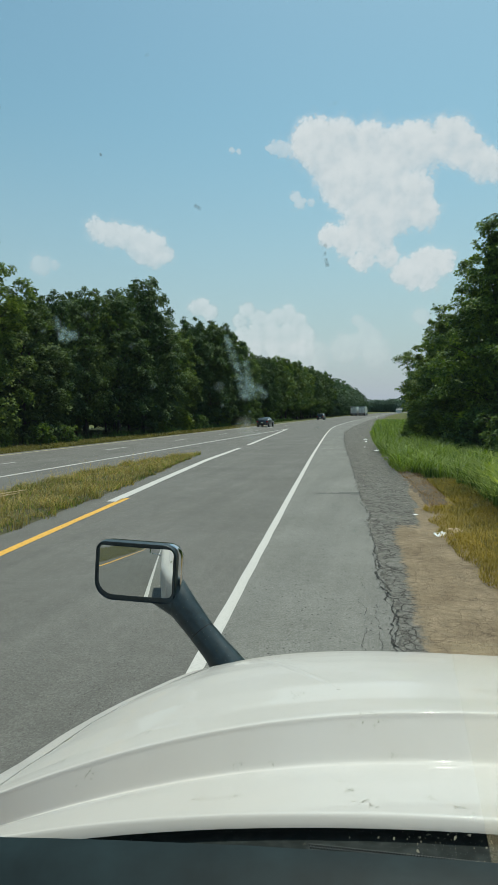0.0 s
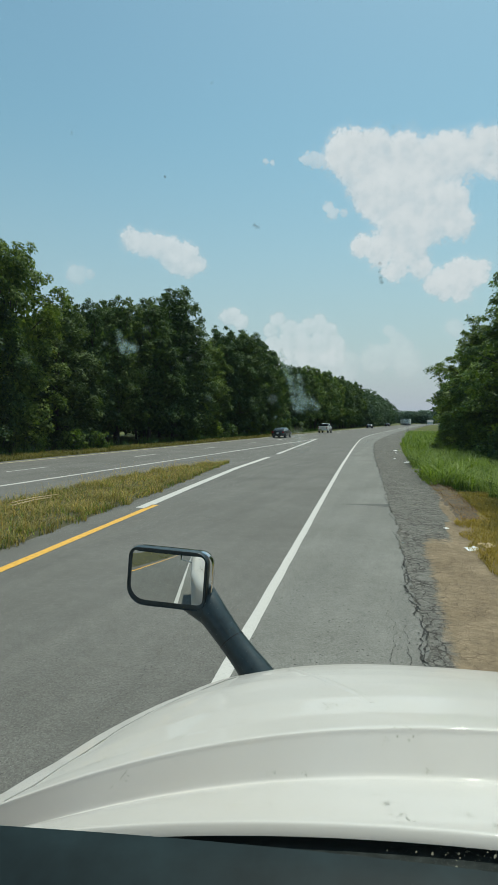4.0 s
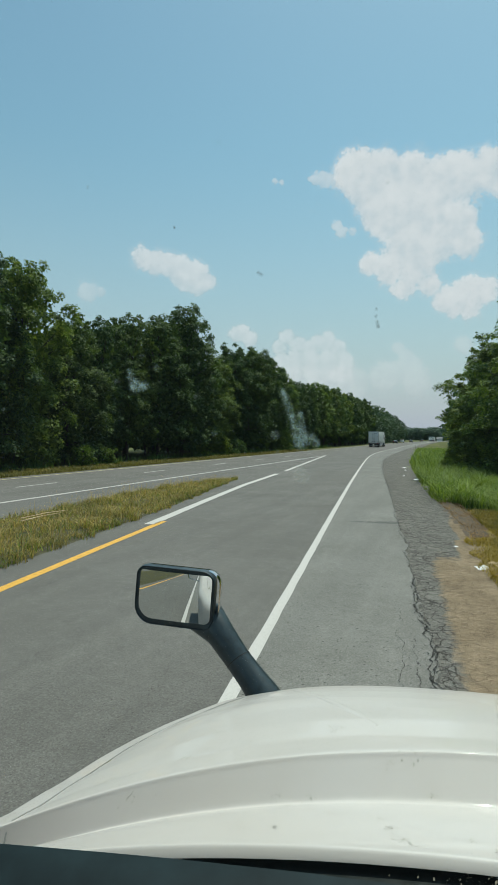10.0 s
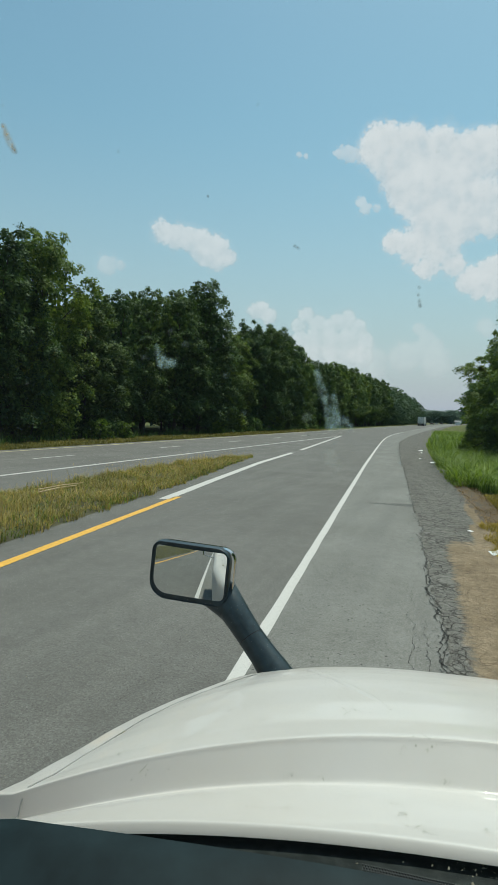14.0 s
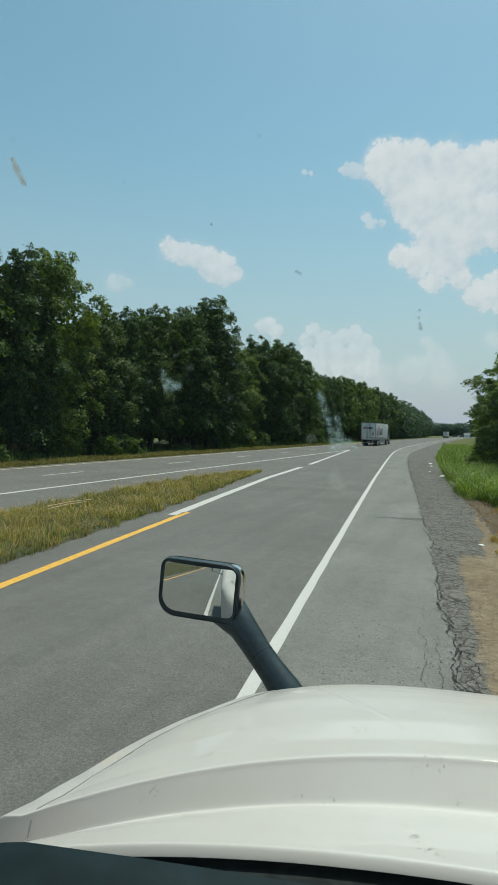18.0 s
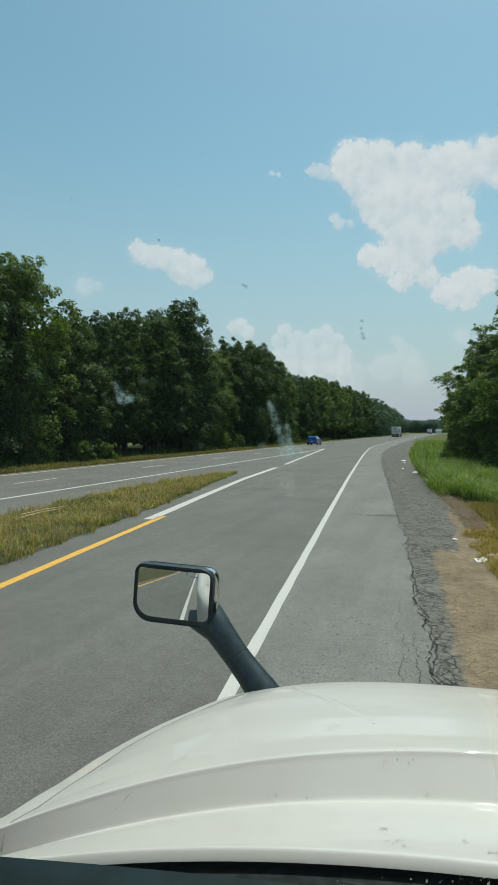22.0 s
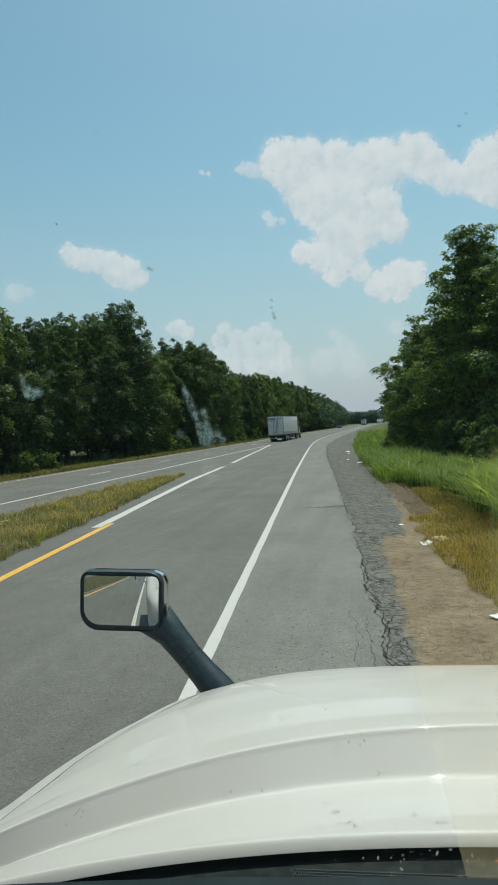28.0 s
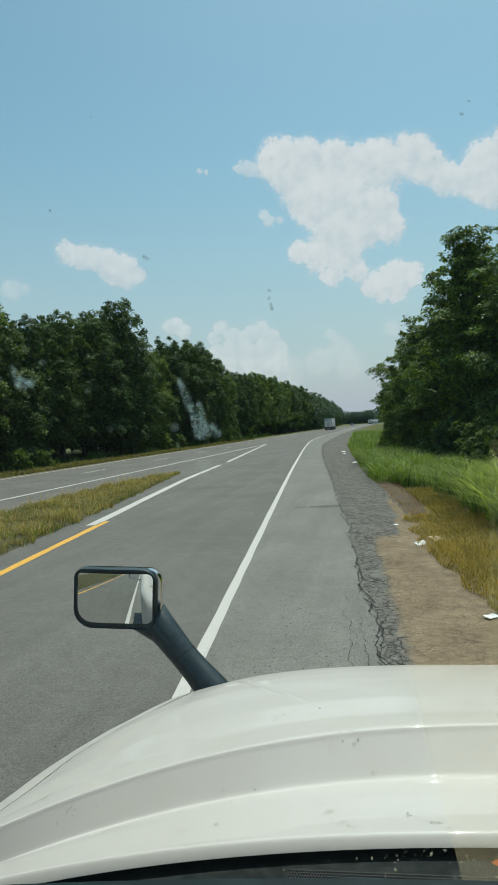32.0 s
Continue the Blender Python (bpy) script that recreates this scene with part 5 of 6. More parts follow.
# Windscreen with dried splashes.
glass = Mat("windscreen_glass", (1, 1, 1), 0.0)
glass.t.nodes.remove(glass.p)
gt = glass.t.nodes.new("ShaderNodeBsdfTransparent")
gt.inputs[0].default_value = (0.965, 0.972, 0.962, 1)
gg = glass.node("ShaderNodeBsdfGlossy", Roughness=0.02)
fr = glass.t.nodes.new("ShaderNodeFresnel")
fr.inputs["IOR"].default_value = 1.12
gx = glass.t.nodes.new("ShaderNodeMixShader")
glass.link(fr.outputs[0], gx.inputs[0])
glass.link(gt.outputs[0], gx.inputs[1])
glass.link(gg.outputs[0], gx.inputs[2])
dust = glass.node("ShaderNodeBsdfTranslucent")
dust.inputs[0].default_value = (0.33, 0.44, 0.5, 1)
gd = glass.node("ShaderNodeMixShader", Fac=0.008)
glass.link(gx.outputs[0], gd.inputs[1])
glass.link(dust.outputs[0], gd.inputs[2])
glass.link(gd.outputs[0], glass.t.nodes["Material Output"].inputs[0])


def screen_v(u, z):
    """The windscreen's place along the truck: raked, and bowed across."""
    return 0.46 - 0.16 * (z - 2.05) - 0.05 * (u - UC) ** 2


pane = Shape().grid([[(u, screen_v(u, z), z) for u in np.linspace(-0.62, 1.58, 30)] for z in np.linspace(2.03, 3.0, 16)])
windscreen = part("windscreen", pane, glass.m, truck, "raked windscreen with dried splashes")
windscreen.visible_shadow = False


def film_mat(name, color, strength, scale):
    """A thin film, dried or tinted: light passes through and scatters in it."""
    m = Mat(name, color, 0.9)
    nz = m.noise(scale, 4)
    att = m.t.nodes.new("ShaderNodeAttribute")
    att.attribute_name = "cover"
    a = m.math("MULTIPLY", att.outputs["Fac"], m.ramp(nz, [(0.35, (0.15,) * 3), (0.65, (1, 1, 1))]))
    m.t.nodes.remove(m.p)
    tl = m.t.nodes.new("ShaderNodeBsdfTranslucent")
    tl.inputs[0].default_value = (*color, 1)
    tr = m.t.nodes.new("ShaderNodeBsdfTransparent")
    mx = m.t.nodes.new("ShaderNodeMixShader")
    m.link(m.math("MULTIPLY", a, strength), mx.inputs[0])
    m.link(tr.outputs[0], mx.inputs[1])
    m.link(tl.outputs[0], mx.inputs[2])
    m.link(mx.outputs[0], m.t.nodes["Material Output"].inputs[0])
    return m.m


SMEAR = film_mat("pale_dried_smear", (0.34, 0.46, 0.48), 0.5, 260.0)
SPECK = film_mat("faint_dust_speck", (0.34, 0.42, 0.42), 0.2, 420.0)
DOT = film_mat("dark_insect_spot", (0.10, 0.11, 0.11), 0.6, 400.0)
TAN_SPOT = film_mat("tan_insect_smear", (0.32, 0.24, 0.12), 0.85, 300.0)


def smear(points, radius, material, name="splash"):
    """A thin dried film on the glass: strongest along a line, fading outwards."""
    p = np.array(points)
    u0, u1 = p[:, 0].min() - 2 * radius, p[:, 0].max() + 2 * radius
    z0, z1 = p[:, 1].min() - 2 * radius, p[:, 1].max() + 2 * radius
    nu, nz = 24, 32
    uu, zz = np.meshgrid(np.linspace(u0, u1, nu), np.linspace(z0, z1, nz))
    best = np.full(uu.shape, 9.0)
    for (a, b, ra), (c, d, rb) in zip(p, p[1:] if len(p) > 1 else p):
        dx, dz = c - a, d - b
        t = np.clip(((uu - a) * dx + (zz - b) * dz) / max(dx * dx + dz * dz, 1e-9), 0, 1)
        rad = ra + (rb - ra) * t
        best = np.minimum(best, np.hypot(uu - a - t * dx, zz - b - t * dz) / rad)
    dens = np.clip(1.25 - best, 0, 1) ** 0.8
    verts = np.stack([uu, np.vectorize(screen_v)(uu, zz) - 0.002, zz], -1).reshape(-1, 3)
    idx = np.arange(nu * nz).reshape(nz, nu)
    faces = np.stack([idx[:-1, :-1], idx[:-1, 1:], idx[1:, 1:], idx[1:, :-1]], -1).reshape(-1, 4)
    me = fast_mesh(name, verts, faces, material)
    me.attributes.new("cover", "FLOAT", "POINT").data.foreach_set("value", dens.astype(np.float32).ravel())
    ob = new(name, me)
    ob.parent = windscreen
    ob.visible_shadow = False
    return ob


smear([(-0.0935, 2.489, 0.0018), (-0.0905, 2.480, 0.0026), (-0.0875, 2.471, 0.003)], 0.004, SMEAR)
smear([(-0.0875, 2.472, 0.0015), (-0.0858, 2.462, 0.0022), (-0.0835, 2.452, 0.003)], 0.004, SMEAR)
smear([(-0.0815, 2.473, 0.002), (-0.081, 2.463, 0.0032), (-0.080, 2.453, 0.004)], 0.005, SMEAR)
smear([(-0.0795, 2.459, 0.003), (-0.0755, 2.456, 0.0042), (-0.071, 2.453, 0.003)], 0.006, SMEAR)
smear([(-0.083, 2.432, 0.006), (-0.080, 2.428, 0.006)], 0.008, film_mat("faint_dust_film", (0.4, 0.42, 0.4), 0.35, 200.0))
smear([(-0.2055, 2.504, 0.0012), (-0.2035, 2.498, 0.003), (-0.2005, 2.4925, 0.0045)], 0.005, SMEAR)
smear([(-0.201, 2.4925, 0.0035), (-0.194, 2.4925, 0.003)], 0.005, SMEAR)
for a, b, q in ((-0.1954, 2.5135, 0.0016), (-0.185, 2.505, 0.0022), (-0.2151, 2.4955, 0.0018), (-0.156, 2.4848, 0.0018), (-0.144, 2.4586, 0.0018), (-0.1, 2.458, 0.003)):
    smear([(a, b, q), (a + 0.001, b + 0.0004, q)], 0.003, SPECK, "speckle")
smear([(-0.0305, 2.5428, 0.0011), (-0.0303, 2.5426, 0.0011)], 0.002, DOT)
smear([(-0.0307, 2.5385, 0.0010), (-0.0306, 2.538, 0.0010)], 0.002, DOT)
smear([(-0.0302, 2.535, 0.0011), (-0.0292, 2.5315, 0.0013)], 0.002, DOT)
smear([(-0.1095, 2.5685, 0.0012), (-0.107, 2.567, 0.0011)], 0.002, DOT)
smear([(-0.167, 2.6, 0.0009), (-0.1668, 2.5998, 0.0009)], 0.002, DOT)
smear([(-0.309, 2.6475, 0.0016), (-0.3055, 2.6385, 0.0026), (-0.302, 2.6325, 0.0022)], 0.004, TAN_SPOT)
smear([(-0.3025, 2.633, 0.0018), (-0.3015, 2.6312, 0.0018)], 0.003, DOT)
smear([(0.0901, 2.6372, 0.0011), (0.0906, 2.637, 0.0011)], 0.002, DOT)
smear([(0.0945, 2.6436, 0.0008), (0.0948, 2.6434, 0.0008)], 0.002, DOT)
# Warm reflections low on the glass, put in as tinted films with straight edges.
def film(left, top, low, material):
    rows = [[(u, screen_v(u, z) - 0.004, z) for u in np.linspace(left(z), 0.75, 12)] for z in np.linspace(low, top, 8)]
    ob = part("tinted_film", Shape().grid(rows), material, windscreen, "warm reflection in the glass, put in as a thin film")
    ob.data.attributes.new("cover", "FLOAT", "POINT").data.foreach_set("value", np.ones(len(ob.data.vertices), np.float32))
    ob.visible_shadow = False


film(lambda z: 0.0546 + (2.2755 - z) * 0.212, 2.283, 2.06, film_mat("amber_film", (0.95, 0.80, 0.52), 0.13, 2.0))
film(lambda z: 0.108, 2.44, 2.284, film_mat("yellow_film", (0.8, 0.8, 0.4), 0.05, 2.0))
r = np.random.default_rng(5)
for _ in range(16):
    a, b = r.uniform(-0.33, 0.12), r.uniform(2.36, 2.66)
    smear([(a, b, 0.0012), (a + 0.0004, b + 0.0002, 0.0012)], 0.002, SPECK, "speckle")

# The hood mirror on its arm.
MC = Vector((-0.748, 2.0, 1.873))


def rounded(w, h, corners, n=7):
    """Outline of a rounded rectangle in (x, z)."""
    out = []
    for (sx, sz, a0), rad in zip(((1, 1, 0), (-1, 1, 90), (-1, -1, 180), (1, -1, 270)), corners):
        for i in range(n):
            a = radians(a0 + 90 * i / (n - 1))
            out.append((sx * (w / 2 - rad) + rad * math.cos(a), sz * (h / 2 - rad) + rad * math.sin(a)))
    return out


MW, MH = 0.298, 0.213
MTURN = pose(MC.x + 0.001, MC.y, MC.z - 0.006, -1.4, 3.5, 3.8)
outer = rounded(MW, MH, (0.05, 0.035, 0.07, 0.04))
shell = Shape()
loops = []
for y, k in ((-0.012, 0.955), (-0.018, 0.985), (-0.012, 1.0), (0.02, 1.0), (0.05, 0.93), (0.075, 0.75), (0.085, 0.4)):
    loops.append([(x * k, y, z * k) for x, z in outer])
n = len(outer)
for a, lp in enumerate(loops):
    shell.v += lp
for a in range(len(loops) - 1):
    shell.f += [(a * n + i, a * n + (i + 1) % n, (a + 1) * n + (i + 1) % n, (a + 1) * n + i) for i in range(n)]
shell.f.append(tuple((len(loops) - 1) * n + i for i in range(n)))
shell.f.append(tuple(reversed(range(n))))
housing = part("mirror_housing", shell, MAT["stalk_plastic"], truck, "dark plastic hood mirror housing", smooth=40, at=MTURN)
edge = Shape()
for y, k in ((0.004, 1.0), (0.014, 1.012), (0.04, 1.016), (0.06, 0.96)):
    edge.v += [(x * k + 0.012, y, z * k - 0.004) for x, z in outer]
for a in range(3):
    edge.f += [(a * n + i, a * n + (i + 1) % n, (a + 1) * n + (i + 1) % n, (a + 1) * n + i) for i in range(n)]
part("chrome_rim", edge, MAT["chrome"], housing, "bright chrome back rim", smooth=60)
inner = rounded(MW - 0.029, MH - 0.038, (0.022, 0.012, 0.055, 0.02))
dense = []
for (x0, z0), (x1, z1) in zip(inner, inner[1:] + inner[:1]):
    cuts = max(1, int(math.hypot(x1 - x0, z1 - z0) / 0.006))
    dense += [(x0 + (x1 - x0) * i / cuts, z0 + (z1 - z0) * i / cuts) for i in range(cuts)]
inner = dense
gl = Shape()
rings = 16
gl.v.append((0.002, -0.026, 0.004))
for a in range(1, rings + 1):
    k = a / rings
    gl.v += [(x * k + 0.002, -0.026 + 0.0065 * k * k * ((x / 0.13) ** 2 + (z / 0.13) ** 2), z * k + 0.004) for x, z in inner]
m = len(inner)
gl.f += [(0, 1 + i, 1 + (i + 1) % m) for i in range(m)]
for a in range(rings - 1):
    gl.f += [(1 + a * m + i, 1 + (a + 1) * m + i, 1 + (a + 1) * m + (i + 1) % m, 1 + a * m + (i + 1) % m) for i in range(m)]
part("mirror_glass", gl, MAT["mirror"], housing, "convex mirror glass", smooth=80)
arm = Shape().tube([(-0.74, 2.075, 1.83), (-0.68, 2.07, 1.815), (-0.632, 2.055, 1.785), (-0.575, 2.025, 1.728), (-0.51, 2.0, 1.66), (-0.458, 1.98, 1.61), (-0.415, 1.96, 1.57), (-0.36, 1.94, 1.50)], [(0.03, 0.032), (0.052, 0.05), (0.058, 0.054), (0.052, 0.049), (0.047, 0.046), (0.049, 0.048), (0.055, 0.054), (0.07, 0.07)], 20)
part("mirror_arm", arm, MAT["stalk_plastic"], truck, "thick curved dark plastic mirror arm", smooth=60)
part("arm_fillet", Shape().tube([(-0.80, 2.02, 1.79), (-0.735, 2.03, 1.787), (-0.675, 2.04, 1.780), (-0.61, 2.035, 1.748), (-0.56, 2.02, 1.70)], [(0.006, 0.008), (0.024, 0.026), (0.046, 0.046), (0.05, 0.048), (0.03, 0.03)], 18), MAT["stalk_plastic"], truck, smooth=60)
part("arm_joint", Shape().tube([(-0.507, 1.999, 1.657), (-0.505, 1.998, 1.655)], [(0.0485, 0.0475), (0.0485, 0.0475)], 20), MAT["black_plastic"], truck)

# The cab round the eye, and its flank, that shows in the mirror.
cab = Shape()
cab.box(-0.66, -0.60, -1.9, 0.36, 0.9, 2.05)
cab.box(1.56, 1.62, -1.9, 0.36, 0.9, 2.05)
cab.box(-0.66, -0.60, -1.9, -0.75, 2.05, 3.4)
cab.box(1.56, 1.62, -1.9, -0.75, 2.05, 3.4)
cab.box(-0.66, 1.62, -1.96, -1.9, 0.9, 3.4)
cab.box(-0.66, 1.62, -1.96, 0.34, 3.0, 3.4)
part("cab_body", cab, MAT["cab_white"], truck, "white cab body panels", bevel=0.02)
for sx in (-0.63, 1.59):
    part("pillar", Shape().tube([(sx, 0.40, 2.0), (sx, 0.30, 2.5), (sx, 0.24, 3.05)], 0.035, 8), MAT["black_plastic"], truck)
part("cab_floor", Shape().box(-0.6, 1.56, -1.9, 0.3, 0.95, 1.0), MAT["black_plastic"], truck)
part("lower_body", Shape().box(-0.68, 1.64, -6.0, 1.0, 0.45, 1.0), MAT["cab_white"], truck, bevel=0.03)
part("rear_mirror", Shape().box(-0.95, -0.74, 0.28, 0.36, 1.9, 2.45), MAT["black_plastic"], truck, "black door mirror", bevel=0.02)
part("mirror_bracket", Shape().tube([(-0.64, 0.3, 2.5), (-0.85, 0.31, 2.52), (-0.85, 0.31, 1.8), (-0.64, 0.3, 1.75)], 0.014, 8), MAT["chrome"], truck)
for ax, ay in ((-0.5, 1.45), (1.46, 1.45), (-0.5, -4.6), (1.46, -4.6)):
    w = part("wheel", Shape().cyl((ax, ay, 0.5), "x", 0.5, 0.28, 28), MAT["tyre"], truck, bevel=0.03)
    part("rim", Shape().cyl((ax, ay, 0.5), "x", 0.29, 0.3, 20), MAT["rim"], w)


# ---- traffic ----
def wheel(parent, x, y, rad, width, side):
    """A wheel: tyre with a rounded tread, dished rim and hub."""
    t = part("wheel", Shape().cyl((x, y, rad), "x", rad, width, 26), MAT["tyre"], parent, bevel=min(0.035, width * 0.2))
    o = side * width / 2
    part("rim", Shape().cyl((x + o, y, rad), "x", rad * 0.62, 0.035, 20, rad * 0.55), MAT["rim"], t, bevel=0.006)
    part("hub", Shape().cyl((x + o + side * 0.03, y, rad), "x", rad * 0.2, 0.06, 12), MAT["chassis"], t)
    return t


def bars(parent, spans, x=None, y=None, material=None, name="lettering"):
    """Flat bars of vinyl: spans of (along0, along1, z0, z1) on a side at x, or on a rear at y."""
    s = Shape()
    for a0, a1, z0, z1 in spans:
        if x is not None:
            s.box(x - 0.003, x + 0.003, a0, a1, z0, z1)
        else:
            s.box(a0, a1, y - 0.003, y + 0.003, z0, z1)
    return part(name, s, material, parent)


def strokes(blocks, w):
    """Blocks of lettering, each drawn as a hollow shape of strokes w wide."""
    out = []
    for a0, a1, z0, z1 in blocks:
        out += [(a0, a0 + w, z0, z1), (a1 - w, a1, z0, z1), (a0 + w, a1 - w, z1 - w, z1), (a0 + w, a1 - w, z0, z0 + w)] if a1 - a0 > 2.4 * w else [(a0, a1, z0, z1)]
    return out


def semi(label, cab_mat, style):
    root = thing("semi_truck", label, "truck", group="passing trucks")
    L, HW, Z0, Z1 = 16.15, 1.3, 1.14, 4.11
    part("trailer_box", Shape().box(-HW, HW, 0.06, L, Z0, Z1), MAT["trailer_white"], root, bevel=0.03)
    for sx in (-1, 1):
        part("top_rail", Shape().box(sx * HW - 0.012, sx * HW + 0.012, 0.03, L, Z1 - 0.13, Z1 + 0.01), MAT["trailer_rail"], root, bevel=0.004)
        low = 0.42 if style != "plain" else 0.2
        part("bottom_rail", Shape().box(sx * HW - 0.016, sx * HW + 0.016, 0.03, L, Z0 - 0.04, Z0 + low), MAT["trailer_rail"], root, bevel=0.004)
        for k in range(26 if style == "blue" else 0):
            part("panel_joint", Shape().box(sx * HW - 0.003, sx * HW + 0.003, 0.6 * k + 0.6, 0.6 * k + 0.607, Z0 + low, Z1 - 0.13), MAT["trailer_rail"], root)
        for k in range(9):
            part("marker", Shape().box(sx * (HW + 0.016) - 0.006, sx * (HW + 0.016) + 0.006, 1.0 + 1.7 * k, 1.35 + 1.7 * k, Z0 + 0.03, Z0 + 0.08), MAT["mark_dark" if k % 2 else "red_lamp"], root)
        part("side_skirt", Shape().prism([(5.4, 0.42), (12.3, 0.42), (12.8, 0.75), (12.5, 1.1), (5.0, 1.1)], 0.02).shift(sx * (HW - 0.08)), MAT["chassis" if style == "red" else "skirt"], root)
        part("landing_leg", Shape().box(sx * 0.85 - 0.06, sx * 0.85 + 0.06, 13.2, 13.35, 0.35, 1.14), MAT["chassis"], root)
    part("corner_post", Shape().box(-HW, -HW + 0.09, 0.0, 0.07, Z0 - 0.1, Z1), MAT["trailer_rail"], root, bevel=0.01)
    part("corner_post", Shape().box(HW - 0.09, HW, 0.0, 0.07, Z0 - 0.1, Z1), MAT["trailer_rail"], root, bevel=0.01)
    part("rear_header", Shape().box(-HW + 0.09, HW - 0.09, 0.0, 0.07, Z1 - 0.12, Z1), MAT["trailer_rail"], root, bevel=0.01)
    part("rear_sill", Shape().box(-HW, HW, -0.02, 0.07, Z0 - 0.14, Z0 + 0.06), MAT["trailer_rail"], root, bevel=0.01)
    for sx in (-1, 1):
        d = part("rear_door", Shape().box(min(sx * 0.01, sx * 1.2), max(sx * 0.01, sx * 1.2), 0.0, 0.06, Z0 + 0.07, Z1 - 0.13), MAT["trailer_white"], root, bevel=0.008)
        for kx in (0.13, 0.34):
            part("lock_rod", Shape().cyl((sx * kx, -0.025, (Z0 + Z1) / 2), "z", 0.018, Z1 - Z0 - 0.2, 8), MAT["chassis"], d)
        for kz in (1.45, 2.1, 2.75, 3.4, 3.85):
            part("hinge", Shape().box(sx * 1.13 - 0.07, sx * 1.13 + 0.07, -0.02, 0.0, kz, kz + 0.07), MAT["chassis"], d)
        part("latch", Shape().box(sx * 0.24 - 0.2, sx * 0.24 + 0.2, -0.04, -0.01, 1.5, 1.55), MAT["chassis"], d)
        part("tail_lamp", Shape().box(sx * 1.05 - 0.16, sx * 1.05 + 0.16, -0.035, -0.018, 1.02, 1.14), MAT["red_lamp"], root, bevel=0.005)
        part("bumper_post", Shape().box(sx * 0.5 - 0.05, sx * 0.5 + 0.05, 0.0, 0.09, 0.5, 1.05), MAT["chassis"], root)
        part("mudflap", Shape().box(sx * 0.95 - 0.3, sx * 0.95 + 0.3, 1.55, 1.57, 0.22, 1.05), MAT["chassis"], root)
    part("bumper_bar", Shape().box(-1.2, 1.2, -0.03, 0.07, 0.46, 0.57), MAT["trailer_rail"], root, bevel=0.01)
    part("trailer_frame", Shape().box(-0.55, 0.55, 1.0, 15.6, 0.85, 1.12), MAT["chassis"], root)
    for ay in (2.7, 3.98):
        for sx in (-1, 1):
            wheel(root, sx * 1.12, ay, 0.5, 0.28, sx)
            part("inner_tyre", Shape().cyl((sx * 0.78, ay, 0.5), "x", 0.5, 0.26, 22), MAT["tyre"], root, bevel=0.03)
        part("axle", Shape().cyl((0, ay, 0.5), "x", 0.09, 1.9, 10), MAT["chassis"], root)
    # Tractor.
    hx = lambda y, z: 1.22 if z < 3.0 else 1.22 - 0.16 * (z - 3.0)
    prof = [(17.15, 0.95), (19.75, 0.95), (19.9, 2.15), (19.72, 2.45), (19.42, 2.98), (19.2, 3.32), (18.9, 3.62), (18.45, 3.86), (17.85, 3.99), (17.15, 4.02)]
    part("cab", Shape().prism(prof, 1.22, hx), cab_mat, root, "sleeper cab with a tall roof fairing", bevel=0.05)
    hood = [(19.7, 1.0), (20.3, 1.0), (20.45, 1.25), (20.75, 1.4), (21.15, 1.4), (21.45, 1.2), (21.6, 0.95), (21.82, 0.9), (21.86, 1.35), (21.7, 1.66), (21.2, 1.86), (20.5, 2.02), (19.8, 2.2)]
    part("hood", Shape().prism(hood, 1.1, lambda y, z: 1.14 - 0.10 * max(0, y - 20.0) - 0.25 * max(0, z - 1.55)), cab_mat, root, bevel=0.05)
    part("bumper", Shape().prism([(21.4, 0.32), (21.9, 0.35), (21.93, 0.9), (21.5, 0.92)], 1.12, lambda y, z: 1.16 - 0.25 * max(0, y - 21.4)), cab_mat if style != "red" else MAT["chassis"], root, bevel=0.04)
    part("grille", Shape().box(-0.6, 0.6, 21.8, 21.88, 0.95, 1.55), MAT["chassis"], root, bevel=0.02)
    ws = part("windscreen", Shape().prism([(19.76, 2.36), (19.80, 2.42), (19.46, 2.98), (19.40, 2.94)], 1.05), MAT["glass"], root)
    for sx in (-1, 1):
        xx = sx * 1.222
        part("side_window", Shape().prism([(18.85, 2.15), (19.62, 2.2), (19.5, 2.6), (19.3, 2.9), (18.85, 2.9)], 0.008).shift(xx), MAT["glass"], root)
        part("sleeper_window", Shape().prism([(17.75, 2.0), (17.98, 2.0), (17.98, 2.65), (17.75, 2.65)], 0.008).shift(xx), MAT["glass"], root)
        part("roof_window", Shape().prism([(18.0, 3.1), (18.35, 3.25), (18.45, 3.45), (18.3, 3.6), (18.05, 3.5)], 0.008).shift(sx * 1.17), MAT["glass"], root)
        part("door_seam", Shape().box(xx - 0.006, xx + 0.006, 18.66, 18.68, 1.1, 2.98), MAT["chassis"], root)
        part("door_seam", Shape().box(xx - 0.006, xx + 0.006, 17.55, 17.57, 1.1, 2.98), MAT["chassis"], root)
        part("fairing_seam", Shape().box(xx - 0.006, xx + 0.006, 16.97, 19.1, 2.985, 3.0), MAT["chassis"], root)
        part("chassis_fairing", Shape().prism([(17.05, 0.4), (20.15, 0.4), (20.25, 0.98), (17.05, 1.02)], 0.03).shift(sx * 1.16), MAT["fairing"] if style == "white" else MAT["chassis"], root, bevel=0.02)
        part("step", Shape().box(sx * 1.2 - 0.05, sx * 1.2 + 0.05, 18.9, 19.7, 0.66, 0.72), MAT["chrome"], root)
        part("cab_extender", Shape().box(sx * 1.2 - 0.02, sx * 1.2 + 0.02, 17.0, 17.16, 1.2, 3.95), cab_mat if style == "white" else MAT["chassis"], root)
        part("headlight", Shape().box(sx * 0.86 - 0.13, sx * 0.86 + 0.13, 21.5, 21.78, 1.2, 1.45), MAT["clear_lamp"], root, bevel=0.04)
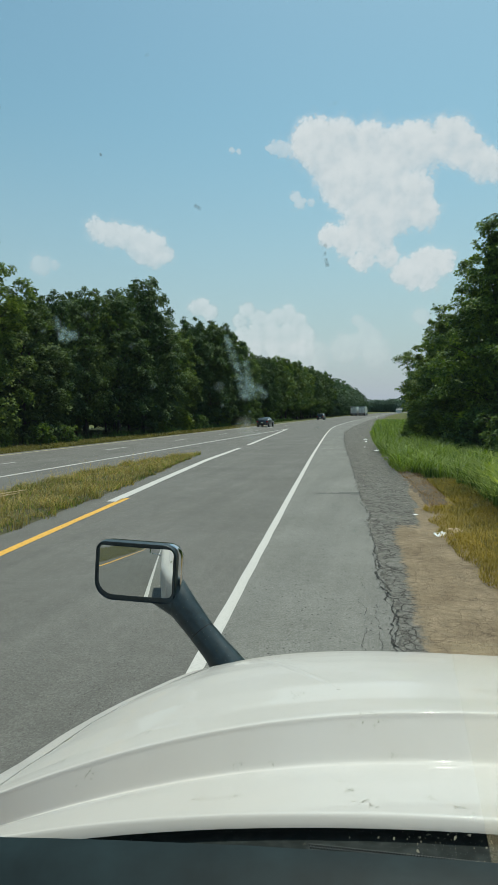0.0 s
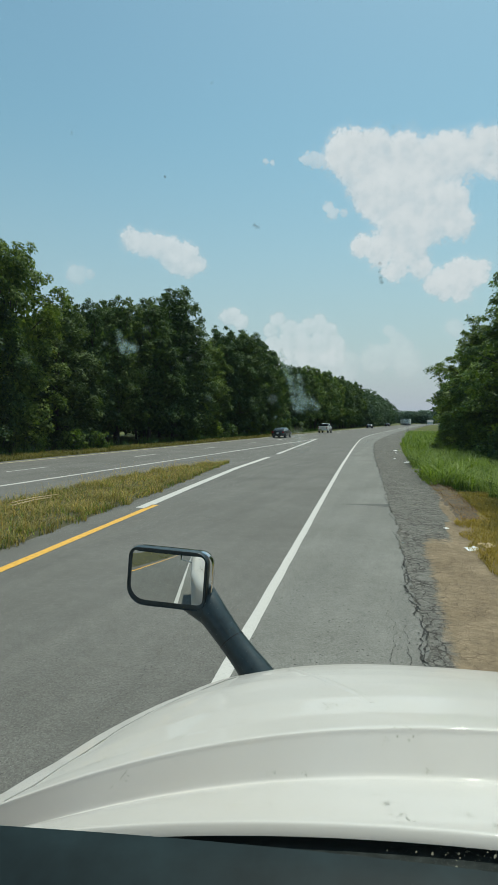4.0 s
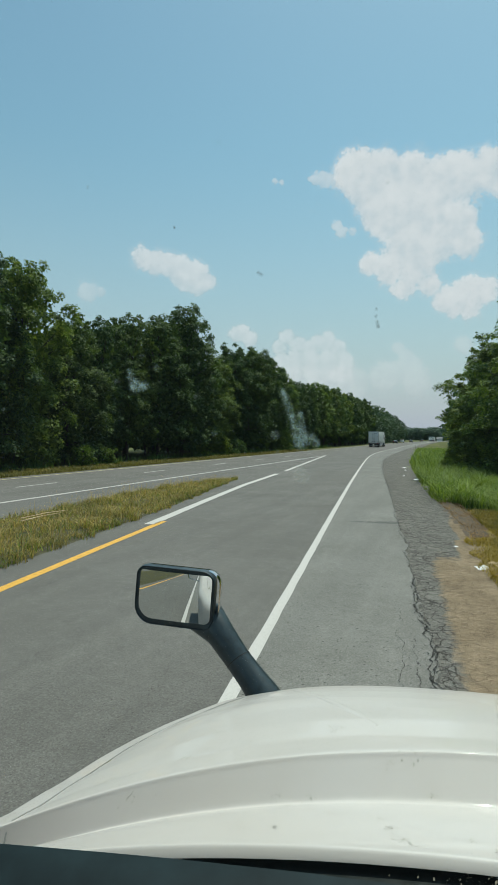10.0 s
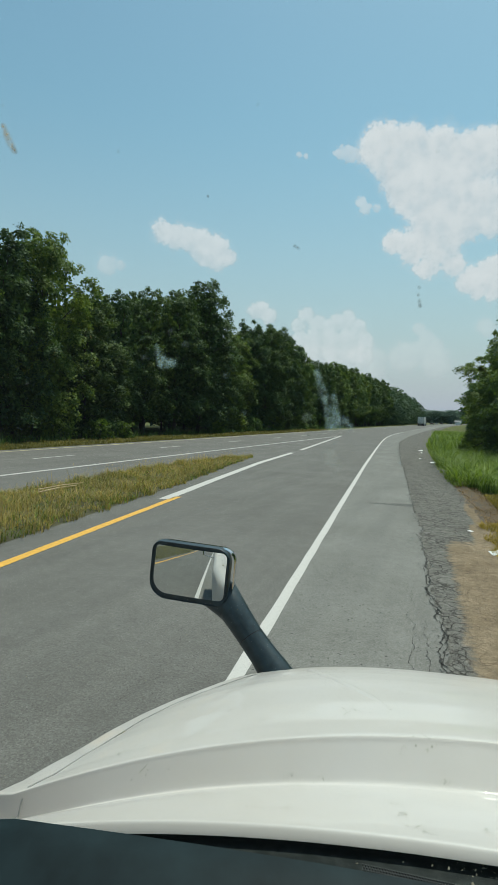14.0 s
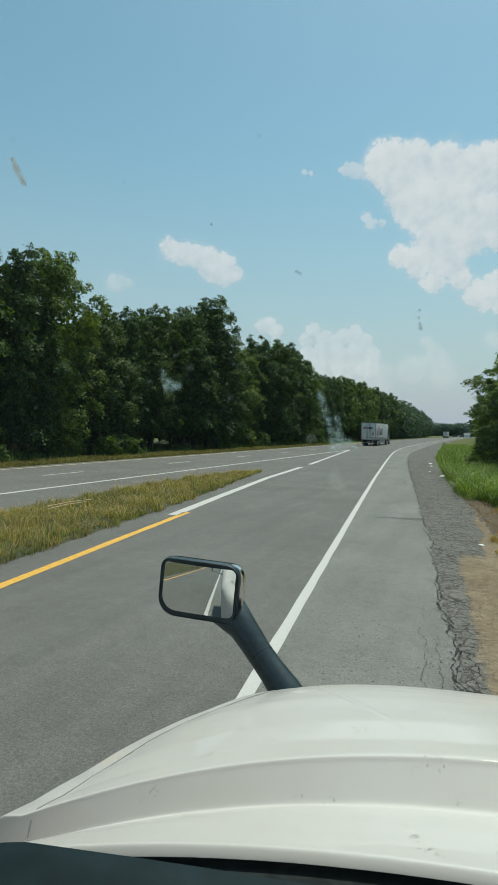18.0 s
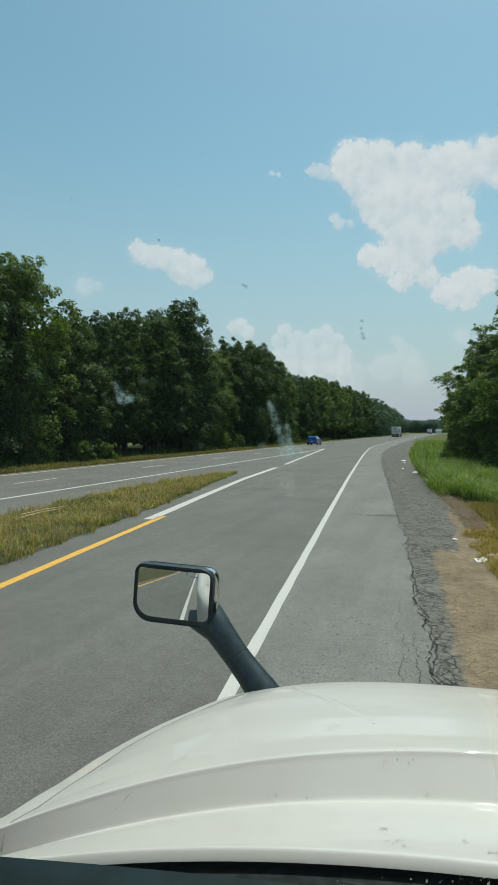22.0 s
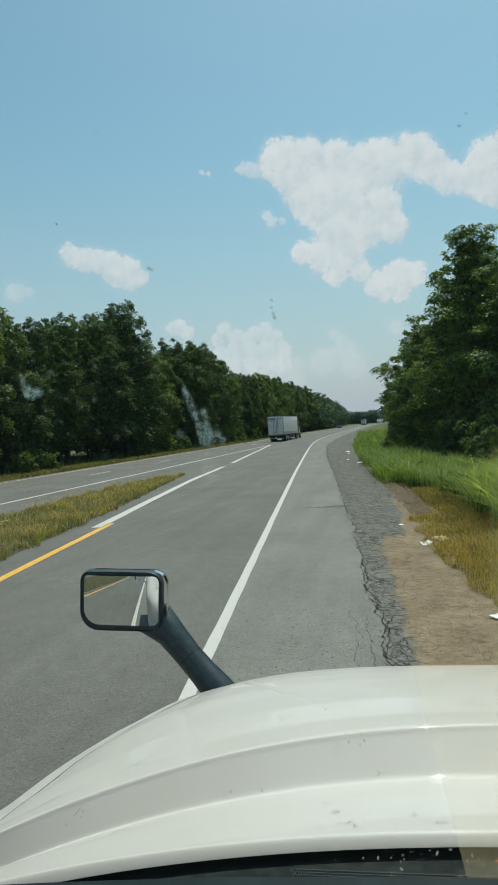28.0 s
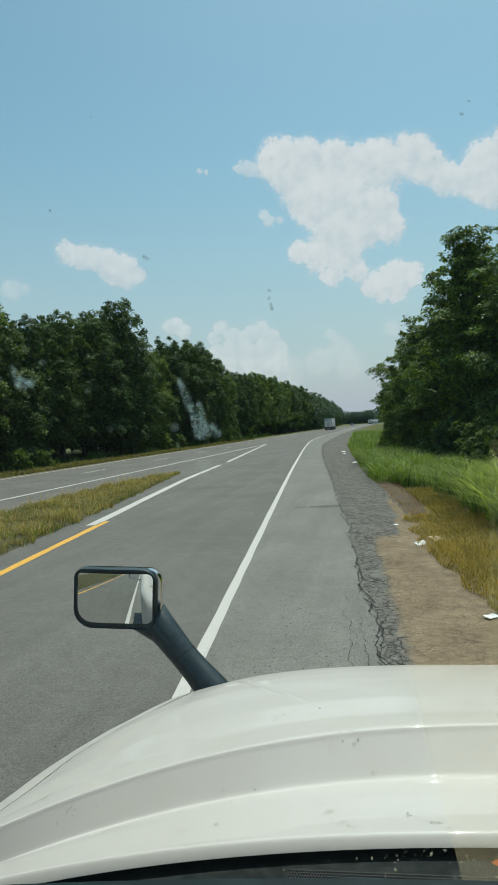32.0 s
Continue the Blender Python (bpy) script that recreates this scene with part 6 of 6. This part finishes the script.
        mr = part("door_mirror", Shape().box(sx * 1.45 - 0.1, sx * 1.45 + 0.1, 19.75, 19.9, 2.1, 2.75), MAT["chassis"], root, bevel=0.03)
        part("bracket", Shape().tube([(sx * 1.2, 19.6, 2.7), (sx * 1.45, 19.8, 2.7)], 0.02, 6), MAT["chassis"], mr)
        hm = part("hood_mirror", Shape().tube([(sx * 1.0, 21.0, 1.85), (sx * 1.2, 21.1, 2.15)], 0.025, 8), MAT["chassis"], root)
        part("mirror_head", Shape().box(sx * 1.22 - 0.13, sx * 1.22 + 0.13, 21.08, 21.16, 2.12, 2.32), MAT["chrome"], hm, bevel=0.03)
        wheel(root, sx * 1.02, 20.95, 0.51, 0.3, sx)
        for ay in (15.0, 16.3):
            wheel(root, sx * 1.1, ay, 0.51, 0.3, sx)
    part("exhaust_stack", Shape().cyl((0.75, 16.75, 2.4), "z", 0.09, 2.6, 14), MAT["chassis"], root)
    part("air_tank", Shape().cyl((0.85, 16.7, 1.15), "y", 0.16, 0.5, 14), MAT["rim"], root)
    part("tractor_frame", Shape().box(-0.45, 0.45, 13.0, 21.4, 0.7, 1.0), MAT["chassis"], root)
    # Lettering and emblems, as plain bars and shapes.
    X = HW + 0.008
    if style == "white":
        bars(root, strokes([(13.6 + 0.31 * k, 13.84 + 0.31 * k, 2.92, 3.24) for k in range(7)], 0.07), x=X, material=MAT["mark_dark"])
        bars(root, [(13.6 + 0.19 * k, 13.72 + 0.19 * k, 2.66, 2.79) for k in range(12)], x=X, material=MAT["mark_dark"])
        bars(root, [(13.75, 14.55, 2.28, 2.5), (14.75, 15.4, 2.28, 2.5)], x=X, material=MAT["mark_dark"])
        part("emblem", Shape().prism([(15.0, 3.33), (15.22, 3.33), (15.36, 3.62), (15.28, 3.62)], 0.003).shift(X), MAT["mark_dark"], root)
        part("emblem", Shape().prism([(15.3, 3.33), (15.52, 3.33), (15.5, 3.62), (15.42, 3.62)], 0.003).shift(X), MAT["mark_dark"], root)
        bars(root, [(0.25 + 0.07 * k, 0.3 + 0.07 * k, 3.55, 3.66) for k in range(9)], y=-0.004, material=MAT["mark_dark"])
    elif style == "blue":
        def swoosh(y0, y1, w):
            s = Shape()
            for sx in (-1, 1):
                pts = [(y0 + (y1 - y0) * (t ** 1.9), 1.75 + 2.1 * t, w * (1 - t) ** 0.8 + 0.04) for t in np.linspace(0, 1, 14)]
                s.grid([[(sx * X, y, z), (sx * X, y + ww, z)] for y, z, ww in pts])
            return s
        part("emblem", swoosh(1.3, 4.3, 0.75), MAT["mark_red"], root, "red curved road emblem")
        part("emblem", swoosh(2.25, 4.75, 0.62), MAT["mark_red"], root, "red curved road emblem")
        for sx in (-1, 1):
            bars(root, strokes([(3.75, 4.75, 2.0, 3.15), (4.9, 5.6, 2.0, 2.75), (5.75, 5.97, 2.0, 3.2), (6.1, 7.1, 2.0, 3.15), (7.2, 7.6, 2.0, 2.75), (7.75, 8.5, 2.0, 3.2)], 0.2), x=sx * X, material=MAT["mark_navy"])
            bars(root, [(9.2 + 0.42 * k, 9.5 + 0.42 * k, 3.6, 3.74) for k in range(11)], x=sx * X, material=MAT["trailer_rail"])
        bars(root, strokes([(-0.48 + 0.21 * k, -0.3 + 0.21 * k, 3.0, 3.3) for k in range(6)], 0.055), y=-0.012, material=MAT["mark_navy"])
        part("emblem", Shape().add([(-1.05, -0.012, 2.95), (-0.85, -0.012, 2.95), (-0.55, -0.012, 3.5), (-0.62, -0.012, 3.5)], [(0, 1, 2, 3)]), MAT["mark_red"], root)
        part("emblem", Shape().add([(-0.8, -0.012, 2.95), (-0.65, -0.012, 2.95), (-0.45, -0.012, 3.45), (-0.5, -0.012, 3.45)], [(0, 1, 2, 3)]), MAT["mark_red"], root)
        bars(root, [(0.62, 0.98, 1.75, 1.8), (0.62, 0.98, 2.35, 2.4), (0.62, 0.67, 1.8, 2.35), (0.93, 0.98, 1.8, 2.35), (0.72, 0.88, 1.95, 2.2)], y=-0.012, material=MAT["mark_dark"])
        bars(root, [(0.55 + 0.12 * k, 0.63 + 0.12 * k, 1.32, 1.5) for k in range(4)], y=-0.012, material=MAT["mark_dark"])
    else:
        bars(root, [(-1.15 + 0.13 * k, -1.06 + 0.13 * k, 3.55, 3.8) for k in range(8)], y=-0.012, material=MAT["mark_dark"])
        bars(root, [(-0.95 + 0.1 * k, -0.88 + 0.1 * k, 3.32, 3.42) for k in range(5)], y=-0.012, material=MAT["mark_dark"])
        bars(root, [(0.42 + 0.1 * k, 0.49 + 0.1 * k, 3.62, 3.76) for k in range(5)], y=-0.012, material=MAT["mark_dark"])
        bars(root, [(14.9 + 0.12 * k, 14.98 + 0.12 * k, 3.15, 3.3) for k in range(5)], x=X, material=MAT["mark_dark"])
        bars(root, [(18.15 + 0.14 * k, 18.25 + 0.14 * k, 2.95, 3.17) for k in range(4)], x=1.235, material=MAT["trailer_white"])
        bars(root, [(18.2, 18.6, 2.0, 2.35)], x=1.235, material=MAT["trailer_white"])
    bars(root, [(-0.15, 0.15, 0.6, 0.75)], y=-0.04, material=MAT["trailer_white"], name="plate")
    return root


def _shift(self, dx):
    self.v = [(x + dx, y, z) for x, y, z in self.v]
    return self


Shape.shift = _shift


def car(label, body_mat, kind, name):
    """A car: body shell, glasshouse with pillars, lamps, bumpers and wheels. Its rear stands at y = 0."""
    root = thing(name, label, "car", group="passing cars")
    if kind == "sedan":
        L, W2, H, R = 4.85, 0.92, 1.45, 0.33
        low = [(0.05, 0.28), (4.75, 0.25), (4.85, 0.45), (4.8, 0.72), (4.2, 0.86), (3.45, 0.98), (0.95, 1.02), (0.1, 1.03), (0.0, 0.8), (0.0, 0.45)]
        top = [(0.65, 1.0), (3.55, 0.96), (2.75, 1.36), (2.3, 1.45), (1.55, 1.43), (1.1, 1.28)]
        axles, win = (1.0, 3.85), [(1.0, 1.02), (3.3, 1.0), (2.72, 1.32), (2.2, 1.39), (1.6, 1.37), (1.2, 1.24)]
        rear_win = [(0.68, 1.05), (1.1, 1.3), (1.14, 1.27), (0.74, 1.04)]
    elif kind == "suv":
        L, W2, H, R = 4.5, 0.93, 1.65, 0.36
        low = [(0.05, 0.32), (4.4, 0.3), (4.5, 0.5), (4.45, 0.85), (3.9, 1.0), (3.3, 1.08), (0.2, 1.12), (0.02, 0.9), (0.0, 0.45)]
        top = [(0.12, 1.08), (3.4, 1.06), (2.65, 1.55), (2.2, 1.65), (0.9, 1.65), (0.35, 1.58)]
        axles, win = (0.85, 3.55), [(0.55, 1.12), (3.15, 1.1), (2.6, 1.48), (2.1, 1.56), (1.0, 1.56), (0.65, 1.48)]
        rear_win = [(0.12, 1.14), (0.34, 1.5), (0.38, 1.48), (0.17, 1.12)]
    else:
        L, W2, H, R = 6.2, 1.0, 1.95, 0.42
        low = [(0.05, 0.55), (6.0, 0.45), (6.15, 0.7), (6.1, 1.15), (5.6, 1.25), (4.6, 1.32), (2.2, 1.32), (2.15, 1.42), (0.05, 1.42), (0.0, 0.8)]
        top = [(2.25, 1.3), (4.85, 1.3), (4.15, 1.85), (3.8, 1.95), (2.6, 1.95), (2.32, 1.85)]
        axles, win = (1.3, 5.1), [(2.4, 1.36), (4.6, 1.36), (4.08, 1.8), (3.7, 1.86), (2.65, 1.86), (2.45, 1.8)]
        rear_win = [(2.24, 1.42), (2.3, 1.84), (2.34, 1.84), (2.28, 1.42)]
    waist = low[-3][1]
    shell = Shape().prism(low, W2, lambda y, z: W2 - (0.07 if z > waist - 0.02 else 0.0) - (0.05 if z < 0.5 and kind != "pickup" else 0) - 0.05 * max(0, abs(y - L / 2) / (L / 2) - 0.75) * 4)
    part("body", shell, body_mat, root, bevel=0.045)
    part("roof", Shape().prism(top, W2, lambda y, z: W2 - 0.07 - 0.42 * max(0, z - waist)), body_mat, root, bevel=0.04)
    for sx in (-1, 1):
        s = Shape()
        s.prism(win, 0.006)
        s.v = [(sx * (W2 - 0.062 - 0.42 * max(0, z - waist)) + x, y, z) for x, y, z in s.v]
        wd = part("side_window", s, MAT["glass"], root)
        mid = (win[0][0] + win[1][0]) / 2 - 0.1
        part("pillar", Shape().prism([(mid, waist), (mid + 0.09, waist), (mid + 0.09, H - 0.09), (mid, H - 0.09)], 0.006, None).slant(sx, W2 - 0.058, waist), body_mat, wd)
        part("door_seam", Shape().box(sx * W2 - 0.006, sx * W2 + 0.006, mid + 0.03, mid + 0.045, 0.42, waist - 0.05), MAT["chassis"], root)
        part("tail_lamp", Shape().box(sx * (W2 - 0.17) - 0.14, sx * (W2 - 0.17) + 0.14, -0.015, 0.1, waist - 0.32, waist - 0.12) if kind != "pickup" else Shape().box(sx * 0.88 - 0.08, sx * 0.88 + 0.08, -0.01, 0.1, 0.95, 1.3), MAT["red_lamp"], root, bevel=0.02)
        part("headlight", Shape().box(sx * (W2 - 0.22) - 0.15, sx * (W2 - 0.22) + 0.15, L - 0.3, L - 0.06, 0.6 if kind != "pickup" else 0.9, 0.74 if kind != "pickup" else 1.12), MAT["clear_lamp"], root, bevel=0.03)
        mp = part("door_mirror", Shape().box(sx * (W2 + 0.1) - 0.1, sx * (W2 + 0.1) + 0.1, win[1][0] - 0.15, win[1][0], waist + 0.02, waist + (0.18 if kind != "pickup" else 0.32)), body_mat if kind != "pickup" else MAT["chassis"], root, bevel=0.03)
        for ay in axles:
            part("wheel_arch", Shape().cyl((sx * (W2 - 0.07), ay, R + 0.02), "x", R + 0.07, 0.16, 24), MAT["chassis"], root)
            wheel(root, sx * (W2 - 0.1), ay, R, 0.24, sx)
    part("rear_window", Shape().prism(rear_win, W2 - 0.24), MAT["glass"], root)
    part("windscreen", Shape().prism([(top[1][0] - 0.1, top[1][1] + 0.05), (top[1][0] - 0.06, top[1][1] + 0.05), (top[2][0] + 0.06, top[2][1] - 0.02), (top[2][0] + 0.02, top[2][1] - 0.02)], W2 - 0.22), MAT["glass"], root)
    part("rear_bumper", Shape().box(-W2 + 0.06, W2 - 0.06, -0.06, 0.12, 0.3 if kind != "pickup" else 0.55, 0.52 if kind != "pickup" else 0.78), MAT["chrome"] if kind == "pickup" else body_mat if kind == "sedan" else MAT["chassis"], root, bevel=0.04)
    part("plate", Shape().box(-0.16, 0.16, -0.075, -0.06, 0.62, 0.76), MAT["trailer_white"], root)
    if kind == "pickup":
        part("bed", Shape().box(-0.82, 0.82, 0.12, 2.1, 1.40, 1.425), MAT["black_plastic"], root)
        part("bed_cover", Shape().box(-0.86, 0.86, 1.2, 2.15, 1.43, 1.9), MAT["chassis"], root, bevel=0.05)
        part("tailgate", Shape().box(-0.8, 0.8, -0.02, 0.03, 0.86, 1.38), body_mat, root, bevel=0.02)
        part("gate_handle", Shape().box(-0.12, 0.12, -0.035, -0.02, 1.18, 1.26), MAT["chassis"], root)
        for sx in (-1, 1):
            part("fender_flare", Shape().prism([(0.7, 0.55), (1.9, 0.55), (1.75, 1.0), (1.3, 1.12), (0.85, 1.0)], 0.06).shift(sx * 1.0), body_mat, root, bevel=0.03)
            part("lower_trim", Shape().box(sx * 1.0 - 0.012, sx * 1.0 + 0.012, 0.2, 5.9, 0.5, 0.82), MAT["trim_brown"], root)
    else:
        part("boot_seam", Shape().box(-W2 + 0.25, W2 - 0.25, -0.008, 0.0, waist - 0.36, waist - 0.35), MAT["chassis"], root)
        for sx in (-1, 1):
            if kind == "suv":
                part("roof_rail", Shape().tube([(sx * 0.66, 0.6, 1.655), (sx * 0.66, 0.7, 1.70), (sx * 0.66, 2.1, 1.70), (sx * 0.66, 2.25, 1.66)], 0.016, 6), MAT["chrome"], root)
    return root


def _slant(self, sx, half, waist):
    self.v = [(sx * (half - 0.42 * max(0, z - waist)) + x, y, z) for x, y, z in self.v]
    return self


Shape.slant = _slant


pale_rig = semi("white semi truck with a white box trailer and grey skirt", MAT["cab_white"], "white")
navy_rig = semi("navy semi truck with a white trailer and red emblem", MAT["cab_blue"], "blue")
maroon_rig = semi("maroon semi truck with a plain white box trailer", MAT["cab_red"], "red")
far_rig = semi("distant semi truck with a white box trailer", MAT["cab_white"], "plain")
far_rig_two = copy_thing(far_rig, pose(0, 0, 0))
pickup = car("white and brown crew cab pickup truck", MAT["pickup_white"], "pickup", "pickup_truck")
grey_sedan = car("dark grey sedan on the highway", MAT["car_grey"], "sedan", "sedan")
dark_sedan = car("dark blue sedan on the highway", MAT["car_dark"], "sedan", "sedan")
black_suv = car("black sport utility car on the highway", MAT["car_black"], "suv", "sport_utility_car")
blue_suv = car("bright blue compact sport utility car on the highway", MAT["car_blue"], "suv", "sport_utility_car")


blue_suv.scale = (0.94, 0.92, 0.88)
pickup.scale = (0.95, 0.95, 0.97)


# ---- litter and far things ----
def rag(x, y, size, material, label, seed):
    r = np.random.default_rng(seed)
    n = 9
    s = Shape().grid([[(size * (i / n - 0.5) * (1 + 0.2 * r.random()), size * 0.7 * (j / n - 0.5) * (1 + 0.3 * r.random()), size * (0.02 + 0.22 * r.random() * math.sin(math.pi * i / n) * math.sin(math.pi * j / n))) for i in range(n + 1)] for j in range(n + 1)])
    ob = part("litter", s, material, at=pose(x, y, -0.03, 0, 0, 360 * r.random()), smooth=60)
    return tagged(ob, label, "litter", "litter")


rag(0.80, 12.05, 0.33, MAT["litter"], "crumpled white plastic bag on the dirt", 1)
rag(1.05, 12.45, 0.42, MAT["litter_tan"], "crumpled tan paper in the golden grass", 2)
rag(-1.32, 36.4, 0.42, MAT["litter"], "white scrap of litter on the gravel", 3)
rag(-2.85, 50.5, 0.35, MAT["litter"], "white scrap of litter on the gravel", 4)
rag(-2.6, 47.0, 0.22, MAT["litter"], "small white scrap of litter on the gravel", 5)
rag(1.30, 7.65, 0.16, MAT["litter"], "small white scrap of litter on the dirt", 6)
rag(-3.38, 9.39, 0.07, MAT["litter"], "tiny white scrap on the asphalt", 7)
rag(0.35, 14.3, 0.12, MAT["litter"], "tiny white scrap on the gravel", 8)
rag(-2.3, 40.0, 0.18, MAT["litter"], "small white scrap of litter on the gravel", 9)
for x0, y0, x1, y1 in ((-10.62, 12.9, -10.5, 14.75), (-10.28, 12.5, -10.3, 14.2)):
    stick = thing("straw_stem", "pale dry stem lying flat on the grass", "plant stem", group="dry stems")
    part("stem", Shape().tube([(x0, y0, 0.2), ((x0 + x1) / 2, (y0 + y1) / 2, 0.23), (x1, y1, 0.21)], [0.012, 0.014, 0.008], 6), MAT["litter_tan"], stick)
marker = thing("marker_post", "thin roadside marker post in the grass", "post", pose(-4.4, 118, -0.06))
part("post", Shape().cyl((0, 0, 0.65), "z", 0.04, 1.3, 8), MAT["trailer_rail"], marker)
part("reflector", Shape().box(-0.05, 0.05, -0.05, -0.04, 1.05, 1.25), MAT["trailer_white"], marker)
hx, hy = -5.0, 560
house = thing("house", "small white house far down the road", "house", pose(hx + 4, hy, -0.06))
part("wall", Shape().prism([(-3, 0), (3, 0), (3, 2.6), (-3, 2.6)], 2.4), MAT["house_white"], house)
part("roof", Shape().prism([(-3.3, 2.5), (3.3, 2.5), (0, 3.9)], 2.7), MAT["roof_grey"], house)


# ---- everything that moves ----
def drive(ob, lane, y0, speed, ease=0.0):
    """A vehicle at steady speed in its lane, that follows the road's bend."""
    rows = []
    for t in [0, 0.034, 0.1] + [0.5 * k for k in range(1, 64)] + [31.9, 31.966, 32]:
        y = y0 + speed * t + ease * max(0.0, 6.0 - t)
        a = math.degrees(math.atan(2 * max(0.0, y - 200) / 12000.0)) if y < 1500 else 12.2
        rows.append((t, pose(lane + bend(y), y, 0.006, 0, 0, -a)))
    walk(ob, rows)


def motions():
    drive(dark_sedan, -20.2, 86.4, 29.0)
    drive(black_suv, -20.2, 152.8, 31.8)
    drive(far_rig, -16.6, 262, 27.5)
    drive(far_rig_two, -20.2, 262, 30.0)
    drive(pickup, -20.2, -18.8, 33.0)
    drive(grey_sedan, -20.2, -52.1, 32.6)
    drive(pale_rig, -16.6, -142.5, 29.7, 2.4)
    drive(navy_rig, -16.6, -471.0, 32.0)
    drive(blue_suv, -20.2, -598.0, 31.54)
    drive(maroon_rig, -16.6, -701.8, 28.4)


motions()
